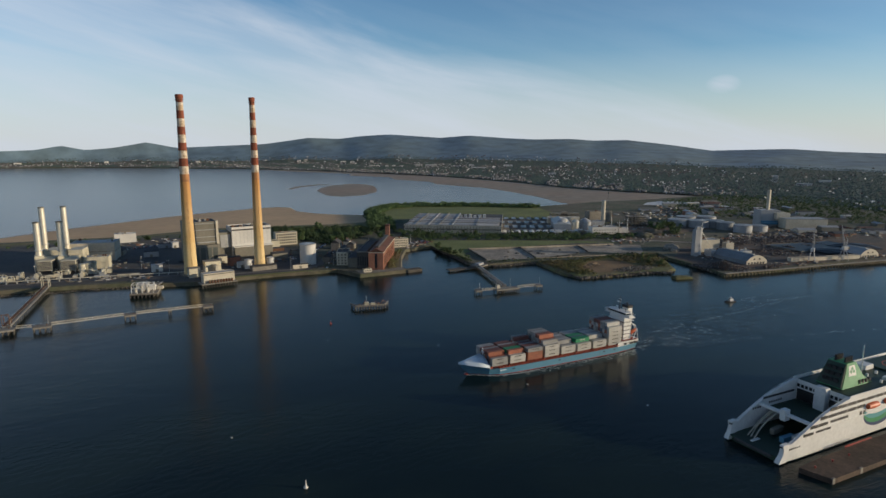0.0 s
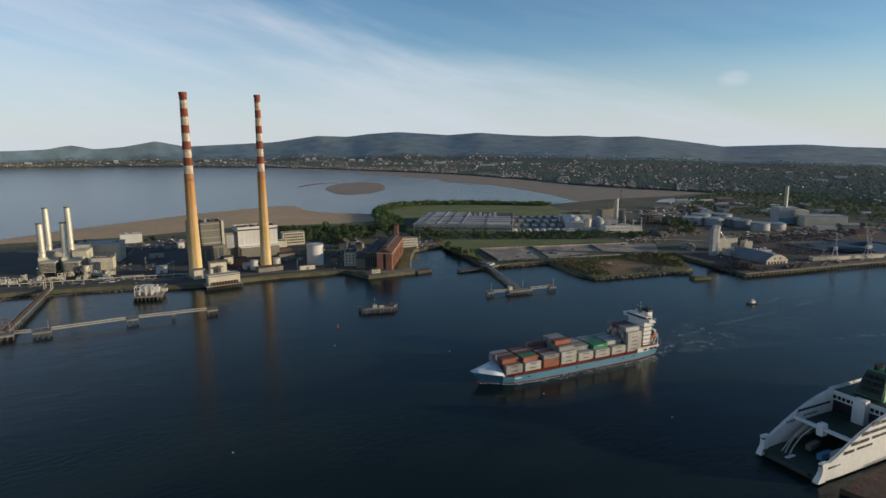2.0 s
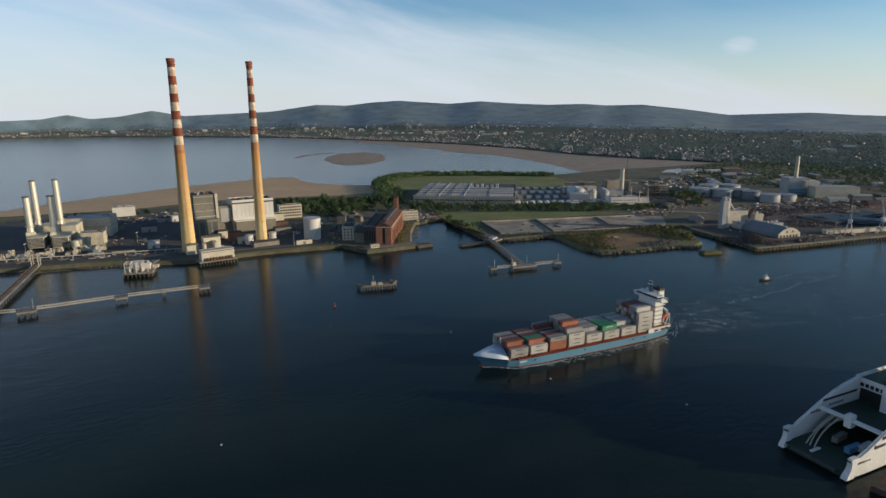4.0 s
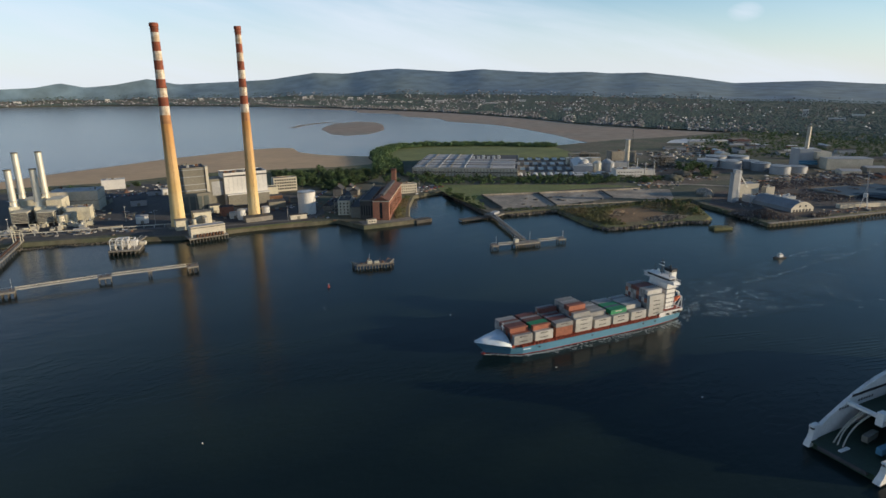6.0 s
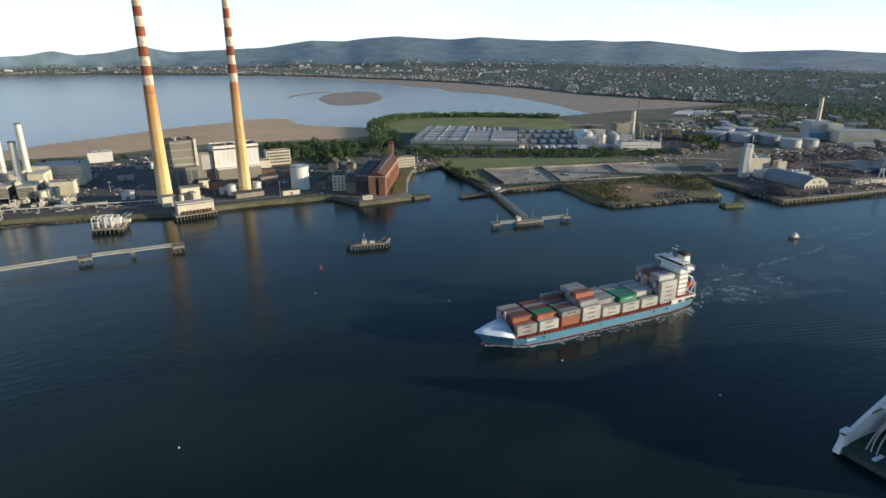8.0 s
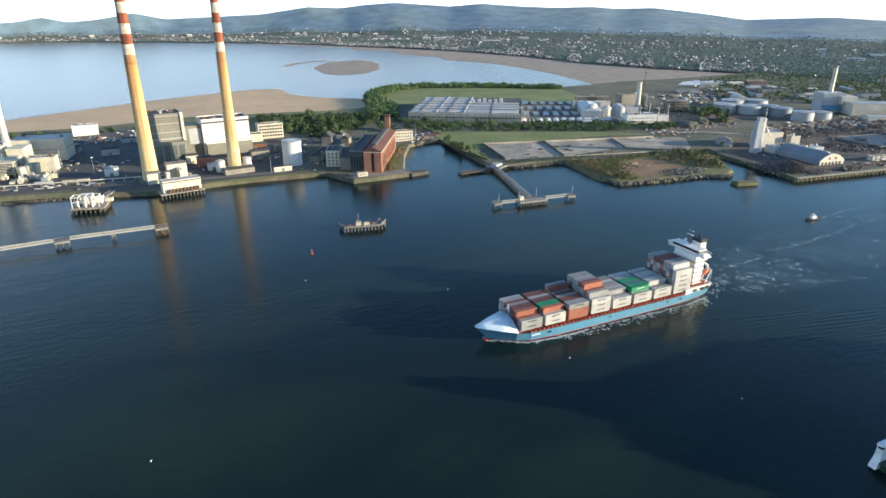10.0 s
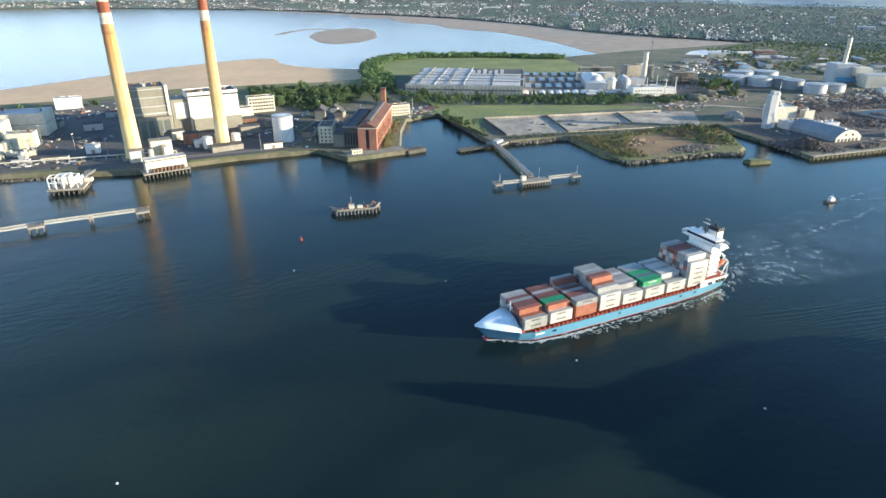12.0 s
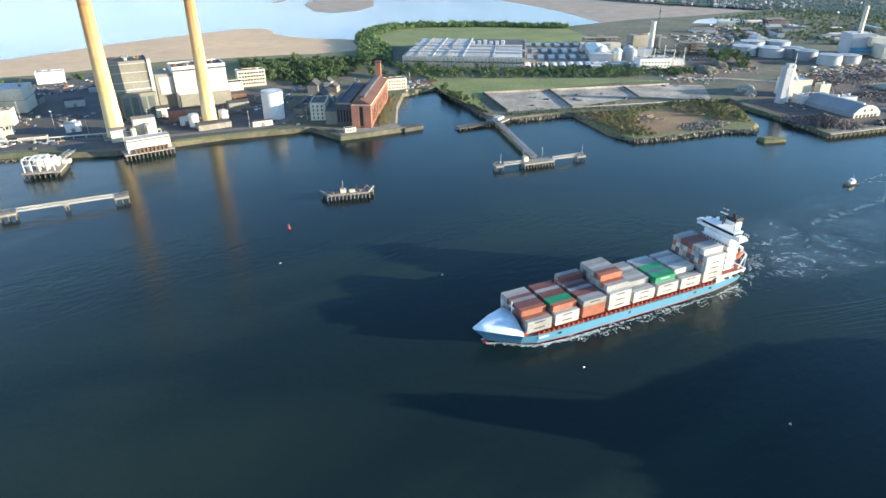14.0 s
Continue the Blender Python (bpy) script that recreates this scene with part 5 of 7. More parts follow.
for k in range(26):
    u_ = k / 25
    m_ = thing("plant_module", -196 + 118 * u_ + rnd.uniform(-3, 3), 78 - 20 * u_ + rnd.uniform(-12, 16), 4.05, -14 + rnd.choice((0, 90)), "cream steel process plant module with pipework", "plant module", "process modules")
    w_, d_, h_ = rnd.uniform(3, 8), rnd.uniform(3, 6), rnd.uniform(3, 8)
    part("skid", boxes((-w_ / 2, w_ / 2, -d_ / 2, d_ / 2, -0.1, h_ * 0.6), bevel=0.2), rnd.choice((CREAM, STEEL, OFFWHITE)), m_)
    part("vessel", cyls((0, 0, h_ * 0.6, h_, d_ * 0.25), seg=14), STAINLESS, m_)
    part("pipework", beams(((-w_ / 2, -d_ / 2 - 0.6, 0), (-w_ / 2, -d_ / 2 - 0.6, h_)), ((-w_ / 2, -d_ / 2 - 0.6, h_), (w_ / 2, -d_ / 2 - 0.6, h_)), ((w_ / 2, -d_ / 2 - 0.6, h_), (w_ / 2, -d_ / 2 - 0.6, 0)), w=0.5), CREAM, m_)
# yard sheds and vehicles on the asphalt
for k, (sx, sy, w_, d_, h_, rz_, mt) in enumerate(((-30, 40, 12, 8, 8, -10, WHITE), (-60, 190, 26, 16, 6, -20, GREYCLAD), (-20, 150, 18, 12, 7, -8, LIGHTGREY), (10, 215, 22, 9, 6, -6, LIGHTGREY), (-70, 260, 34, 6, 4, -6, OFFWHITE),
                                                   (48, 52, 12, 12, 9, 0, CREAM), (56, 26, 14, 9, 11, 0, BRICK), (60, 8, 10, 6, 7, 0, WHITE), (118, 40, 20, 12, 8, -4, GREYCLAD), (118, -36, 18, 5, 5, -6, OFFWHITE),
                                                   (126, 84, 26, 10, 7, -5, RUST), (150, 60, 16, 10, 6, -5, GREYCLAD), (-62, 28, 22, 5, 3.5, -14, OFFWHITE), (-88, 34, 14, 4, 3.2, -14, WHITE), (20, 210, 10, 8, 8, 0, WHITE))):
    sh = thing("yard_shed", sx, sy, 4.08, rz_, "low industrial shed with a shallow pitched roof", "shed", "yard sheds")
    part("wall", boxes((-w_ / 2, w_ / 2, -d_ / 2, d_ / 2, -0.3, h_), bevel=0.05), mt, sh)
    bm = bmesh.new()
    a_ = [bm.verts.new(q) for q in ((-w_ / 2 - 0.4, -d_ / 2 - 0.4, h_), (w_ / 2 + 0.4, -d_ / 2 - 0.4, h_), (w_ / 2 + 0.4, 0, h_ + d_ * 0.15), (-w_ / 2 - 0.4, 0, h_ + d_ * 0.15), (-w_ / 2 - 0.4, d_ / 2 + 0.4, h_), (w_ / 2 + 0.4, d_ / 2 + 0.4, h_))]
    for f4 in ((0, 1, 2, 3), (3, 2, 5, 4), (0, 3, 4), (1, 5, 2), (0, 4, 5, 1)):
        bm.faces.new([a_[i] for i in f4])
    part("roof", bm, DARKGREY if mt is not WHITE else LIGHTGREY, sh)
    part("door", boxes((-1.6, 1.6, -d_ / 2 - 0.12, -d_ / 2 + 0.02, -0.1, min(3.4, h_ * 0.8))), GREYCLAD, sh)

# quay furniture: pipe rack and lamp posts
rack = thing("pipe_rack", -120, 34, 4, -18, "long low pale pipe rack along the quay", "pipe rack")
part("pipe", beams(((-70, 0, 3.0), (160, 8, 3.0)), ((-70, 0.8, 3.0), (160, 8.8, 3.0)), ((-70, 1.6, 3.0), (160, 9.6, 3.0)), w=0.6), OFFWHITE, rack)
first = part("support", boxes((-0.25, 0.25, -0.6, 2.4, -0.2, 2.8)), STEEL, rack)
first.location.x = -70
for i in range(1, 24):
    again("support", first, rack, -70 + 10 * i, 8 * i / 23, 0)
first_l = None
for k, (lx, ly) in enumerate(((-70, 120), (-44, 60), (-95, 210), (-20, 20), (30, 20), (150, 10), (160, -40), (-150, 60), (105, -40), (250, 40), (320, 40))):
    if first_l is None:
        first_l = thing("yard_lamp", lx, ly, 4, 0, "tall grey steel yard lamp post", "lamp post", "yard lamps")
        part("post", cyls((0, 0, -0.2, 16, 0.22, 0.12), seg=8), STEEL, first_l)
        part("head", boxes((-1.2, 1.2, -0.3, 0.3, 15.8, 16.2)), STEEL, first_l)
    else:
        copy_thing(first_l, pose(lx, ly, 4, 0, 0, 30 * k))

# ---- old brick power station on the point ----
br = thing("brick_station", 191, -95, 4, 54, "derelict red brick power station with a rusty roof", "building")
part("main_hall", boxes((0, 112, -9, 9, -0.5, 21.5), bevel=0.1), BRICK, br)
bm = bmesh.new()
vs = [bm.verts.new(q) for q in ((-0.4, -9.4, 21.5), (112.4, -9.4, 21.5), (112.4, 0, 26), (-0.4, 0, 26), (-0.4, 9.4, 21.5), (112.4, 9.4, 21.5))]
for f4 in ((0, 1, 2, 3), (3, 2, 5, 4), (0, 3, 4), (1, 5, 2), (0, 4, 5, 1)):
    bm.faces.new([vs[i] for i in f4])
part("main_roof", bm, RUSTROOF, br)
# west hall in a darker, greyer brick than the main hall
part("west_hall", boxes((6, 100, 9.1, 24, -0.5, 19.5), bevel=0.1), mat("dark_grey_brick", (0.085, 0.080, 0.072), 0.9, var=0.3, s1=0.08, s2=0.9), br)
part("west_roof", boxes((5.6, 100.4, 9.0, 24.4, 19.5, 20.1)), DARKGREY, br)
part("west_parapet", boxes((5.4, 6.2, 9.0, 24.6, 20.0, 21.4), (5.4, 100.6, 23.9, 24.6, 20.0, 21.2)), CONCRETE, br)
part("roof_lantern", boxes((8, 104, -2.2, 2.2, 25.0, 27.6), bevel=0.2), DARKGREY, br, "dark glazed lantern along the ridge")
for q in range(5):
    part("west_window", boxes((5.85, 6.02, 10.6 + q * 2.7, 12.0 + q * 2.7, 4, 15)), GLASS, br)
part("low_hall", boxes((12, 92, 24.1, 36, -0.5, 12), bevel=0.1), GREYCLAD, br)
part("low_roof", boxes((11.6, 92.4, 24.0, 36.4, 12, 12.5)), DARKGREY, br)
first = part("skylight", boxes((12, 18, 10.5, 13, 20.0, 21.6), bevel=0.2), RUST, br)
for q in range(1, 9):
    again("skylight", first, br, 9.0 * q)
for q in range(12):
    pil = part("pilaster", boxes((4 + q * 9, 5.2 + q * 9, -9.5, -8.95, -0.3, 20.5)), BRICK, br) if q == 0 else again("pilaster", pil, br, q * 9.0)
part("gable_window", boxes((-0.12, 0.02, -1.5, 1.5, 2, 19.5)), GLASS, br, "dark full-height recess in the gable")
part("gable_pier", boxes((-0.5, 0.02, -8.9, -2.0, -0.3, 20.4), bevel=0.05), BRICK, br)
part("gable_pier", boxes((-0.5, 0.02, 2.0, 8.9, -0.3, 20.4), bevel=0.05), BRICK, br)
for q in range(11):
    win = part("tall_window", boxes((6.6, 11, -9.12, -8.98, 4, 16)), GLASS, br) if q == 0 else again("tall_window", win, br, q * 9.0)
part("cornice", boxes((-0.5, 112.5, -9.5, -9, 20.6, 21.4), (-0.5, 0, -9.0, 9.0, 20.6, 21.4)), OFFWHITE, br)
bch = thing("brick_chimney", 258, -2, 4, 54, "square red brick chimney of the old station", "chimney")
part("shaft", boxes((-2.8, 2.8, -2.8, 2.8, -0.5, 40), bevel=0.1), BRICK, bch)
part("cap", boxes((-3.1, 3.1, -3.1, 3.1, 38.5, 40.4), bevel=0.1), RUSTROOF, bch)
oc = block("dock_office", 296, 30, -12, 26, 12, 12, OFFWHITE, DARKGREY, "cream dock office with rows of windows", seed=31, units=3)
windows(oc, 0, 8, 3, 1.4, 1.8, -12, 12, 0, 1.6, 3.6)
windows(oc, 3, 3, 3, 1.4, 1.8, 1, 11, -13, 1.6, 3.6)
gb = block("grey_office", 182, -38, 60, 30, 14, 16, CREAM, DARKGREY, "grey rendered block beside the brick station", seed=33, units=2)
windows(gb, 0, 8, 4, 1.3, 1.9, -14, 14, 0, 1.6, 3.6)
windows(gb, 3, 3, 4, 1.3, 1.9, 1, 13, -15, 1.6, 3.6)
gate = block("quay_hut", 176, -103, -8, 10, 5, 4, OFFWHITE, DARKGREY, "small cream hut at the quay corner", seed=34, parapet=0.3)
windows(gate, 0, 3, 1, 1.2, 1.2, -4, 4, 0, 1.5, 3)
for k, (sx, sy, w_, d_, h_, rz_) in enumerate(((165, -10, 14, 9, 6, 50), (205, 30, 18, 10, 7, 52), (232, 60, 14, 10, 7, 52), (150, 20, 22, 9, 6, 48), (214, 72, 16, 12, 9, 52), (240, 92, 12, 9, 6, 50), (180, 8, 12, 8, 6, 50))):
    hs = thing("pitched_house", sx, sy, 4, rz_, "grey-roofed stone house by the old station", "house", "houses by the old station")
    part("wall", boxes((-w_ / 2, w_ / 2, -d_ / 2, d_ / 2, -0.3, h_)), rnd.choice((OFFWHITE, CONCRETE, BRICK)), hs)
    bm = bmesh.new()
    vs = [bm.verts.new(q) for q in ((-w_ / 2 - 0.3, -d_ / 2 - 0.4, h_), (w_ / 2 + 0.3, -d_ / 2 - 0.4, h_), (w_ / 2 + 0.3, 0, h_ + d_ * 0.42), (-w_ / 2 - 0.3, 0, h_ + d_ * 0.42), (-w_ / 2 - 0.3, d_ / 2 + 0.4, h_), (w_ / 2 + 0.3, d_ / 2 + 0.4, h_))]
    for f4 in ((0, 1, 2, 3), (3, 2, 5, 4), (0, 3, 4), (1, 5, 2), (0, 4, 5, 1)):
        bm.faces.new([vs[i] for i in f4])
    part("roof", bm, DARKGREY, hs)
    part("chimney_stack", boxes((-0.5, 0.5, -0.5, 0.5, h_ + d_ * 0.3, h_ + d_ * 0.42 + 1.4)), BRICK, hs)
    windows(hs, 0, max(2, int(w_ / 4)), 1, 1.1, 1.4, -w_ / 2 + 1, w_ / 2 - 1, -d_ / 2, 1.4, 3)
apron = sheet("quay_apron", [(165, -107), (188, -110.2), (223, -113), (223, -97), (203, -100), (180, -92), (168, -84)], 4.2, CONCRETE, label="pale concrete quay apron at the point")
part("pier_stub", boxes((223, 243, -117, -107, -4, 3.4), bevel=0.2), DARKCON).parent = apron

# ---- treatment works: big sheds, basins, digesters ----
wh = thing("sludge_hall", 378, 158, 4, -40, "vast low pale hall with a panelled white roof", "building")
part("wall", boxes((0, 166, 0, 178, -0.5, 13), bevel=0.1), OFFWHITE, wh)
part("eaves_band", boxes((-0.4, 166.4, -0.5, 0, 8.2, 13.6), (166.0, 166.5, 0, 178, 8.2, 13.6), (-0.5, 0, 0, 178, 8.2, 13.6)), OFFWHITE, wh)
part("vent_row", boxes(*[(2 + 2.05 * q, 3.3 + 2.05 * q, -0.14, 0.02, 5.8, 7.8) for q in range(80)]), GLASS, wh)
for i in range(4):
    for j in range(3):
        xa, ya = 2 + i * 41, 4 + j * 58
        if i >= 2 and j == 2:
            continue
        o = part("roof_panel", boxes((xa, xa + 37, ya, ya + 52, 13, 14.1), bevel=0.3), ROOFPALE, wh) if (i, j) == (0, 0) else again("roof_panel", o_first, wh, i * 41, j * 58)
        if (i, j) == (0, 0):
            o_first = o
pil = part("pilaster", boxes((0, 0.9, -1.0, -0.5, -0.3, 12.6)), PALECON, wh)
for q in range(1, 33):
    again("pilaster", pil, wh, 5.15 * q)
part("roof_gutter", boxes((0.4, 165.6, 0.4, 177.6, 12.9, 13.2)), DARKGREY, wh)
part("roof_duct", boxes((0, 166, 56.5, 59.5, 13, 15.5), (40, 42.4, 0, 177, 13, 15), (81, 83.6, 0, 177, 13, 15.2), (122, 124.4, 0, 120, 13, 15), bevel=0.2), LIGHTGREY, wh)
for i in range(4):
    for j in range(3):
        if i >= 2 and j == 2:
            continue
        for q in range(3):
            rl = part("roof_light", boxes((0, 9.5, 0, 14, 14.0, 14.5), bevel=0.1), LIGHTGREY, wh) if (i, j, q) == (0, 0, 0) else again("roof_light", rl_first, wh)
            if (i, j, q) == (0, 0, 0):
                rl_first = rl
            rl.location = (3.5 + i * 41 + q * 12, 10 + j * 58 + (18 if (i + j) % 2 else 0), 0)
part("roof_pipe", beams(((2, 30, 15.2), (164, 30, 15.2)), ((2, 88, 15.2), (164, 88, 15.2)), ((20, 2, 15.2), (20, 176, 15.2)), ((61, 2, 15.2), (61, 176, 15.2)), w=0.8), GREYCLAD, wh)
part("plant", boxes(*[(85 + q * 9, 90 + q * 9, 121, 127, 13, 17 + q % 3) for q in range(6)], bevel=0.2), WHITE, wh)
BASIN = mat("basin_water", (0.13, 0.18, 0.20), 0.3, var=0.3, s1=0.05, s2=0.5, bump=0.1)
rnd = random.Random(17)
for i in range(9):
    for j in range(3):
        bs = thing("settling_basin", 540 + i * 13 + j * 46, 62 - i * 2.5 + 66 + j * 44 - i * 6, 4, -40, "long open concrete settling basin", "basin", "settling basins")
        part("wall", boxes((-4.6, -4.1, -20, 20, -0.4, 2.6), (4.1, 4.6, -20, 20, -0.4, 2.6), (-4.1, 4.1, -20, -19.5, -0.4, 2.6), (-4.1, 4.1, 19.5, 20, -0.4, 2.6)), PALECON, bs)
        part("water", boxes((-4.1, 4.1, -19.5, 19.5, 1.2, 2.0)), BASIN, bs, "still dark water")
        part("walkway", boxes((-4.6, 4.6, -1 + (i % 3) * 5, 0.2 + (i % 3) * 5, 2.7, 3.0)), WHITE, bs)
for i in range(10):
    cv = thing("basin_cover", 520 + i * 10.5, 50 - i * 6.0 + 12, 4, -40, "white arched basin cover", "cover", "basin covers")
    bm = bmesh.new()
    prev = None
    for k in range(9):
        an = math.pi * k / 8
        row = [bm.verts.new((4.2 * math.cos(an), -14, 0.4 + 2.6 * math.sin(an))), bm.verts.new((4.2 * math.cos(an), 14, 0.4 + 2.6 * math.sin(an)))]
        if prev:
            bm.faces.new((prev[0], row[0], row[1], prev[1]))
        prev = row
    part("arch", bm, WHITE, cv)
    part("kerb", boxes((-4.6, 4.6, -14.3, 14.3, -0.4, 0.5)), CONCRETE, cv)
ab = thing("aeration_hall", 612, 36, 4, -40, "pale blue-roofed treatment hall", "building")
part("wall", boxes((0, 30, 0, 90, -0.5, 11), bevel=0.1), LIGHTGREY, ab)
bm = bmesh.new()
vs = [bm.verts.new(q) for q in ((-0.6, -0.6, 11), (30.6, -0.6, 11), (30.6, 90.6, 11), (-0.6, 90.6, 11), (15, -0.6, 15), (15, 90.6, 15))]
for f4 in ((0, 1, 4), (1, 2, 5, 4), (2, 3, 5), (3, 0, 4, 5), (0, 3, 2, 1)):
    bm.faces.new([vs[i] for i in f4])
part("roof", bm, WHITE, ab)
for k, (dx, dy) in enumerate(((630, 36), (650, 22), (666, 10), (646, 48), (682, 30))):
    tank("digester", dx, dy, 7.5, 14, STAINLESS if k % 2 else LIGHTGREY, "silver domed sludge digester", group="digesters", dome=4.5)
for k, (dx, dy) in enumerate(((596, 6), (612, -12), (580, -6), (634, -26), (630, -6))):
    cn_p = thing("canopy_roof", dx, dy, 4, -32, "low white flat canopy roof on posts", "canopy", "works canopies")
    part("slab", boxes((-7, 7, -5, 5, 4.6, 5.2), bevel=0.1), WHITE, cn_p)
    post_ = part("post", boxes((-6.6, -6.2, -4.6, -4.2, -0.3, 4.6)), STEEL, cn_p)
    for ox, oy in ((12.8, 0), (0, 8.8), (12.8, 8.8), (6.4, 0), (6.4, 8.8)):
        again("post", post_, cn_p, ox, oy)
    part("plant", boxes((-4, 3, -2.5, 3, -0.3, 3.2), bevel=0.2), LIGHTGREY, cn_p)


def concrete_frame(x, y, rz, nx, ny, floors, bay=7.0):
    """An open building frame of slabs on columns."""
    fr_ = thing("unfinished_building", x, y, 4, rz, "open grey concrete building frame of slabs and columns", "building", "unfinished buildings")
    col_ = part("column", boxes((-0.4, 0.4, -0.4, 0.4, -0.4, floors * 4.2)), CONCRETE, fr_)
    for i in range(nx + 1):
        for j in range(ny + 1):
            if i or j:
                again("column", col_, fr_, i * bay, j * bay)
    for f_ in range(floors):
        part("floor_slab", boxes((-0.8, nx * bay + 0.8, -0.8, ny * bay + 0.8, 3.8 + f_ * 4.2, 4.3 + f_ * 4.2)), PALECON, fr_)
    part("core", boxes((nx * bay * 0.4, nx * bay * 0.6, ny * bay * 0.4, ny * bay * 0.8, -0.4, floors * 4.2 + 3)), CONCRETE, fr_)


concrete_frame(716, 152, -32, 8, 2, 3)
concrete_frame(772, 6, -38, 5, 3, 4)
wb = block("process_house", 648, -48, -28, 44, 22, 12, WHITE, LIGHTGREY, "white process house with flues", seed=41, units=6)
windows(wb, 0, 9, 2, 1.8, 1.4, -20, 20, 0, 2.5, 4.5)
for k, (sx, sy, w_, d_, h_) in enumerate(((690, -52, 16, 12, 8), (702, 20, 26, 20, 11), (690, 90, 60, 14, 12))):
    block("works_building", sx, sy, -32, w_, d_, h_, (WHITE, LIGHTGREY, OFFWHITE, LIGHTGREY)[k % 4], LIGHTGREY if k % 2 else WHITE, "pale flat-roofed treatment works building", group="works buildings", seed=50 + k, units=2)
block("sludge_dryer", 774, 74, -20, 48, 20, 20, CONCRETE, GREYCLAD, "tall grey concrete dryer house at the works", seed=58, units=5)
sm = thing("concrete_stack", 742, 40, 4, 0, "slender pale concrete stack at the works", "stack")
part("shaft", lathe(bmesh.new(), [(-0.5, 4.2), (30, 3.8), (46, 3.6)], 24), OFFWHITE, sm)
part("rim", lathe(bmesh.new(), [(45, 4.3), (46.2, 4.3)], 24), LIGHTGREY, sm)
for k in range(5):
    fl = thing("flue_pipe", 640 + k * 13, -34 - k * 6, 4, 0, "thin steel flue beside the process house", "flue", "process flues")
    part("pipe", cyls((0, 0, -0.3, 22 + 3 * (k % 3), 0.6, 0.5), seg=10), STEEL, fl)
# slender tower crane at the works
tc = thing("tower_crane", 768, 52, 4, 40, "thin grey tower crane", "crane")
part("mast", beams(((-0.8, -0.8, 0), (-0.8, -0.8, 60)), ((0.8, -0.8, 0), (0.8, -0.8, 60)), ((0.8, 0.8, 0), (0.8, 0.8, 60)), ((-0.8, 0.8, 0), (-0.8, 0.8, 60)), *[((-0.8, -0.8, q), (0.8, -0.8, q + 3)) for q in range(0, 57, 3)], w=0.35), GREYCLAD, tc)
part("jib", beams(((-12, 0, 60), (34, 0, 60)), ((-12, 0, 61.5), (20, 0, 61.5)), w=0.6), GREYCLAD, tc)
part("counterweight", boxes((-12, -9, -1, 1, 57.5, 60)), CONCRETE, tc)

# ---- oil tank farm, energy plant, silo, barn, quay cranes ----
for k, (tx, ty, r_, h_) in enumerate(((848, -47, 18, 12), (866, -78, 18, 12), (888, -96, 16, 12), (880, -122, 15, 12), (870, -160, 15, 12), (903, -170, 14, 10), (925, -11, 18, 9), (958, -34, 18, 9))):
    tank("oil_tank", tx, ty, r_, h_, SLATE if k in (2, 3) else LIGHTGREY, "broad pale oil storage tank", group="oil tanks", dome=1.5, seg=36)
ep = block("energy_plant", 985, -146, -38, 34, 34, 29, LIGHTGREY, WHITE, "tall pale energy plant with a stack", seed=61, units=4)
part("upper_block", boxes((6, 30, -10, 18, 14, 26), bevel=0.2), OFFWHITE, ep)
part("long_hall", boxes((12, 84, -34, -4, -0.5, 18), bevel=0.2), OFFWHITE, ep)
part("hall_roof", boxes((11.6, 84.4, -34.4, -3.6, 18, 18.6)), LIGHTGREY, ep)
part("blue_band", boxes((-17.1, 11.8, -3.0, 0, 8, 11), bevel=0.05), HULLBLUE, ep, "blue clad band")
part("pipe_bridge", boxes((-18, 10, -10, -4, 5, 8)), HULLBLUE, ep)
es_ = thing("energy_plant_stack", 1003, -130, 4, 0, "pale square concrete stack of the energy plant", "stack")
part("shaft", boxes((-2.5, 2.5, -2.5, 2.5, -0.5, 66), bevel=0.4), OFFWHITE, es_)
part("flue", cyls((0, 0, 66, 68, 1.8)), GREYCLAD, es_)
sl = thing("cement_silo", 598, -252, 4, -24, "tall pale concrete cement silo tower", "silo")
part("tower", boxes((-5.0, 2.5, -4, 4, -0.5, 36), bevel=0.3), LIGHTGREY, sl)
part("lift_shaft", boxes((2.6, 5.2, -3.6, 1, -0.5, 39), bevel=0.2), WHITE, sl)
part("head_house", boxes((-3, 4, -3, 3, 36, 40), bevel=0.2), LIGHTGREY, sl)
part("conveyor", beams(((4, 0, 37), (22, 6, 16)), ((4, 1.0, 37), (22, 7.0, 16)), w=0.45), STEEL, sl)
part("mast", cyls((4, -2, 39, 50, 0.3), seg=8), STEEL, sl)
block("bagging_shed", 634, -298, -20, 26, 14, 9, LIGHTGREY, WHITE, "pale grey bagging shed between silo and barn", seed=73, units=4)
block("hopper_house", 662, -262, -24, 12, 9, 13, OFFWHITE, LIGHTGREY, "narrow cream hopper house beside the silo", seed=74, units=2)
sb = block("cement_store", 640, -246, -24, 28, 20, 17, OFFWHITE, LIGHTGREY, "cream block-like cement store", seed=71, units=3)
block("silo_office", 622, -276, -24, 34, 16, 8, LIGHTGREY, WHITE, "low grey building below the silo", seed=72, units=3)


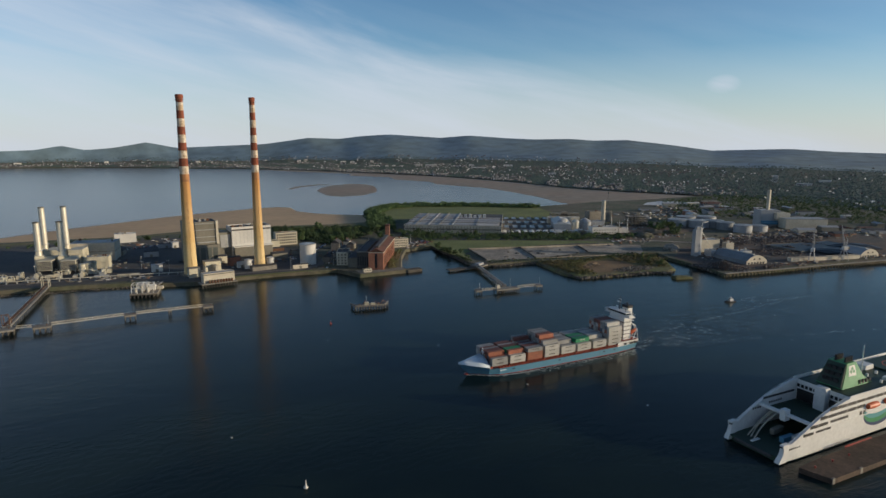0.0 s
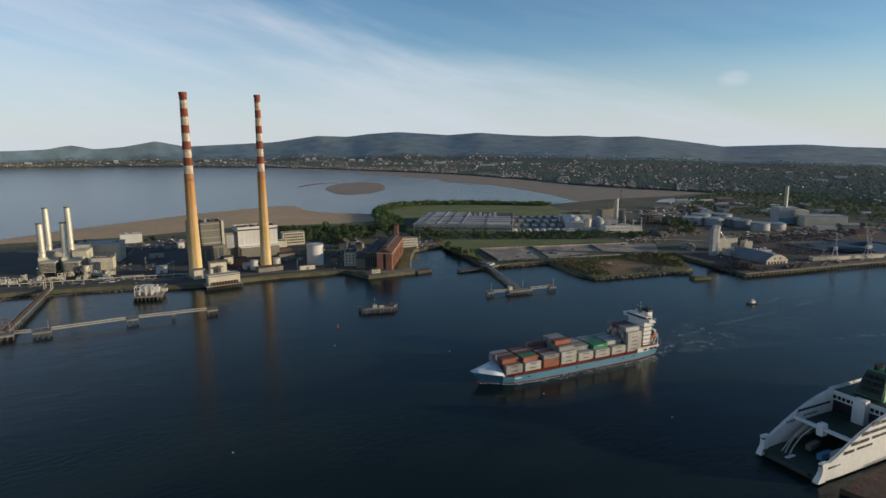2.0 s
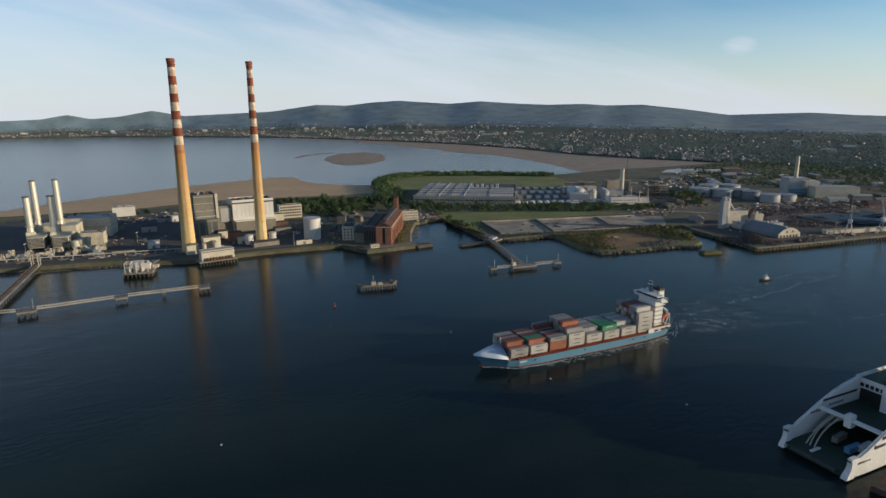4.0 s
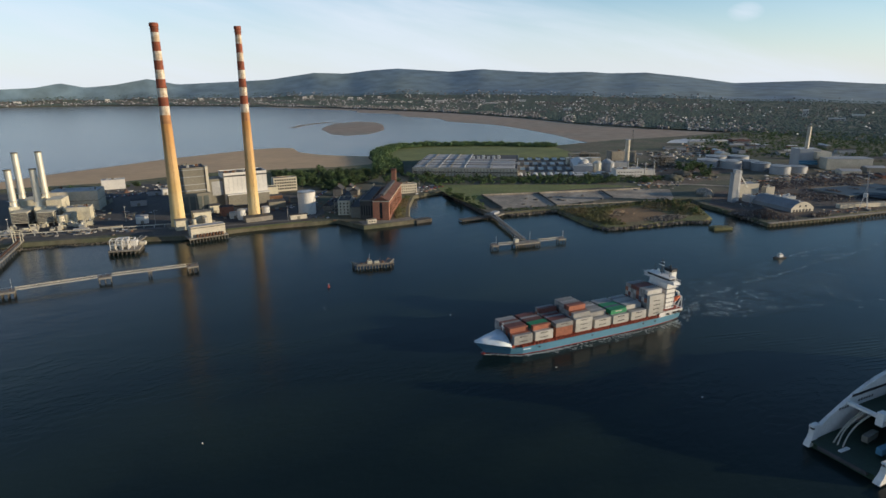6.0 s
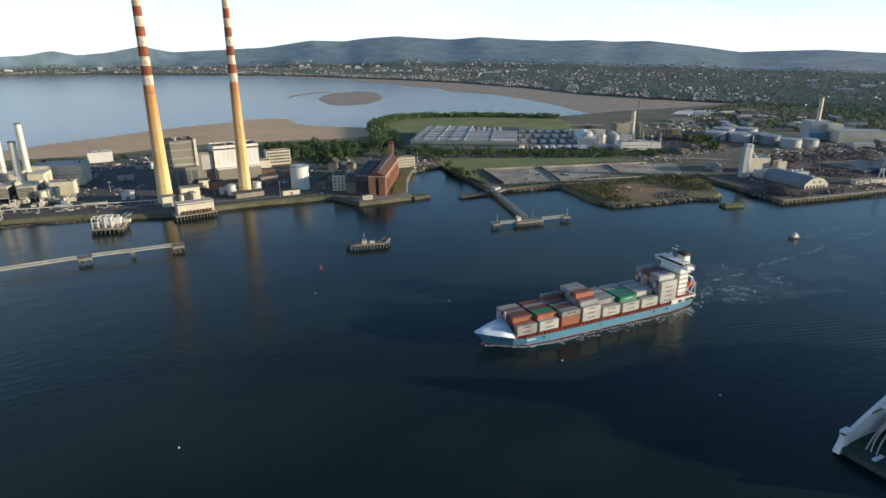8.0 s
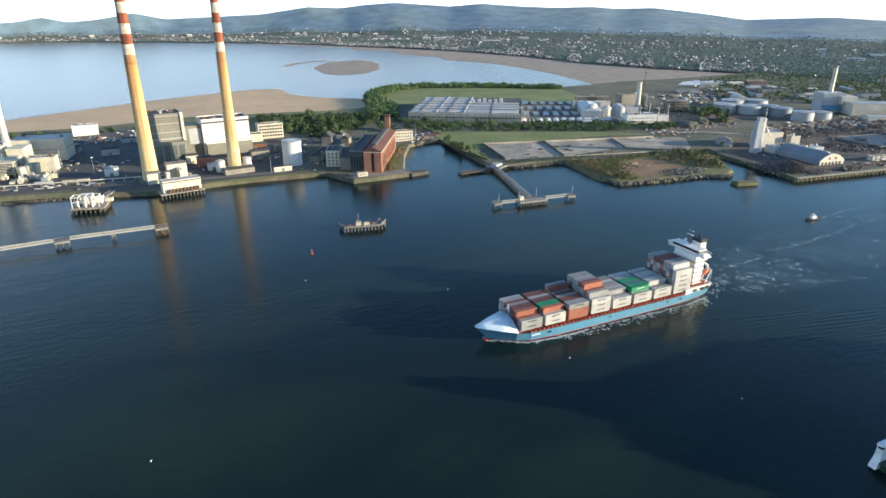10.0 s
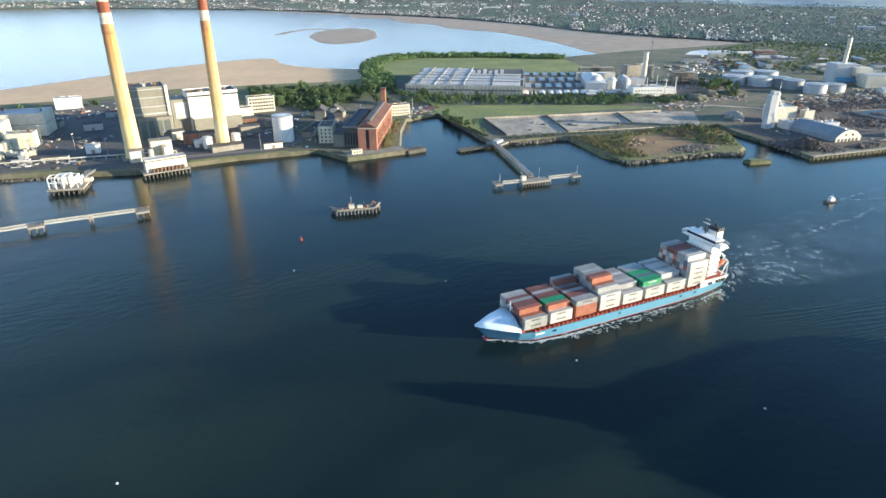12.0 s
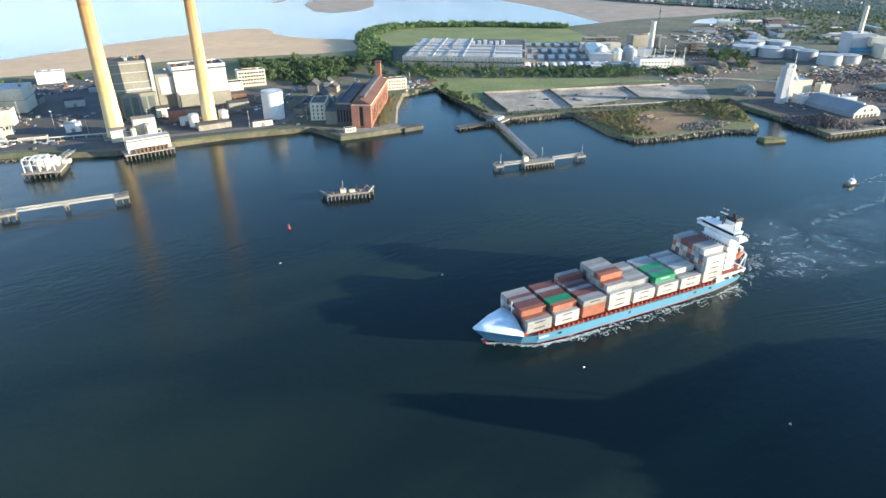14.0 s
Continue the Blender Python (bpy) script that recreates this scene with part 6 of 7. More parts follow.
def bulk_barn(x, y, rz, half, deep, shell):
    bn = thing("bulk_barn", x, y, 4, rz, "wide arched-roof barn with a pale gable", "barn", "quay barns")
    prof = [(-half, 0), (-half, 4.5), (-half * 0.62, 9.0), (-half * 0.2, 11.3), (half * 0.2, 11.3), (half * 0.62, 9.0), (half, 4.5), (half, 0)]
    for name, ya, yb, grow, material, label in (("shell", 0, deep, 1.0, shell, ""), ("gable", -0.3, -0.05, 1.01, OFFWHITE, "pale cream gable wall")):
        bm = bmesh.new()
        a_ = [bm.verts.new((px_ * grow, ya, pz_ * grow)) for px_, pz_ in prof]
        b_ = [bm.verts.new((px_ * grow, yb, pz_ * grow)) for px_, pz_ in prof]
        bm.faces.new(a_)
        bm.faces.new(list(reversed(b_)))
        for k in range(7):
            bm.faces.new((a_[k + 1], a_[k], b_[k], b_[k + 1]))
        bmesh.ops.recalc_face_normals(bm, faces=bm.faces)
        part(name, bm, material, bn, label)
    w_ = half / 3.4
    for q in range(6):
        part("gable_door", boxes((-half * 0.87 + q * w_ * 0.99, -half * 0.87 + q * w_ * 0.99 + w_ * 0.62, -0.5, -0.28, 0, 3.0)), DARKGREY, bn)
    for q in (-half * 0.33, half * 0.2):
        part("gable_vent", boxes((q, q + 2.2, -0.5, -0.28, 5.6, 7.8)), DARKGREY, bn)
    part("ridge_vent", boxes((-1, 1, 5, deep - 4, 11.2, 12.2)), STEEL, bn)
    rib_ = part("roof_seam", boxes((-half * 0.2, half * 0.2, -0.12, 0.12, 11.28, 11.42)), LIGHTGREY, bn)
    rib_.location.y = 4
    for k in range(1, int(deep / 5)):
        again("roof_seam", rib_, bn, 0, 4 + 5 * k, 0)


bulk_barn(609, -330, -16, 16.0, 60, SLATE)
bulk_barn(784, -388, -18, 15.0, 34, LIGHTGREY)


def quay_crane(x, y, rz):
    qc = thing("quay_crane", x, y, 4, rz, "pale grey quay crane with a lattice jib", "crane", "quay cranes")
    for a_, b_ in ((-4, -4), (4, -4), (4, 4), (-4, 4)):
        part("leg", beams(((a_, b_, 0), (a_ * 0.375, b_ * 0.375, 14)), w=0.7), LIGHTGREY, qc)
    for b_ in (-4, 4):
        part("brace", beams(((-3.2, b_ * 0.79, 5), (3.2, b_ * 0.79, 5)), w=0.6), LIGHTGREY, qc)
    part("cab", boxes((-2.5, 3.5, -2.2, 2.2, 14, 18.5), bevel=0.3), WHITE, qc)
    bm = bmesh.new()
    for s in (-0.7, 0.7):
        beam(bm, (-1, s, 18), (-7, s * 0.4, 46), 0.3)
        beam(bm, (1, s, 18), (-7, s * 0.4, 46.6), 0.3)
        beam(bm, (2, s, 18.5), (3, s, 27), 0.4)
        beam(bm, (3, s, 27), (-6.5, s * 0.4, 45), 0.16)
    for k in range(10):
        u_ = k / 10
        beam(bm, (-1 - 6 * u_, -0.7, 18 + 28 * u_), (1 - 8 * u_, 0.7, 18 + 28.6 * u_), 0.2)
    part("jib", bm, LIGHTGREY, qc)
    part("counterweight", boxes((3.6, 6, -1.6, 1.6, 15, 17.5), bevel=0.2), CONCRETE, qc)


quay_crane(682, -362, 20)
quay_crane(732, -378, -30)
qw = thing("quay_wall", 523, -341, 0, -15, "concrete quay wall with dark fender piles", "quay")
part("cope", boxes((0, 330, -1.2, 3, 3.4, 4.3), bevel=0.1), CONCRETE, qw)
first = part("fender", boxes((0, 0.8, -1.9, -1.2, -2, 3.6), bevel=0.1), TIMBER, qw)
for i in range(1, 60):
    again("fender", first, qw, 5.4 * i)
block("quay_store", 712, -366, -21, 108, 7, 4.5, OFFWHITE, CONCRETE, "long low cream wall of quay stores", seed=81, parapet=0.4)
block("coal_bunker", 800, -336, -15, 120, 60, 2.2, GREYCLAD, BLACK, "low-walled bunker filled with black coal", seed=82, parapet=0.5)

# ---- jetties, dolphins, gantry, buoys, small craft ----


def trestle(name, a, b, width, z, label, category="jetty", step=6.0, rail=True, piles=True, deck_mat=None, thick=0.7):
    """A narrow deck from a to b on pairs of piles, with handrails."""
    le = math.hypot(b[0] - a[0], b[1] - a[1])
    t_ = thing(name, a[0], a[1], 0, math.degrees(math.atan2(b[1] - a[1], b[0] - a[0])), label, category)
    part("deck", boxes((0, le, -width / 2, width / 2, z - thick, z), bevel=0.06), deck_mat or CONCRETE, t_)
    if piles:
        first = part("support_post", cyls((0, -width / 2 + 0.4, -6, z - thick, 0.35), seg=8), DARKCON, t_)
        first.location.x = 1.0
        n = max(2, int(le / step))
        for k in range(n):
            if k:
                again("support_post", first, t_, 1 + (le - 2) * k / (n - 1))
            again("support_post", first, t_, 1 + (le - 2) * k / (n - 1), width - 0.8)
    if rail:
        for s in (-1, 1):
            y_ = s * (width / 2 - 0.1)
            bm = beams(((0, y_, z + 1.1), (le, y_, z + 1.1)), ((0, y_, z + 0.55), (le, y_, z + 0.55)), w=0.12)
            for k in range(int(le / 2.5) + 1):
                beam(bm, (k * 2.5, y_, z), (k * 2.5, y_, z + 1.1), 0.1)
            part("handrail", bm, STEEL, t_)
    return t_


def truss_bridge(a, b, z):
    le = math.hypot(b[0] - a[0], b[1] - a[1])
    t_ = thing("access_walkway", a[0], a[1], 0, math.degrees(math.atan2(b[1] - a[1], b[0] - a[0])), "pale steel truss walkway between mooring platforms", "walkway", "mooring walkways")
    part("deck", boxes((0, le, -0.9, 0.9, z - 0.3, z)), STEEL, t_)
    for s in (-1, 1):
        bm = beams(((0, s * 0.9, z + 1.9), (le, s * 0.9, z + 1.9)), ((0, s * 0.9, z), (le, s * 0.9, z)), w=0.22)
        n = int(le / 2.4)
        for k in range(n):
            beam(bm, (le * k / n, s * 0.9, z), (le * (k + 0.5) / n, s * 0.9, z + 1.9), 0.14)
            beam(bm, (le * (k + 0.5) / n, s * 0.9, z + 1.9), (le * (k + 1) / n, s * 0.9, z), 0.14)
        part("truss", bm, OFFWHITE, t_)
    return t_


def platform(x, y, w, d, z, rz, label="concrete mooring platform on dark piles", mast=False):
    p = thing("mooring_platform", x, y, 0, rz, label, "platform", "mooring platforms")
    part("deck", boxes((-w / 2, w / 2, -d / 2, d / 2, z - 1.4, z), bevel=0.12), CONCRETE, p)
    first = None
    nx, ny = max(2, int(w / 3)), max(2, int(d / 3))
    for i in range(nx):
        for j in range(ny):
            px_, py_ = -w / 2 + 0.6 + (w - 1.2) * i / (nx - 1), -d / 2 + 0.6 + (d - 1.2) * j / (ny - 1)
            if first is None:
                first = part("support_post", cyls((0, 0, -6, z - 1.4, 0.42), seg=8), DARKCON, p)
                first.location = (px_, py_, 0)
            else:
                again("support_post", first, p, px_, py_)
    first = part("bollard", cyls((0, 0, z, z + 0.9, 0.35), (0, 0, z + 0.9, z + 1.1, 0.55), seg=10), RUST, p)
    first.location = (-w / 4, 0, 0)
    again("bollard", first, p, w / 4, 0, 0)
    bm = beams(*[((-w / 2 + 0.1 + q * w / 5 * 0.98, d / 2 - 0.15, z), (-w / 2 + 0.1 + q * w / 5 * 0.98, d / 2 - 0.15, z + 1.1)) for q in range(6)], ((-w / 2, d / 2 - 0.15, z + 1.1), (w / 2, d / 2 - 0.15, z + 1.1)), w=0.12)
    part("handrail", bm, STEEL, p)
    if mast:
        part("light_mast", cyls((w / 3, d / 4, z, z + 8, 0.18, 0.1), seg=8), STEEL, p)
    return p


NODES = [(-174, -142), (-147, -148), (-82, -150), (-18, -158)]
platform(*NODES[0], 17, 11, 4.6, -4, mast=True)
platform(*NODES[1], 13, 9, 4.6, -4, mast=True)
platform(*NODES[2], 9.5, 7, 4.6, -4)
platform(*NODES[3], 9, 7, 4.6, -4)
truss_bridge((-165, -144), (-154, -147), 4.6)
truss_bridge((-140.5, -148.5), (-87, -150), 4.6)
truss_bridge((-77, -150.6), (-22.5, -157.5), 4.6)
platform(-50, -154, 3, 3, 4.3, -6, "small concrete walkway support on piles")
jt = trestle("oil_jetty", (-172, -138), (-140, 20), 6.0, 5.0, "long concrete oil jetty with pipes on piles", step=7)
part("pipe", beams(((0, 1.2, 5.9), (160, 1.2, 5.9)), ((0, 2.0, 5.9), (160, 2.0, 5.9)), ((0, 0.4, 5.9), (160, 0.4, 5.9)), w=0.5), RUST, jt)
first = part("pipe_bracket", boxes((-0.2, 0.2, 0, 2.6, 5, 5.8)), STEEL, jt)
for i in range(1, 22):
    again("pipe_bracket", first, jt, 7.5 * i)
part("loading_frame", beams(((2, -2.6, 5), (2, -2.6, 15)), ((2, 2.6, 5), (2, 2.6, 15)), ((2, -2.6, 15), (2, 2.6, 15)), ((8, -2.6, 5), (8, -2.6, 12)), ((8, 2.6, 5), (8, 2.6, 12)), ((2, 0, 15), (8, 0, 12)), w=0.5), RUST, jt)
part("portal", beams(((150, -3, 5), (150, -3, 16)), ((150, 3, 5), (150, 3, 16)), ((150, -3, 16), (150, 3, 16)), ((158, -3, 5), (158, -3, 16)), ((158, 3, 5), (158, 3, 16)), ((158, -3, 16), (158, 3, 16)), ((150, 3, 16), (158, 3, 16)), w=0.6), CREAM, jt)

# coal-unloading gantry on its own platform
gp = platform(-57, -62, 26, 24, 4.6, -18, "pale concrete platform of the intake gantry")
gy = thing("intake_gantry", -57, -62, 4.6, -18, "white steel frame gantry over the water intake", "gantry")
for k in range(5):
    xk = -11 + k * 5
    part("portal_frame", beams(((xk, -10, 0), (xk, -10, 9)), ((xk, -1, 0), (xk, -1, 9)), ((xk, -10, 9), (xk, -1, 9)), w=0.6), WHITE, gy)
part("top_rail", beams(((-11, -10, 9), (9, -10, 9)), ((-11, -1, 9), (9, -1, 9)), ((-11, -10, 5), (9, -10, 5)), w=0.5), WHITE, gy)
part("screen_house", boxes((-8, 2, 1, 8, 0, 8), (3, 9, 2, 9, 0, 5), bevel=0.3), WHITE, gy)
part("drum", cyls((-9, -5, 0, 5, 1.6), (-3, -5, 0, 6, 1.8), (3, -5, 0, 5, 1.5), seg=14), OFFWHITE, gy)
part("winch", boxes((10, 16, 4, 9, 0, 3), bevel=0.4), OFFWHITE, gy)
trestle("intake_walkway", (-50, -50), (-36, -24), 5, 4.4, "short concrete walkway to the intake gantry")

# mooring dolphin in mid-river: a boat-shaped timber deck
dp = thing("river_dolphin", 112, -233, 0, -20, "weathered timber mooring dolphin on many piles", "dolphin")
part("deck", boxes((-14, 14, -4.5, 3.5, 2.6, 3.4), (-17, -13, -1.5, 5.5, 2.6, 3.4), (13, 17.5, -1.5, 6, 2.6, 3.4), bevel=0.1), CONCRETE, dp)
first = part("support_post", cyls((0, 0, -6, 3.6, 0.45), seg=8), TIMBER, dp)
first.location = (-14, -4.6, 0)
for k in range(1, 12):
    again("support_post", first, dp, -14 + k * 2.55, -4.6)
for q in ((-17, 0), (-17, 3), (-16, 5), (17, 0), (17.4, 3), (16, 6), (-8, 3.4), (0, 3.4), (8, 3.4)):
    again("support_post", first, dp, q[0], q[1])
part("fender_wing", beams(((-13, -4.6, 3.8), (-18, 6, 3.8)), ((13, -4.6, 3.8), (18.4, 6.5, 3.8)), ((-13, -4.6, 3.8), (13, -4.6, 3.8)), w=0.9), CONCRETE, dp, "pale worn timber fender beams")
part("hut", boxes((-5, -1, -2, 2, 3.4, 6), (1, 5, -1.5, 1.5, 3.4, 5), bevel=0.1), CREAM, dp)
part("frame", beams(((-7, -2, 3.4), (-4, 0, 8)), ((-1, -2, 3.4), (-4, 0, 8)), ((6, 2, 3.4), (6, 2, 7)), ((10, 0, 3.4), (13, 3, 6.5)), ((13, 3, 6.5), (16, 5, 3.4)), w=0.4), RUST, dp)
part("winch", cyls((8, 0, 3.4, 5, 1.0), (-10, -1, 3.4, 4.6, 0.8), seg=12), RUST, dp)
part("light_mast", cyls((-3, 1, 6, 12, 0.15), seg=8), STEEL, dp)

# T-shaped tanker berth
tj = trestle("berth_approach", (309, -140), (266, -246), 5, 4.0, "long concrete jetty approach on piles", step=7)
part("pipe", beams(((0, 1.3, 4.8), (112, 1.3, 4.8)), ((0, 2.0, 4.8), (112, 2.0, 4.8)), w=0.4), STEEL, tj)
th_ = thing("tanker_jetty", 262, -254, 0, -13, "concrete tanker berth head on piles with a small hut", "jetty")
part("deck", boxes((-13, 13, -5, 5, 2.6, 4.0), bevel=0.1), CONCRETE, th_)
first = part("support_post", cyls((0, 0, -6, 2.7, 0.5), seg=8), TIMBER, th_)
first.location = (-12.5, -5, 0)
for k in range(1, 11):
    again("support_post", first, th_, -12.5 + 2.5 * k, -5)
for k in range(6):
    again("support_post", first, th_, -12 + 4.8 * k, 4.4)
part("hut", boxes((-11, -7, 0, 4, 4, 7.5), bevel=0.1), OFFWHITE, th_)
part("light_mast", cyls((6, 3, 4, 13, 0.16), (-10, 3, 7.5, 13, 0.16), seg=8), STEEL, th_)
platform(231, -246, 7, 6, 4, -13, mast=True)
platform(299, -263, 8, 6, 4, -13, mast=True)
truss_bridge((249, -251), (235, -247), 3.4)
truss_bridge((275, -257), (295, -262), 3.4)
lp = platform(312, -141, 18, 16, 4.6, 22, "concrete landing at the root of the jetty")
part("shed", boxes((-6, 6, -3, 3, 4.6, 7), bevel=0.1), LIGHTGREY, lp)
pl = thing("timber_pier", 268, -136, 0, -6, "low dark timber pier beside the dock", "pier")
part("deck", boxes((0, 44, -5, 5, 1.4, 2.4), bevel=0.1), DARKCON, pl)
first = part("support_post", cyls((0, 0, -6, 3.0, 0.4), seg=8), TIMBER, pl)
first.location = (0.5, -5, 0)
for k in range(1, 13):
    again("support_post", first, pl, 0.5 + 3.5 * k, -5)
isl = thing("ruined_dolphin", 473, -318, 0, -22, "ruined green-stained concrete dolphin", "dolphin")
part("block", boxes((-11, 11, -5, 5, -4, 2.6), (-9, 2, -3.5, 4, 2.6, 3.4), bevel=0.4), mat("green_slime_concrete", (0.14, 0.14, 0.06), 0.9, var=0.4, s1=0.2, s2=0.8), isl)


def buoy(x, y, material, label, s=1.0):
    b = thing("channel_buoy", x, y, 0, 0, label, "buoy", "channel buoys")
    part("float", lathe(bmesh.new(), [(-0.6, 0.8 * s), (0.4 * s, 1.1 * s), (0.8 * s, 0.9 * s)], 14), material, b)
    part("cage", cyls((0, 0, 0.8 * s, 3.2 * s, 0.6 * s, 0.18 * s), seg=8), material, b)
    part("lantern", cyls((0, 0, 3.2 * s, 3.8 * s, 0.2 * s), seg=8), WHITE, b)


buoy(60, -261, BOOTRED, "red channel buoy afloat", 0.85)
buoy(-52, -491, WHITE, "small white channel buoy afloat", 1.0)
rnd = random.Random(3)
for gx, gy_ in ((40, -301), (106, -360), (112, -456), (-67, -424), (150, -520)):
    fl = thing("float_marker", gx, gy_, 0, 0, "tiny white mooring float on the water", "float", "floats")
    part("ball", lathe(bmesh.new(), [(-0.3, 0.2), (0, 0.45), (0.3, 0.35), (0.45, 0.1)], 10), WHITE, fl)

tug = thing("pilot_boat", 425, -411, 0, 165, "small white harbour boat under way", "boat")
part("hull", loft(bmesh.new(), [(0, [(2.4, -0.5, 0), (2.8, 1.4, 0)]), (9, [(2.5, -0.5, 0), (2.9, 1.5, 0)]), (14, [(1.2, -0.3, 0), (1.9, 1.9, 0)]), (17, [(0.05, 0, 0), (0.15, 2.3, 0.6)])]), DARKGREY, tug)
tug.scale = (0.75, 0.75, 0.75)
part("cabin", boxes((4, 10, -1.9, 1.9, 1.4, 4.0), (6, 9.5, -1.5, 1.5, 4.0, 5.8), bevel=0.15), SHIPWHITE, tug)
part("cabin_window", boxes((9.45, 9.55, -1.3, 1.3, 4.5, 5.3), (6.3, 9.2, -1.56, -1.45, 4.5, 5.3), (6.3, 9.2, 1.45, 1.56, 4.5, 5.3)), GLASS, tug)
part("mast", cyls((7, 0, 5.8, 9, 0.12), seg=8), STEEL, tug)
bm = bmesh.new()
for i in range(120):
    x = -rnd.uniform(0, 60)
    foam_patch(bm, x, rnd.choice((-1, 1)) * (0.8 - x * 0.22) * rnd.uniform(0.7, 1.05), rnd.uniform(0.1, 0.45), rnd, 0.04)
w2 = part("boat_wake", bm, FOAM)
w2.matrix_world = pose(430, -411, 0, 0, 0, 165)
tagged(w2, "thin white foam behind the harbour boat", "foam", kind="stuff")

# ---- trees ----


def tree_master(seed, h, wide):
    rnd = random.Random(seed)
    t_ = thing("broadleaf_tree", 0, 0, 0, 0, "rounded leafy green tree", "tree", "trees on the port land")
    bm = bmesh.new()
    cyl(bm, 0, 0, -0.3, h * 0.55, 0.28, 0.12, seg=7)
    for k in range(5):
        an = rnd.uniform(0, math.tau)
        beam(bm, (0, 0, h * 0.3 + k * 0.3), (wide * 0.6 * math.cos(an), wide * 0.6 * math.sin(an), h * rnd.uniform(0.5, 0.75)), 0.14)
    part("trunk", bm, BARK, t_)
    verts, faces = [], []
    lumps = [(rnd.gauss(0, wide * 0.42), rnd.gauss(0, wide * 0.42), h * rnd.uniform(0.30, 0.88), rnd.uniform(0.22, 0.42) * wide) for _ in range(15)]
    for lx, ly, lz, lr in lumps:
        for k in range(60):
            d = Vector((rnd.gauss(0, 1), rnd.gauss(0, 1), rnd.gauss(0, 0.8))).normalized()
            c = Vector((lx, ly, lz)) + d * lr * rnd.uniform(0.65, 1.08)
            s = rnd.uniform(0.20, 0.46)
            u = d.orthogonal().normalized()
            u = Matrix.Rotation(rnd.uniform(0, 6.28), 3, d) @ u
            w = d.cross(u)
            tilt = d * rnd.uniform(-0.4, 0.4) * s
            b0 = len(verts)
            verts += [tuple(c + u * s + tilt), tuple(c + w * s * 0.8), tuple(c - u * s - tilt), tuple(c - w * s * 0.8)]
            faces.append((b0, b0 + 1, b0 + 2, b0 + 3))
    me = bpy.data.meshes.new("crown")
    me.from_pydata(verts, [], faces)
    me.materials.append(LEAF)
    cr = new("crown", me)
    cr.parent = t_
    return t_


MASTERS = [tree_master(k, h, w) for k, (h, w) in enumerate(((9, 4.0), (7, 3.6), (11, 4.6), (6, 4.2), (8.5, 3.4)))]
rnd = random.Random(77)


def inside(x, y, poly):
    ok = False
    for (ax, ay), (bx, by) in zip(poly, poly[1:] + poly[:1]):
        if (ay > y) != (by > y) and x < (bx - ax) * (y - ay) / (by - ay) + ax:
            ok = not ok
    return ok


used = set()


def plant(x, y, s, z=4.0):
    k = rnd.randrange(5)
    m = pose(x, y, z, 0, 0, rnd.uniform(0, 360))
    if k not in used:
        used.add(k)
        MASTERS[k].matrix_world = m
        MASTERS[k].scale = (s, s, s * rnd.uniform(0.8, 1.1))
        return
    t_ = copy_thing(MASTERS[k], m)
    t_.scale = (s, s, s * rnd.uniform(0.8, 1.15))


def grove(poly, n, s0, s1):
    xs_, ys_ = [p[0] for p in poly], [p[1] for p in poly]
    made, tries = 0, 0
    while made < n and tries < n * 40:
        tries += 1
        x, y = rnd.uniform(min(xs_), max(xs_)), rnd.uniform(min(ys_), max(ys_))
        if inside(x, y, poly) and noise.noise((x * 0.03, y * 0.03, 3)) > -0.25:
            plant(x, y, rnd.uniform(s0, s1))
            made += 1


grove([(350, 40), (372, 150), (380, 156), (500, 52), (600, -12), (690, -80), (640, -105), (560, -66), (430, 20), (372, 62)], 120, 0.55, 0.95)   # belt before the hall
grove([(170, 170), (240, 120), (290, 130), (330, 230), (230, 260), (180, 240)], 60, 0.9, 1.6)                                                # by the old station
grove([(310, 60), (350, 60), (375, 160), (360, 240), (330, 240), (300, 130)], 34, 1.0, 1.6)
grove([(322, -100), (330, -20), (340, 10), (352, 20), (336, -60), (326, -120)], 26, 0.5, 0.9)                                               # dock edge
grove([(700, -120), (760, -130), (840, -60), (820, 0), (740, -60)], 30, 1.0, 1.6)
grove([(505, -284), (530, -255), (552, -228), (540, -200), (500, -200), (490, -230)], 22, 0.35, 0.7)
grove([(-300, 305), (-60, 302), (60, 285), (60, 300), (-60, 318), (-300, 330)], 24, 0.6, 1.1)


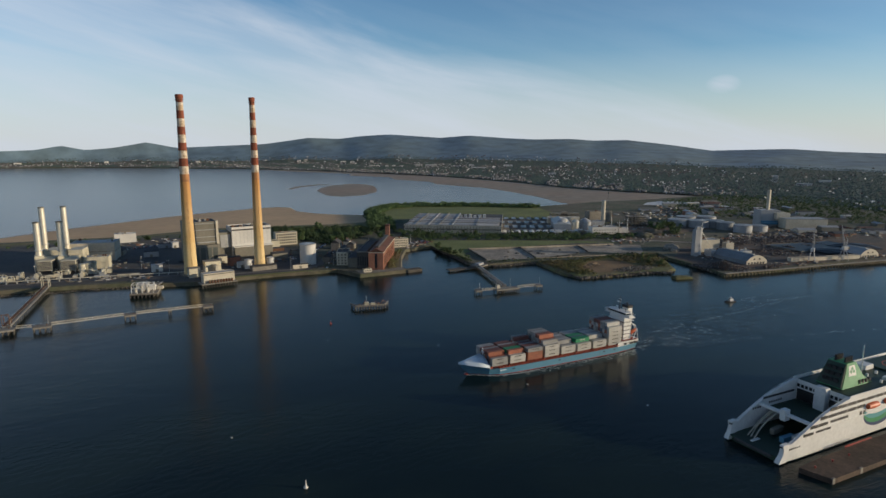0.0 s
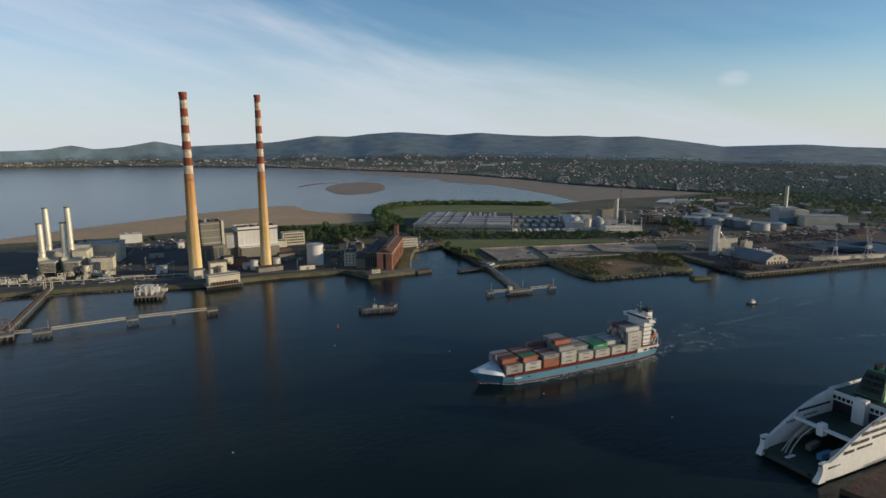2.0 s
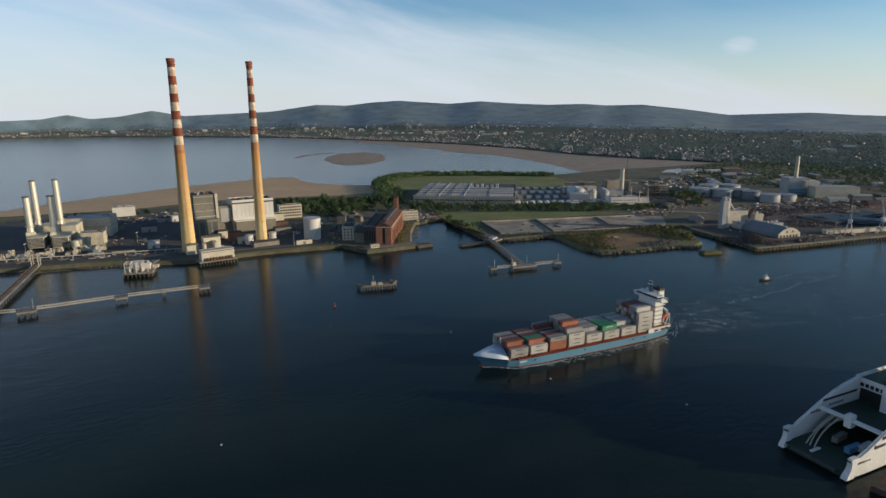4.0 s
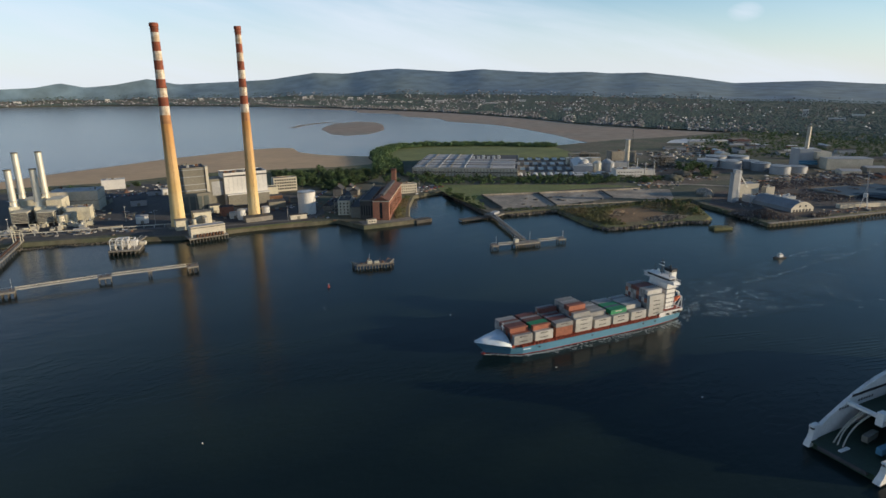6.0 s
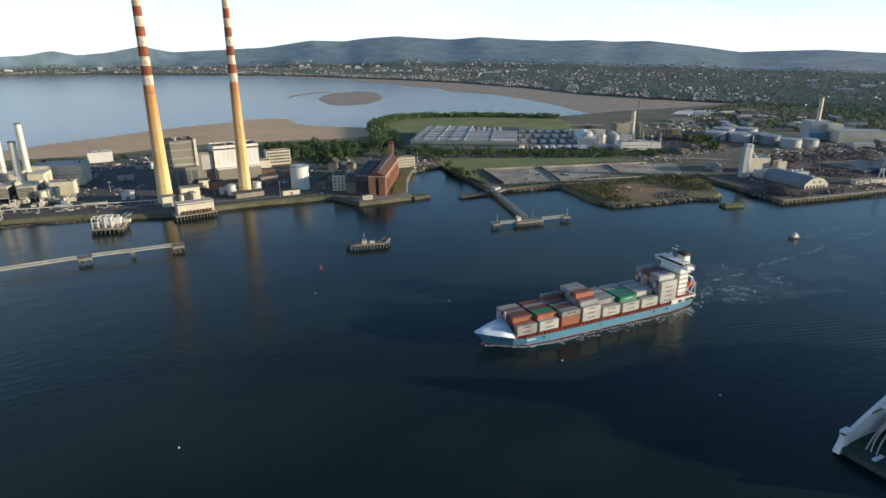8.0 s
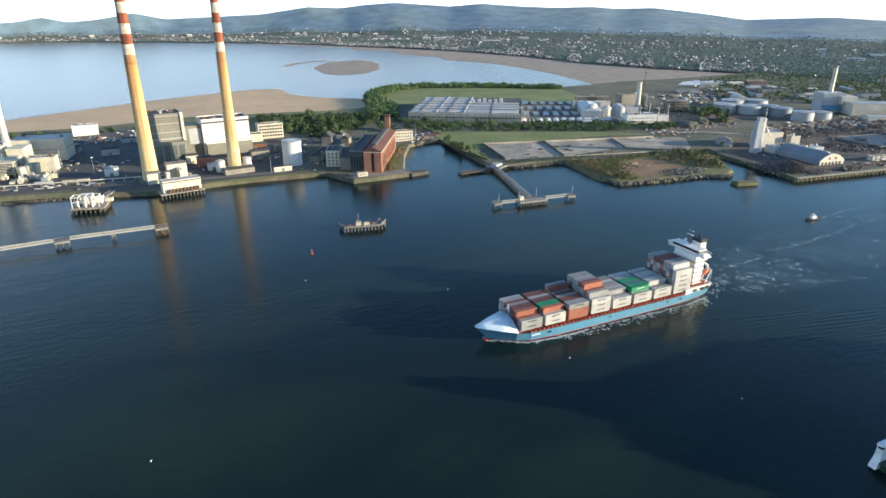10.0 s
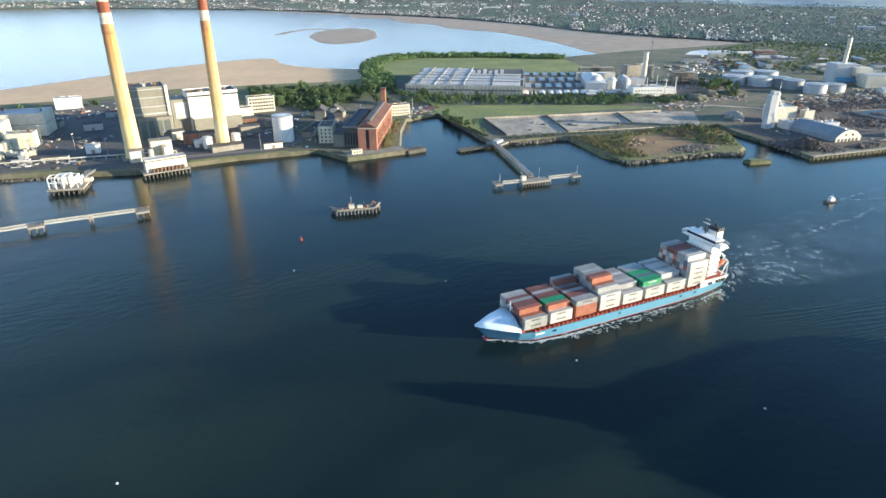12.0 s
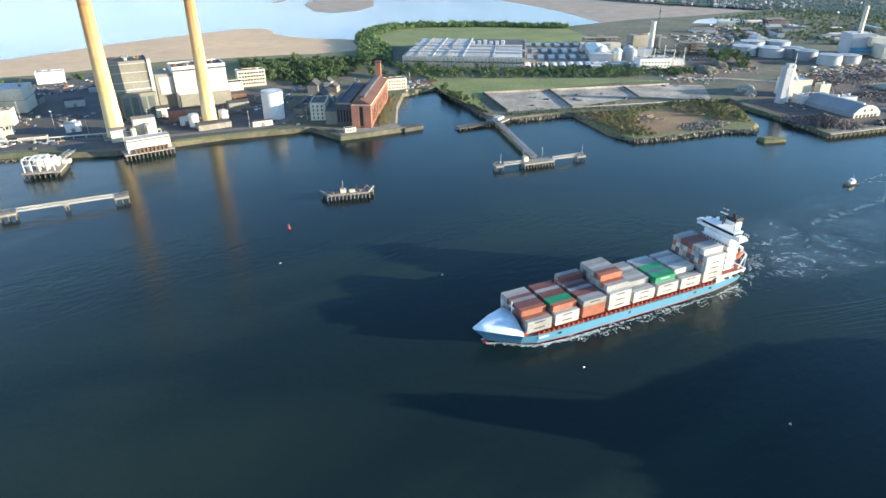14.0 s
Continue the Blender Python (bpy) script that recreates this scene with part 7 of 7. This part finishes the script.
def wood(name, polys, n, label, s0, s1, leaf_n=80, zf=None, leafs=None):
    """A mass of trees too many to count, as one mesh of leaf clumps."""
    verts, faces = [], []
    rn = random.Random(n)
    for poly, share in polys:
        xs_, ys_ = [p[0] for p in poly], [p[1] for p in poly]
        made = 0
        while made < n * share:
            x, y = rn.uniform(min(xs_), max(xs_)), rn.uniform(min(ys_), max(ys_))
            if not inside(x, y, poly):
                continue
            made += 1
            r, h = rn.uniform(s0, s1), rn.uniform(0.7, 1.5)
            z0 = 4.0 if zf is None else zf(x, y)
            for k in range(leaf_n):
                d = Vector((rn.gauss(0, 1), rn.gauss(0, 1), abs(rn.gauss(0, 0.9)) - 0.2)).normalized()
                c = Vector((x, y, z0 + r * h * 0.55)) + Vector((d.x * r, d.y * r, d.z * r * h)) * rn.uniform(0.45, 1.08)
                s = r * rn.uniform(0.10, 0.24)
                u = d.orthogonal().normalized()
                u = Matrix.Rotation(rn.uniform(0, 6.28), 3, d) @ u
                w = d.cross(u)
                tl = d * rn.uniform(-0.5, 0.5) * s
                b0 = len(verts)
                verts += [tuple(c + u * s + tl), tuple(c + w * s), tuple(c - u * s - tl), tuple(c - w * s)]
                faces.append((b0, b0 + 1, b0 + 2, b0 + 3))
    me = bpy.data.meshes.new(name)
    me.from_pydata(verts, [], faces)
    me.materials.append(leafs or LEAF)
    return tagged(new(name, me), label, "trees", kind="stuff")


wood("park_woodland", [([(432, 425), (505, 530), (540, 550), (624, 570), (756, 490), (873, 360), (850, 330), (740, 440), (620, 515), (540, 500), (470, 420)], 0.75), ([(400, 340), (440, 420), (470, 425), (450, 340), (400, 230), (380, 200), (350, 240)], 0.25)],
     1150, "dense green woodland round the park", 2.8, 5.6)
wood("station_woodland", [([(185, 245), (196, 150), (225, 95), (320, 167), (347, 258), (200, 318)], 1.0)], 420, "dense leafy trees behind the old brick station", 2.2, 5.0)
wood("marsh_scrub", [([(392, -160), (376, -228), (376, -252), (400, -258), (404, -225), (450, -196), (540, -200), (470, -188), (410, -174)], 0.6), ([(480, -205), (540, -200), (550, -226), (530, -252), (506, -280), (482, -250)], 0.4)],
     700, "low green scrub on the marsh spit", 0.9, 2.6, leaf_n=44, zf=lambda x, y: 3.2, leafs=SCRUB)
wood("dock_scrub", [([(318, -118), (328, -60), (345, 12), (339, -22), (316, -106)], 0.5), ([(330, -140), (400, -160), (470, -182), (545, -192), (550, -205), (470, -192), (400, -150), (335, -126)], 0.5)],
     260, "scrubby bushes along the dock bank", 0.8, 2.0, leaf_n=44)

# ---- rubble, scrap and spoil ----


def rubble(name, a, b, n, size, spread, z, material, label, category="rubble"):
    rn = random.Random(n + int(a[0]))
    verts, faces = [], []
    for k in range(n):
        u = rn.random()
        x, y = a[0] + (b[0] - a[0]) * u + rn.gauss(0, spread), a[1] + (b[1] - a[1]) * u + rn.gauss(0, spread)
        s = size * rn.uniform(0.5, 1.4)
        q = Euler((rn.uniform(0, 6), rn.uniform(0, 6), rn.uniform(0, 6))).to_matrix()
        b0 = len(verts)
        for cx, cy, cz in ((-1, -1, -1), (1, -1, -1), (1, 1, -1), (-1, 1, -1), (-.7, -.7, 1), (.7, -.8, 1), (.7, .7, .8), (-.8, .7, 1)):
            p = q @ Vector((cx * s * rn.uniform(.7, 1.2), cy * s * rn.uniform(.6, 1.1), cz * s * 0.7))
            verts.append((x + p.x, y + p.y, z(x, y, rn) + p.z))
        faces += [tuple(b0 + i for i in f) for f in ((3, 2, 1, 0), (4, 5, 6, 7), (0, 1, 5, 4), (1, 2, 6, 5), (2, 3, 7, 6), (3, 0, 4, 7))]
    me = bpy.data.meshes.new(name)
    me.from_pydata(verts, [], faces)
    me.materials.append(material)
    return tagged(new(name, me), label, category, kind="stuff")


STONES = island_mat("loose_stones", [(0.17, 0.15, 0.125), (0.10, 0.09, 0.08), (0.22, 0.195, 0.16), (0.08, 0.075, 0.07), (0.17, 0.14, 0.10)], 0.9)
SCRAPS = island_mat("mixed_scrap", [(0.07, 0.05, 0.04), (0.11, 0.065, 0.045), (0.045, 0.045, 0.05), (0.13, 0.12, 0.115), (0.09, 0.055, 0.04), (0.055, 0.06, 0.07), (0.08, 0.06, 0.05), (0.20, 0.18, 0.165)], 0.7)
bank = lambda x, y, rn: rn.uniform(-0.3, 2.6)
for a_, b_, n_ in (((373, -230), (372, -256), 160), ((372, -256), (463, -280), 620), ((463, -280), (484, -295), 160), ((392, -162), (374, -230), 200), ((484, -295), (555, -228), 220)):
    rubble("bank_rubble", a_, b_, n_, 0.9, 1.6, bank, STONES, "tumbled rubble stones along the spit's edge")
rubble("rubble_field", (440, -262), (478, -262), 500, 0.8, 5, lambda x, y, rn: 3.4, STONES, "broken concrete rubble on the spit")
DRIFT = mat("grey_drift_timber", (0.30, 0.22, 0.14), 0.95, var=0.35, s1=0.3, s2=1.5, per_object=0.3)
rn = random.Random(21)
for k in range(46):
    lg = thing("driftwood_log", 418 + 28 * rn.random() + rn.gauss(0, 2), -226 + 22 * rn.random(), 3.28, rn.gauss(35, 28), "weathered timber baulk lying on the spit", "log", "timbers on the spit")
    le = rn.uniform(3, 9)
    part("trunk", boxes((-le / 2, le / 2, -0.35, 0.35, -0.05, rn.uniform(0.5, 0.9)), bevel=0.12), DRIFT, lg)
rubble("shore_stones", (-240, 24), (-50, -22), 700, 0.3, 2.2, lambda x, y, rn: rn.uniform(-0.3, 1.5), STONES, "stones on the station's river bank")
rubble("dock_stones", (345, 14), (316, -112), 420, 0.8, 1.5, bank, STONES, "stones along the dock bank")
rubble("dock_stones", (330, -146), (392, -160), 240, 0.8, 1.2, bank, STONES, "stones along the dock bank")
rubble("creek_stones", (575, -212), (526, -338), 520, 1.0, 2.0, bank, STONES, "stones along the creek bank")
rubble("scrap_heap", (546, -300), (562, -332), 3600, 0.6, 8, lambda x, y, rn: 4 + rn.uniform(0.1, 1.0) * 9 * max(0.05, 1 - math.hypot(x - 555, y + 318) / 24), SCRAPS, "large heap of dark scrap metal", "scrap heap")
rubble("scrap_heap", (700, -300), (860, -290), 3000, 0.7, 14, lambda x, y, rn: 4.2 + 4.5 * max(0, noise.noise((x * 0.045, y * 0.045, 2)) + 0.15) * rn.uniform(0.7, 1), SCRAPS, "rusty heaps of scrap metal", "scrap heap")
rubble("scrap_heap", (700, -210), (980, -250), 3200, 0.7, 14, lambda x, y, rn: 4.2 + 4.0 * max(0, noise.noise((x * 0.045, y * 0.045, 6)) + 0.15) * rn.uniform(0.7, 1), SCRAPS, "rusty heaps of scrap metal", "scrap heap")
rubble("quay_scrap", (590, -350), (620, -352), 200, 0.7, 3, lambda x, y, rn: 4 + max(0, rn.gauss(0.8, 0.8)), SCRAPS, "small scrap heap on the quay edge", "scrap heap")
for k, (hx, hy, r_, h_, mt, lb) in enumerate(((622, -196, 14, 7, PALECON, "pale sand heap"), (608, -212, 10, 5, PALECON, "pale sand heap"), (690, -96, 26, 6, GROUND, "brown soil heap"), (730, -84, 22, 7, GROUND, "brown soil heap"), (760, -100, 20, 5, GROUND, "brown soil heap"), (780, -345, 40, 6, BLACK, "black coal heap"), (850, -340, 36, 7, BLACK, "black coal heap"))):
    sp = thing("stock_mound", hx, hy, 4, 23 * k, lb + " in the port yard", "heap", "stock heaps")
    bm = bmesh.new()
    bmesh.ops.create_icosphere(bm, subdivisions=3, radius=1)
    for q in bm.verts:
        c = q.co.copy()
        q.co = Vector((c.x * r_, c.y * r_ * 0.6, max(-0.3, c.z * h_))) * (1 + 0.22 * noise.noise(c * 2.5 + Vector((k * 3, 0, 0))))
    part("mound", bm, mt, sp)

# parked vehicles and clutter about the yards
CARS = [mat("car_paint_" + n, c, 0.35, var=0.08, bump=0) for n, c in (("white", (0.7, 0.7, 0.7)), ("silver", (0.45, 0.46, 0.47)), ("dark", (0.05, 0.055, 0.06)), ("red", (0.35, 0.05, 0.04)), ("blue", (0.06, 0.12, 0.25)))]
CAR_LABELS = ["white parked car", "silver parked car", "dark grey parked car", "red parked car", "blue parked car"]
car_made = {}


def car(x, y, rz, k, z=4.0):
    if k in car_made:
        return copy_thing(car_made[k], pose(x, y, z, 0, 0, rz))
    c = thing("parked_car", x, y, z, rz, CAR_LABELS[k] + " in the port yard", "car", "parked cars")
    part("body", boxes((-2.1, 2.1, -0.88, 0.88, 0.3, 0.9), (-1.2, 1.4, -0.75, 0.75, 0.88, 1.45), bevel=0.15), CARS[k], c)
    part("glazing", boxes((-1.25, 1.45, -0.68, 0.68, 0.95, 1.35), (-1.1, 1.3, -0.77, 0.77, 0.97, 1.32)), GLASS, c)
    first = part("wheel", cyls((0, 0, -0.12, 0.12, 0.32), seg=10), BLACK, c)
    first.matrix_local = pose(-1.3, -0.8, 0.32, 90, 0, 0)
    for q in ((1.3, -0.8), (-1.3, 0.8), (1.3, 0.8)):
        again("wheel", first, c).matrix_local = pose(q[0], q[1], 0.32, 90, 0, 0)
    car_made[k] = c


rnd = random.Random(55)
for k in range(34):
    car(312 + (k % 17) * 3.1, 40 + (k // 17) * 14 + (k % 17) * 0.4, 85, rnd.randrange(5))
for k in range(28):
    car(150 + k * 2.6 + rnd.uniform(-1, 1), 34 + k * 3.2, 140, rnd.randrange(5))
for k in range(22):
    car(-90 + k * 4.5 + rnd.uniform(-1, 1), 232 + rnd.uniform(-6, 6), 85, rnd.randrange(5), 4.08)
for k in range(24):
    car(690 + rnd.uniform(0, 40), 60 + rnd.uniform(-20, 30), rnd.uniform(0, 180), rnd.randrange(5))

# ---- the far suburb: houses, trees and a few larger blocks ----
rnd = random.Random(99)


def suburb(name, n, a0, a1, s0, s1, w0, w1, h0, h1, material, label):
    verts, faces = [], []
    for k in range(n):
        a = rnd.uniform(a0, a1)
        s = s0 + (s1 - s0) * rnd.random() ** 1.5
        if noise.noise((a * 0.5, s * 7, 9)) < -0.12 or (a > 52 and rnd.random() < min(0.8, (a - 52) / 10)):
            continue
        x, y, z = far_place(a, s)
        w, d, h = rnd.uniform(w0, w1), rnd.uniform(w0, w1) * 0.6, rnd.uniform(h0, h1)
        ca, sa = math.cos(k), math.sin(k)
        b0 = len(verts)
        for cx, cy, cz in ((-1, -1, -2), (1, -1, -2), (1, 1, -2), (-1, 1, -2), (-1, -1, h), (1, -1, h), (1, 1, h), (-1, 1, h), (-1, 0, h * 1.45), (1, 0, h * 1.45)):
            px_, py_ = cx * w / 2, cy * d / 2
            verts.append((x + px_ * ca - py_ * sa, y + px_ * sa + py_ * ca, z + cz))
        faces += [tuple(b0 + i for i in f) for f in ((0, 1, 5, 4), (1, 2, 6, 9, 5), (2, 3, 7, 6), (3, 0, 4, 8, 7), (4, 5, 9, 8), (6, 7, 8, 9))]
    me = bpy.data.meshes.new(name)
    me.from_pydata(verts, [], faces)
    me.materials.append(material)
    return tagged(new(name, me), label, "houses", kind="stuff")


TOWN = island_mat("suburb_walls_and_roofs", [(0.42, 0.41, 0.39), (0.10, 0.10, 0.10), (0.20, 0.185, 0.17), (0.11, 0.09, 0.08), (0.66, 0.65, 0.62), (0.09, 0.09, 0.10), (0.18, 0.17, 0.16), (0.08, 0.075, 0.075), (0.10, 0.09, 0.09), (0.15, 0.14, 0.14)], 0.85)
suburb("suburb_houses", 9500, 18, 88, 0.0, 0.46, 3.2, 7.0, 2.0, 3.4, TOWN, "dense low suburb of pale houses and dark roofs")
suburb("suburb_houses", 2600, 18, 84, 0.35, 0.66, 4, 11, 2.2, 4, TOWN, "distant suburb of pale houses")
suburb("shore_terraces", 800, 20, 60, 0.0, 0.10, 5, 10, 2.8, 4.6, mat("white_terrace_render", (0.40, 0.39, 0.37), 0.8, var=0.45, s1=0.02, s2=0.2, spread=(0.3, 0.7), col2=(0.16, 0.14, 0.13)), "pale terraces along the far shore")
suburb("coast_town", 4600, -10, 20, 0.02, 0.6, 4.5, 10, 2.4, 4.4, TOWN, "distant coastal town of pale houses")


def far_wood(name, n, a0, a1, s0, s1, r0, r1, label):
    verts, faces = [], []
    for k in range(n):
        a, s = rnd.uniform(a0, a1), s0 + (s1 - s0) * rnd.random() ** 1.3
        x, y, z = far_place(a, s)
        r = rnd.uniform(r0, r1)
        b0 = len(verts)
        for rr, zz in ((r, 0.0), (r * 0.9, r * 0.55)):
            for j in range(5):
                an = j * math.tau / 5 + k
                q = rr * rnd.uniform(0.65, 1.3)
                verts.append((x + q * math.cos(an), y + q * math.sin(an), z + 0.8 * zz * rnd.uniform(0.7, 1.3)))
        verts.append((x + rnd.gauss(0, 0.3), y, z + 0.8 * r))
        for j in range(5):
            faces.append((b0 + j, b0 + (j + 1) % 5, b0 + 5 + (j + 1) % 5, b0 + 5 + j))
            faces.append((b0 + 5 + j, b0 + 5 + (j + 1) % 5, b0 + 10))
    me = bpy.data.meshes.new(name)
    me.from_pydata(verts, [], faces)
    me.materials.append(FARLEAF)
    return tagged(new(name, me), label, "trees", kind="stuff")


# crown greens carry the distance haze in their colour
FARLEAF = island_mat("haze_tinted_crowns", [(0.084, 0.122, 0.104), (0.072, 0.106, 0.098), (0.100, 0.138, 0.108), (0.080, 0.114, 0.106)], 0.95)
far_wood("suburb_trees", 44000, 18, 92, 0.005, 0.62, 1.8, 3.9, "haze-tinted dark green trees among the suburb houses")
far_wood("coast_trees", 4000, -12, 20, 0.0, 0.7, 2.5, 5.5, "haze-tinted dark green trees above the coastal town")


def tower_block(x, y, w, d, h, rz, label, z=4.0, name="apartment_tower", mt=None):
    b = block(name, x, y, rz, w, d, h, mt or WHITE, LIGHTGREY, label, z=z, group="far tower blocks", parapet=1.0)
    part("window_band", boxes(*[(-w / 2 + 1, w / 2 - 1, -0.15, 0.02, 3 + 3.2 * q, 4.6 + 3.2 * q) for q in range(int(h / 3.2) - 1)]), GLASS, b)


for k, (x, y, w, h) in enumerate(((1524, 2512, 20, 27), (1556, 2490, 20, 27), (1596, 2450, 18, 26), (1628, 2425, 18, 26), (1660, 2395, 18, 25))):
    tower_block(x, y, w, 16, h, -33, "pale apartment tower in the far suburb")
tower_block(1775, 2264, 46, 20, 33, -36, "broad white office block in the far suburb", name="office_block")
tower_block(1885, 1935, 80, 24, 26, -38, "long white hospital block in the far suburb", name="hospital_block")
for a, s, w, h in ((20.6, 0.45, 40, 26), (21.2, 0.5, 30, 22), (24.6, 0.42, 50, 30), (25.4, 0.42, 34, 26), (27.2, 0.45, 34, 24), (31.6, 0.3, 60, 18), (33.0, 0.34, 50, 16), (44.0, 0.22, 50, 12), (62.5, 0.25, 26, 40), (64.6, 0.22, 70, 12), (66, 0.3, 60, 10), (40, 0.4, 60, 14), (36.5, 0.36, 40, 18), (12, 0.45, 40, 22), (5, 0.5, 40, 20), (-1, 0.4, 60, 18)):
    x, y, z = far_place(a, s)
    tower_block(x, y, w * 0.7, 14, h * 0.62, -a, "pale large building among the far houses", z=z, name="far_building")

# woods and low sheds between the port and the suburb
wood("backland_trees", [([(1000, 60), (1240, 280), (1560, 300), (1700, 100), (1500, -300), (1250, -420), (1150, -200), (1050, -60)], 0.8), ([(1250, -420), (1500, -300), (1600, -600), (1350, -560)], 0.2)], 2300, "scrubby trees on the land behind the port", 2.2, 5.2, leaf_n=32)
rn = random.Random(61)
for k in range(46):
    u_, v_ = rn.random(), rn.random()
    x, y = 930 + u_ * 330 + v_ * 60, -330 + v_ * 520 + u_ * 20
    if math.hypot(x - 985, y + 120) < 95 or math.hypot(x - 900, y + 90) < 110:
        continue
    w_, d_, h_ = rn.uniform(14, 44), rn.uniform(10, 24), rn.uniform(4, 9)
    sh = thing("port_warehouse", x, y, 4, rn.choice((-38, 52, -30)), "low pale metal warehouse in the port", "warehouse", "port warehouses")
    part("wall", boxes((-w_ / 2, w_ / 2, -d_ / 2, d_ / 2, -0.3, h_), bevel=0.05), rn.choice((LIGHTGREY, OFFWHITE, GREYCLAD, BRICK)), sh)
    bm = bmesh.new()
    vs = [bm.verts.new(q) for q in ((-w_ / 2 - 0.4, -d_ / 2 - 0.4, h_), (w_ / 2 + 0.4, -d_ / 2 - 0.4, h_), (w_ / 2 + 0.4, 0, h_ + d_ * 0.14), (-w_ / 2 - 0.4, 0, h_ + d_ * 0.14), (-w_ / 2 - 0.4, d_ / 2 + 0.4, h_), (w_ / 2 + 0.4, d_ / 2 + 0.4, h_))]
    for f4 in ((0, 1, 2, 3), (3, 2, 5, 4), (0, 3, 4), (1, 5, 2), (0, 4, 5, 1)):
        bm.faces.new([vs[i] for i in f4])
    part("roof", bm, rn.choice((LIGHTGREY, DARKGREY, WHITE, GREYCLAD, RUSTROOF)), sh)
    part("door", boxes((-2.5, 2.5, -d_ / 2 - 0.12, -d_ / 2 + 0.02, 0, min(4.2, h_ * 0.8))), GREYCLAD, sh)

# pale tidal pool and channel beyond the port, light traffic of debris and more trees in the belts
# the pool's bright sky reflection is painted as a flat white
sheet("tidal_pool", [(1130, 253), (1190, 285), (1246, 288), (1277, 252), (1290, 173), (1275, 86), (1250, 90), (1231, 145), (1219, 214), (1154, 223)], 4.1, mat("pool_sky_white", (0.72, 0.72, 0.70), 0.6, var=0.25, s1=0.02, s2=0.1), label="tidal pool beyond the port, its bright sky reflection painted white")
wood("belt_bushes", [([(352, 42), (374, 150), (500, 50), (600, -14), (690, -82), (640, -102), (560, -64), (430, 22), (374, 62)], 0.7), ([(180, 180), (240, 130), (290, 140), (330, 230), (230, 255)], 0.3)], 900, "dense bushes filling the tree belts", 1.5, 3.4, leaf_n=50)

# loose clutter of the yards: pallets, skips, drums, stacks of pipe
CLUTTER = island_mat("yard_goods", [(0.30, 0.28, 0.25), (0.09, 0.085, 0.08), (0.16, 0.13, 0.10), (0.50, 0.48, 0.45), (0.07, 0.09, 0.12), (0.20, 0.10, 0.06), (0.12, 0.12, 0.11), (0.24, 0.22, 0.16)], 0.8)


def clutter(a, b, n, spread, label, z=4.1, size=0.9):
    """Small upright boxes and low stacks, loose on the ground."""
    rn = random.Random(n + int(a[0] * 3))
    verts, faces = [], []
    ang = math.atan2(b[1] - a[1], b[0] - a[0])
    for k in range(n):
        u = rn.random()
        x, y = a[0] + (b[0] - a[0]) * u + rn.gauss(0, spread), a[1] + (b[1] - a[1]) * u + rn.gauss(0, spread)
        if noise.noise((x * 0.05, y * 0.05, 8)) < -0.05:
            continue
        w, d, h = rn.uniform(0.6, 3.2) * size, rn.uniform(0.6, 1.8) * size, rn.uniform(0.3, 1.6) * size
        t_ = ang + rn.choice((0, math.pi / 2)) + rn.gauss(0, 0.08)
        ca, sa = math.cos(t_), math.sin(t_)
        b0 = len(verts)
        for cx, cy, cz in ((-1, -1, -0.3), (1, -1, -0.3), (1, 1, -0.3), (-1, 1, -0.3), (-1, -1, h), (1, -1, h), (1, 1, h), (-1, 1, h)):
            verts.append((x + cx * w * ca - cy * d * sa, y + cx * w * sa + cy * d * ca, z + cz))
        faces += [tuple(b0 + i for i in f) for f in ((4, 5, 6, 7), (0, 1, 5, 4), (1, 2, 6, 5), (2, 3, 7, 6), (3, 0, 4, 7))]
    me = bpy.data.meshes.new("yard_clutter")
    me.from_pydata(verts, [], faces)
    me.materials.append(CLUTTER)
    return tagged(new("yard_clutter", me), label, "clutter", kind="stuff")


clutter((-190, 60), (-40, 10), 260, 6, "pipes, pallets and skips along the station quay")
clutter((-100, 250), (90, 290), 300, 14, "pallets and skips behind the station")
clutter((30, 40), (150, 40), 240, 14, "small plant and skips between the boiler houses")
clutter((-80, 120), (0, 60), 90, 18, "scattered skips on the asphalt yard")
clutter((150, -40), (250, 90), 420, 14, "clutter round the old brick station", 4.0)
clutter((300, 30), (350, 45), 60, 5, "clutter by the dock office", 4.0)
clutter((610, -110), (760, -90), 420, 18, "machines and stacks in the dirt yard")
clutter((600, -270), (690, -260), 260, 12, "clutter round the cement silo")
clutter((680, -10), (860, 40), 420, 26, "clutter and vehicles behind the works", 4.0)
clutter((900, -230), (1100, -300), 420, 24, "stacked goods behind the quay", 4.0, 1.6)
clutter((760, -190), (960, -210), 420, 14, "stacked goods below the oil tanks", 4.0, 1.3)
clutter((900, 60), (1150, 140), 380, 34, "stacked goods on the open port land", 4.0, 1.8)
clutter((640, -350), (900, -410), 260, 6, "bales and machines along the quay", 4.1)
sheet("port_road", [(596, -104), (606, -98), (668, -136), (720, -206), (900, -215), (900, -223), (714, -214), (660, -142)], 4.2, PALECON, label="pale port road behind the hardstanding")
sheet("station_road", [(-230, 58), (-60, 18), (40, -28), (120, -44), (150, -30), (240, 110), (300, 200), (292, 204), (232, 114), (146, -22), (118, -36), (40, -20), (-58, 27), (-230, 68)], 4.17, mat("worn_road_asphalt", (0.16, 0.15, 0.14), 0.9, var=0.25, s1=0.05, s2=0.5), label="worn grey service road of the station")
wood("slipway_bushes", [([(212, -96), (250, -36), (270, -6), (262, -4), (238, -40), (206, -94)], 0.6), ([(216, -100), (256, -38), (288, 8), (280, 12), (248, -34), (212, -96)], 0.4)], 150, "rusty brown bushes between the brick station and the dock", 0.8, 2.2, leaf_n=36, leafs=SCRUB)
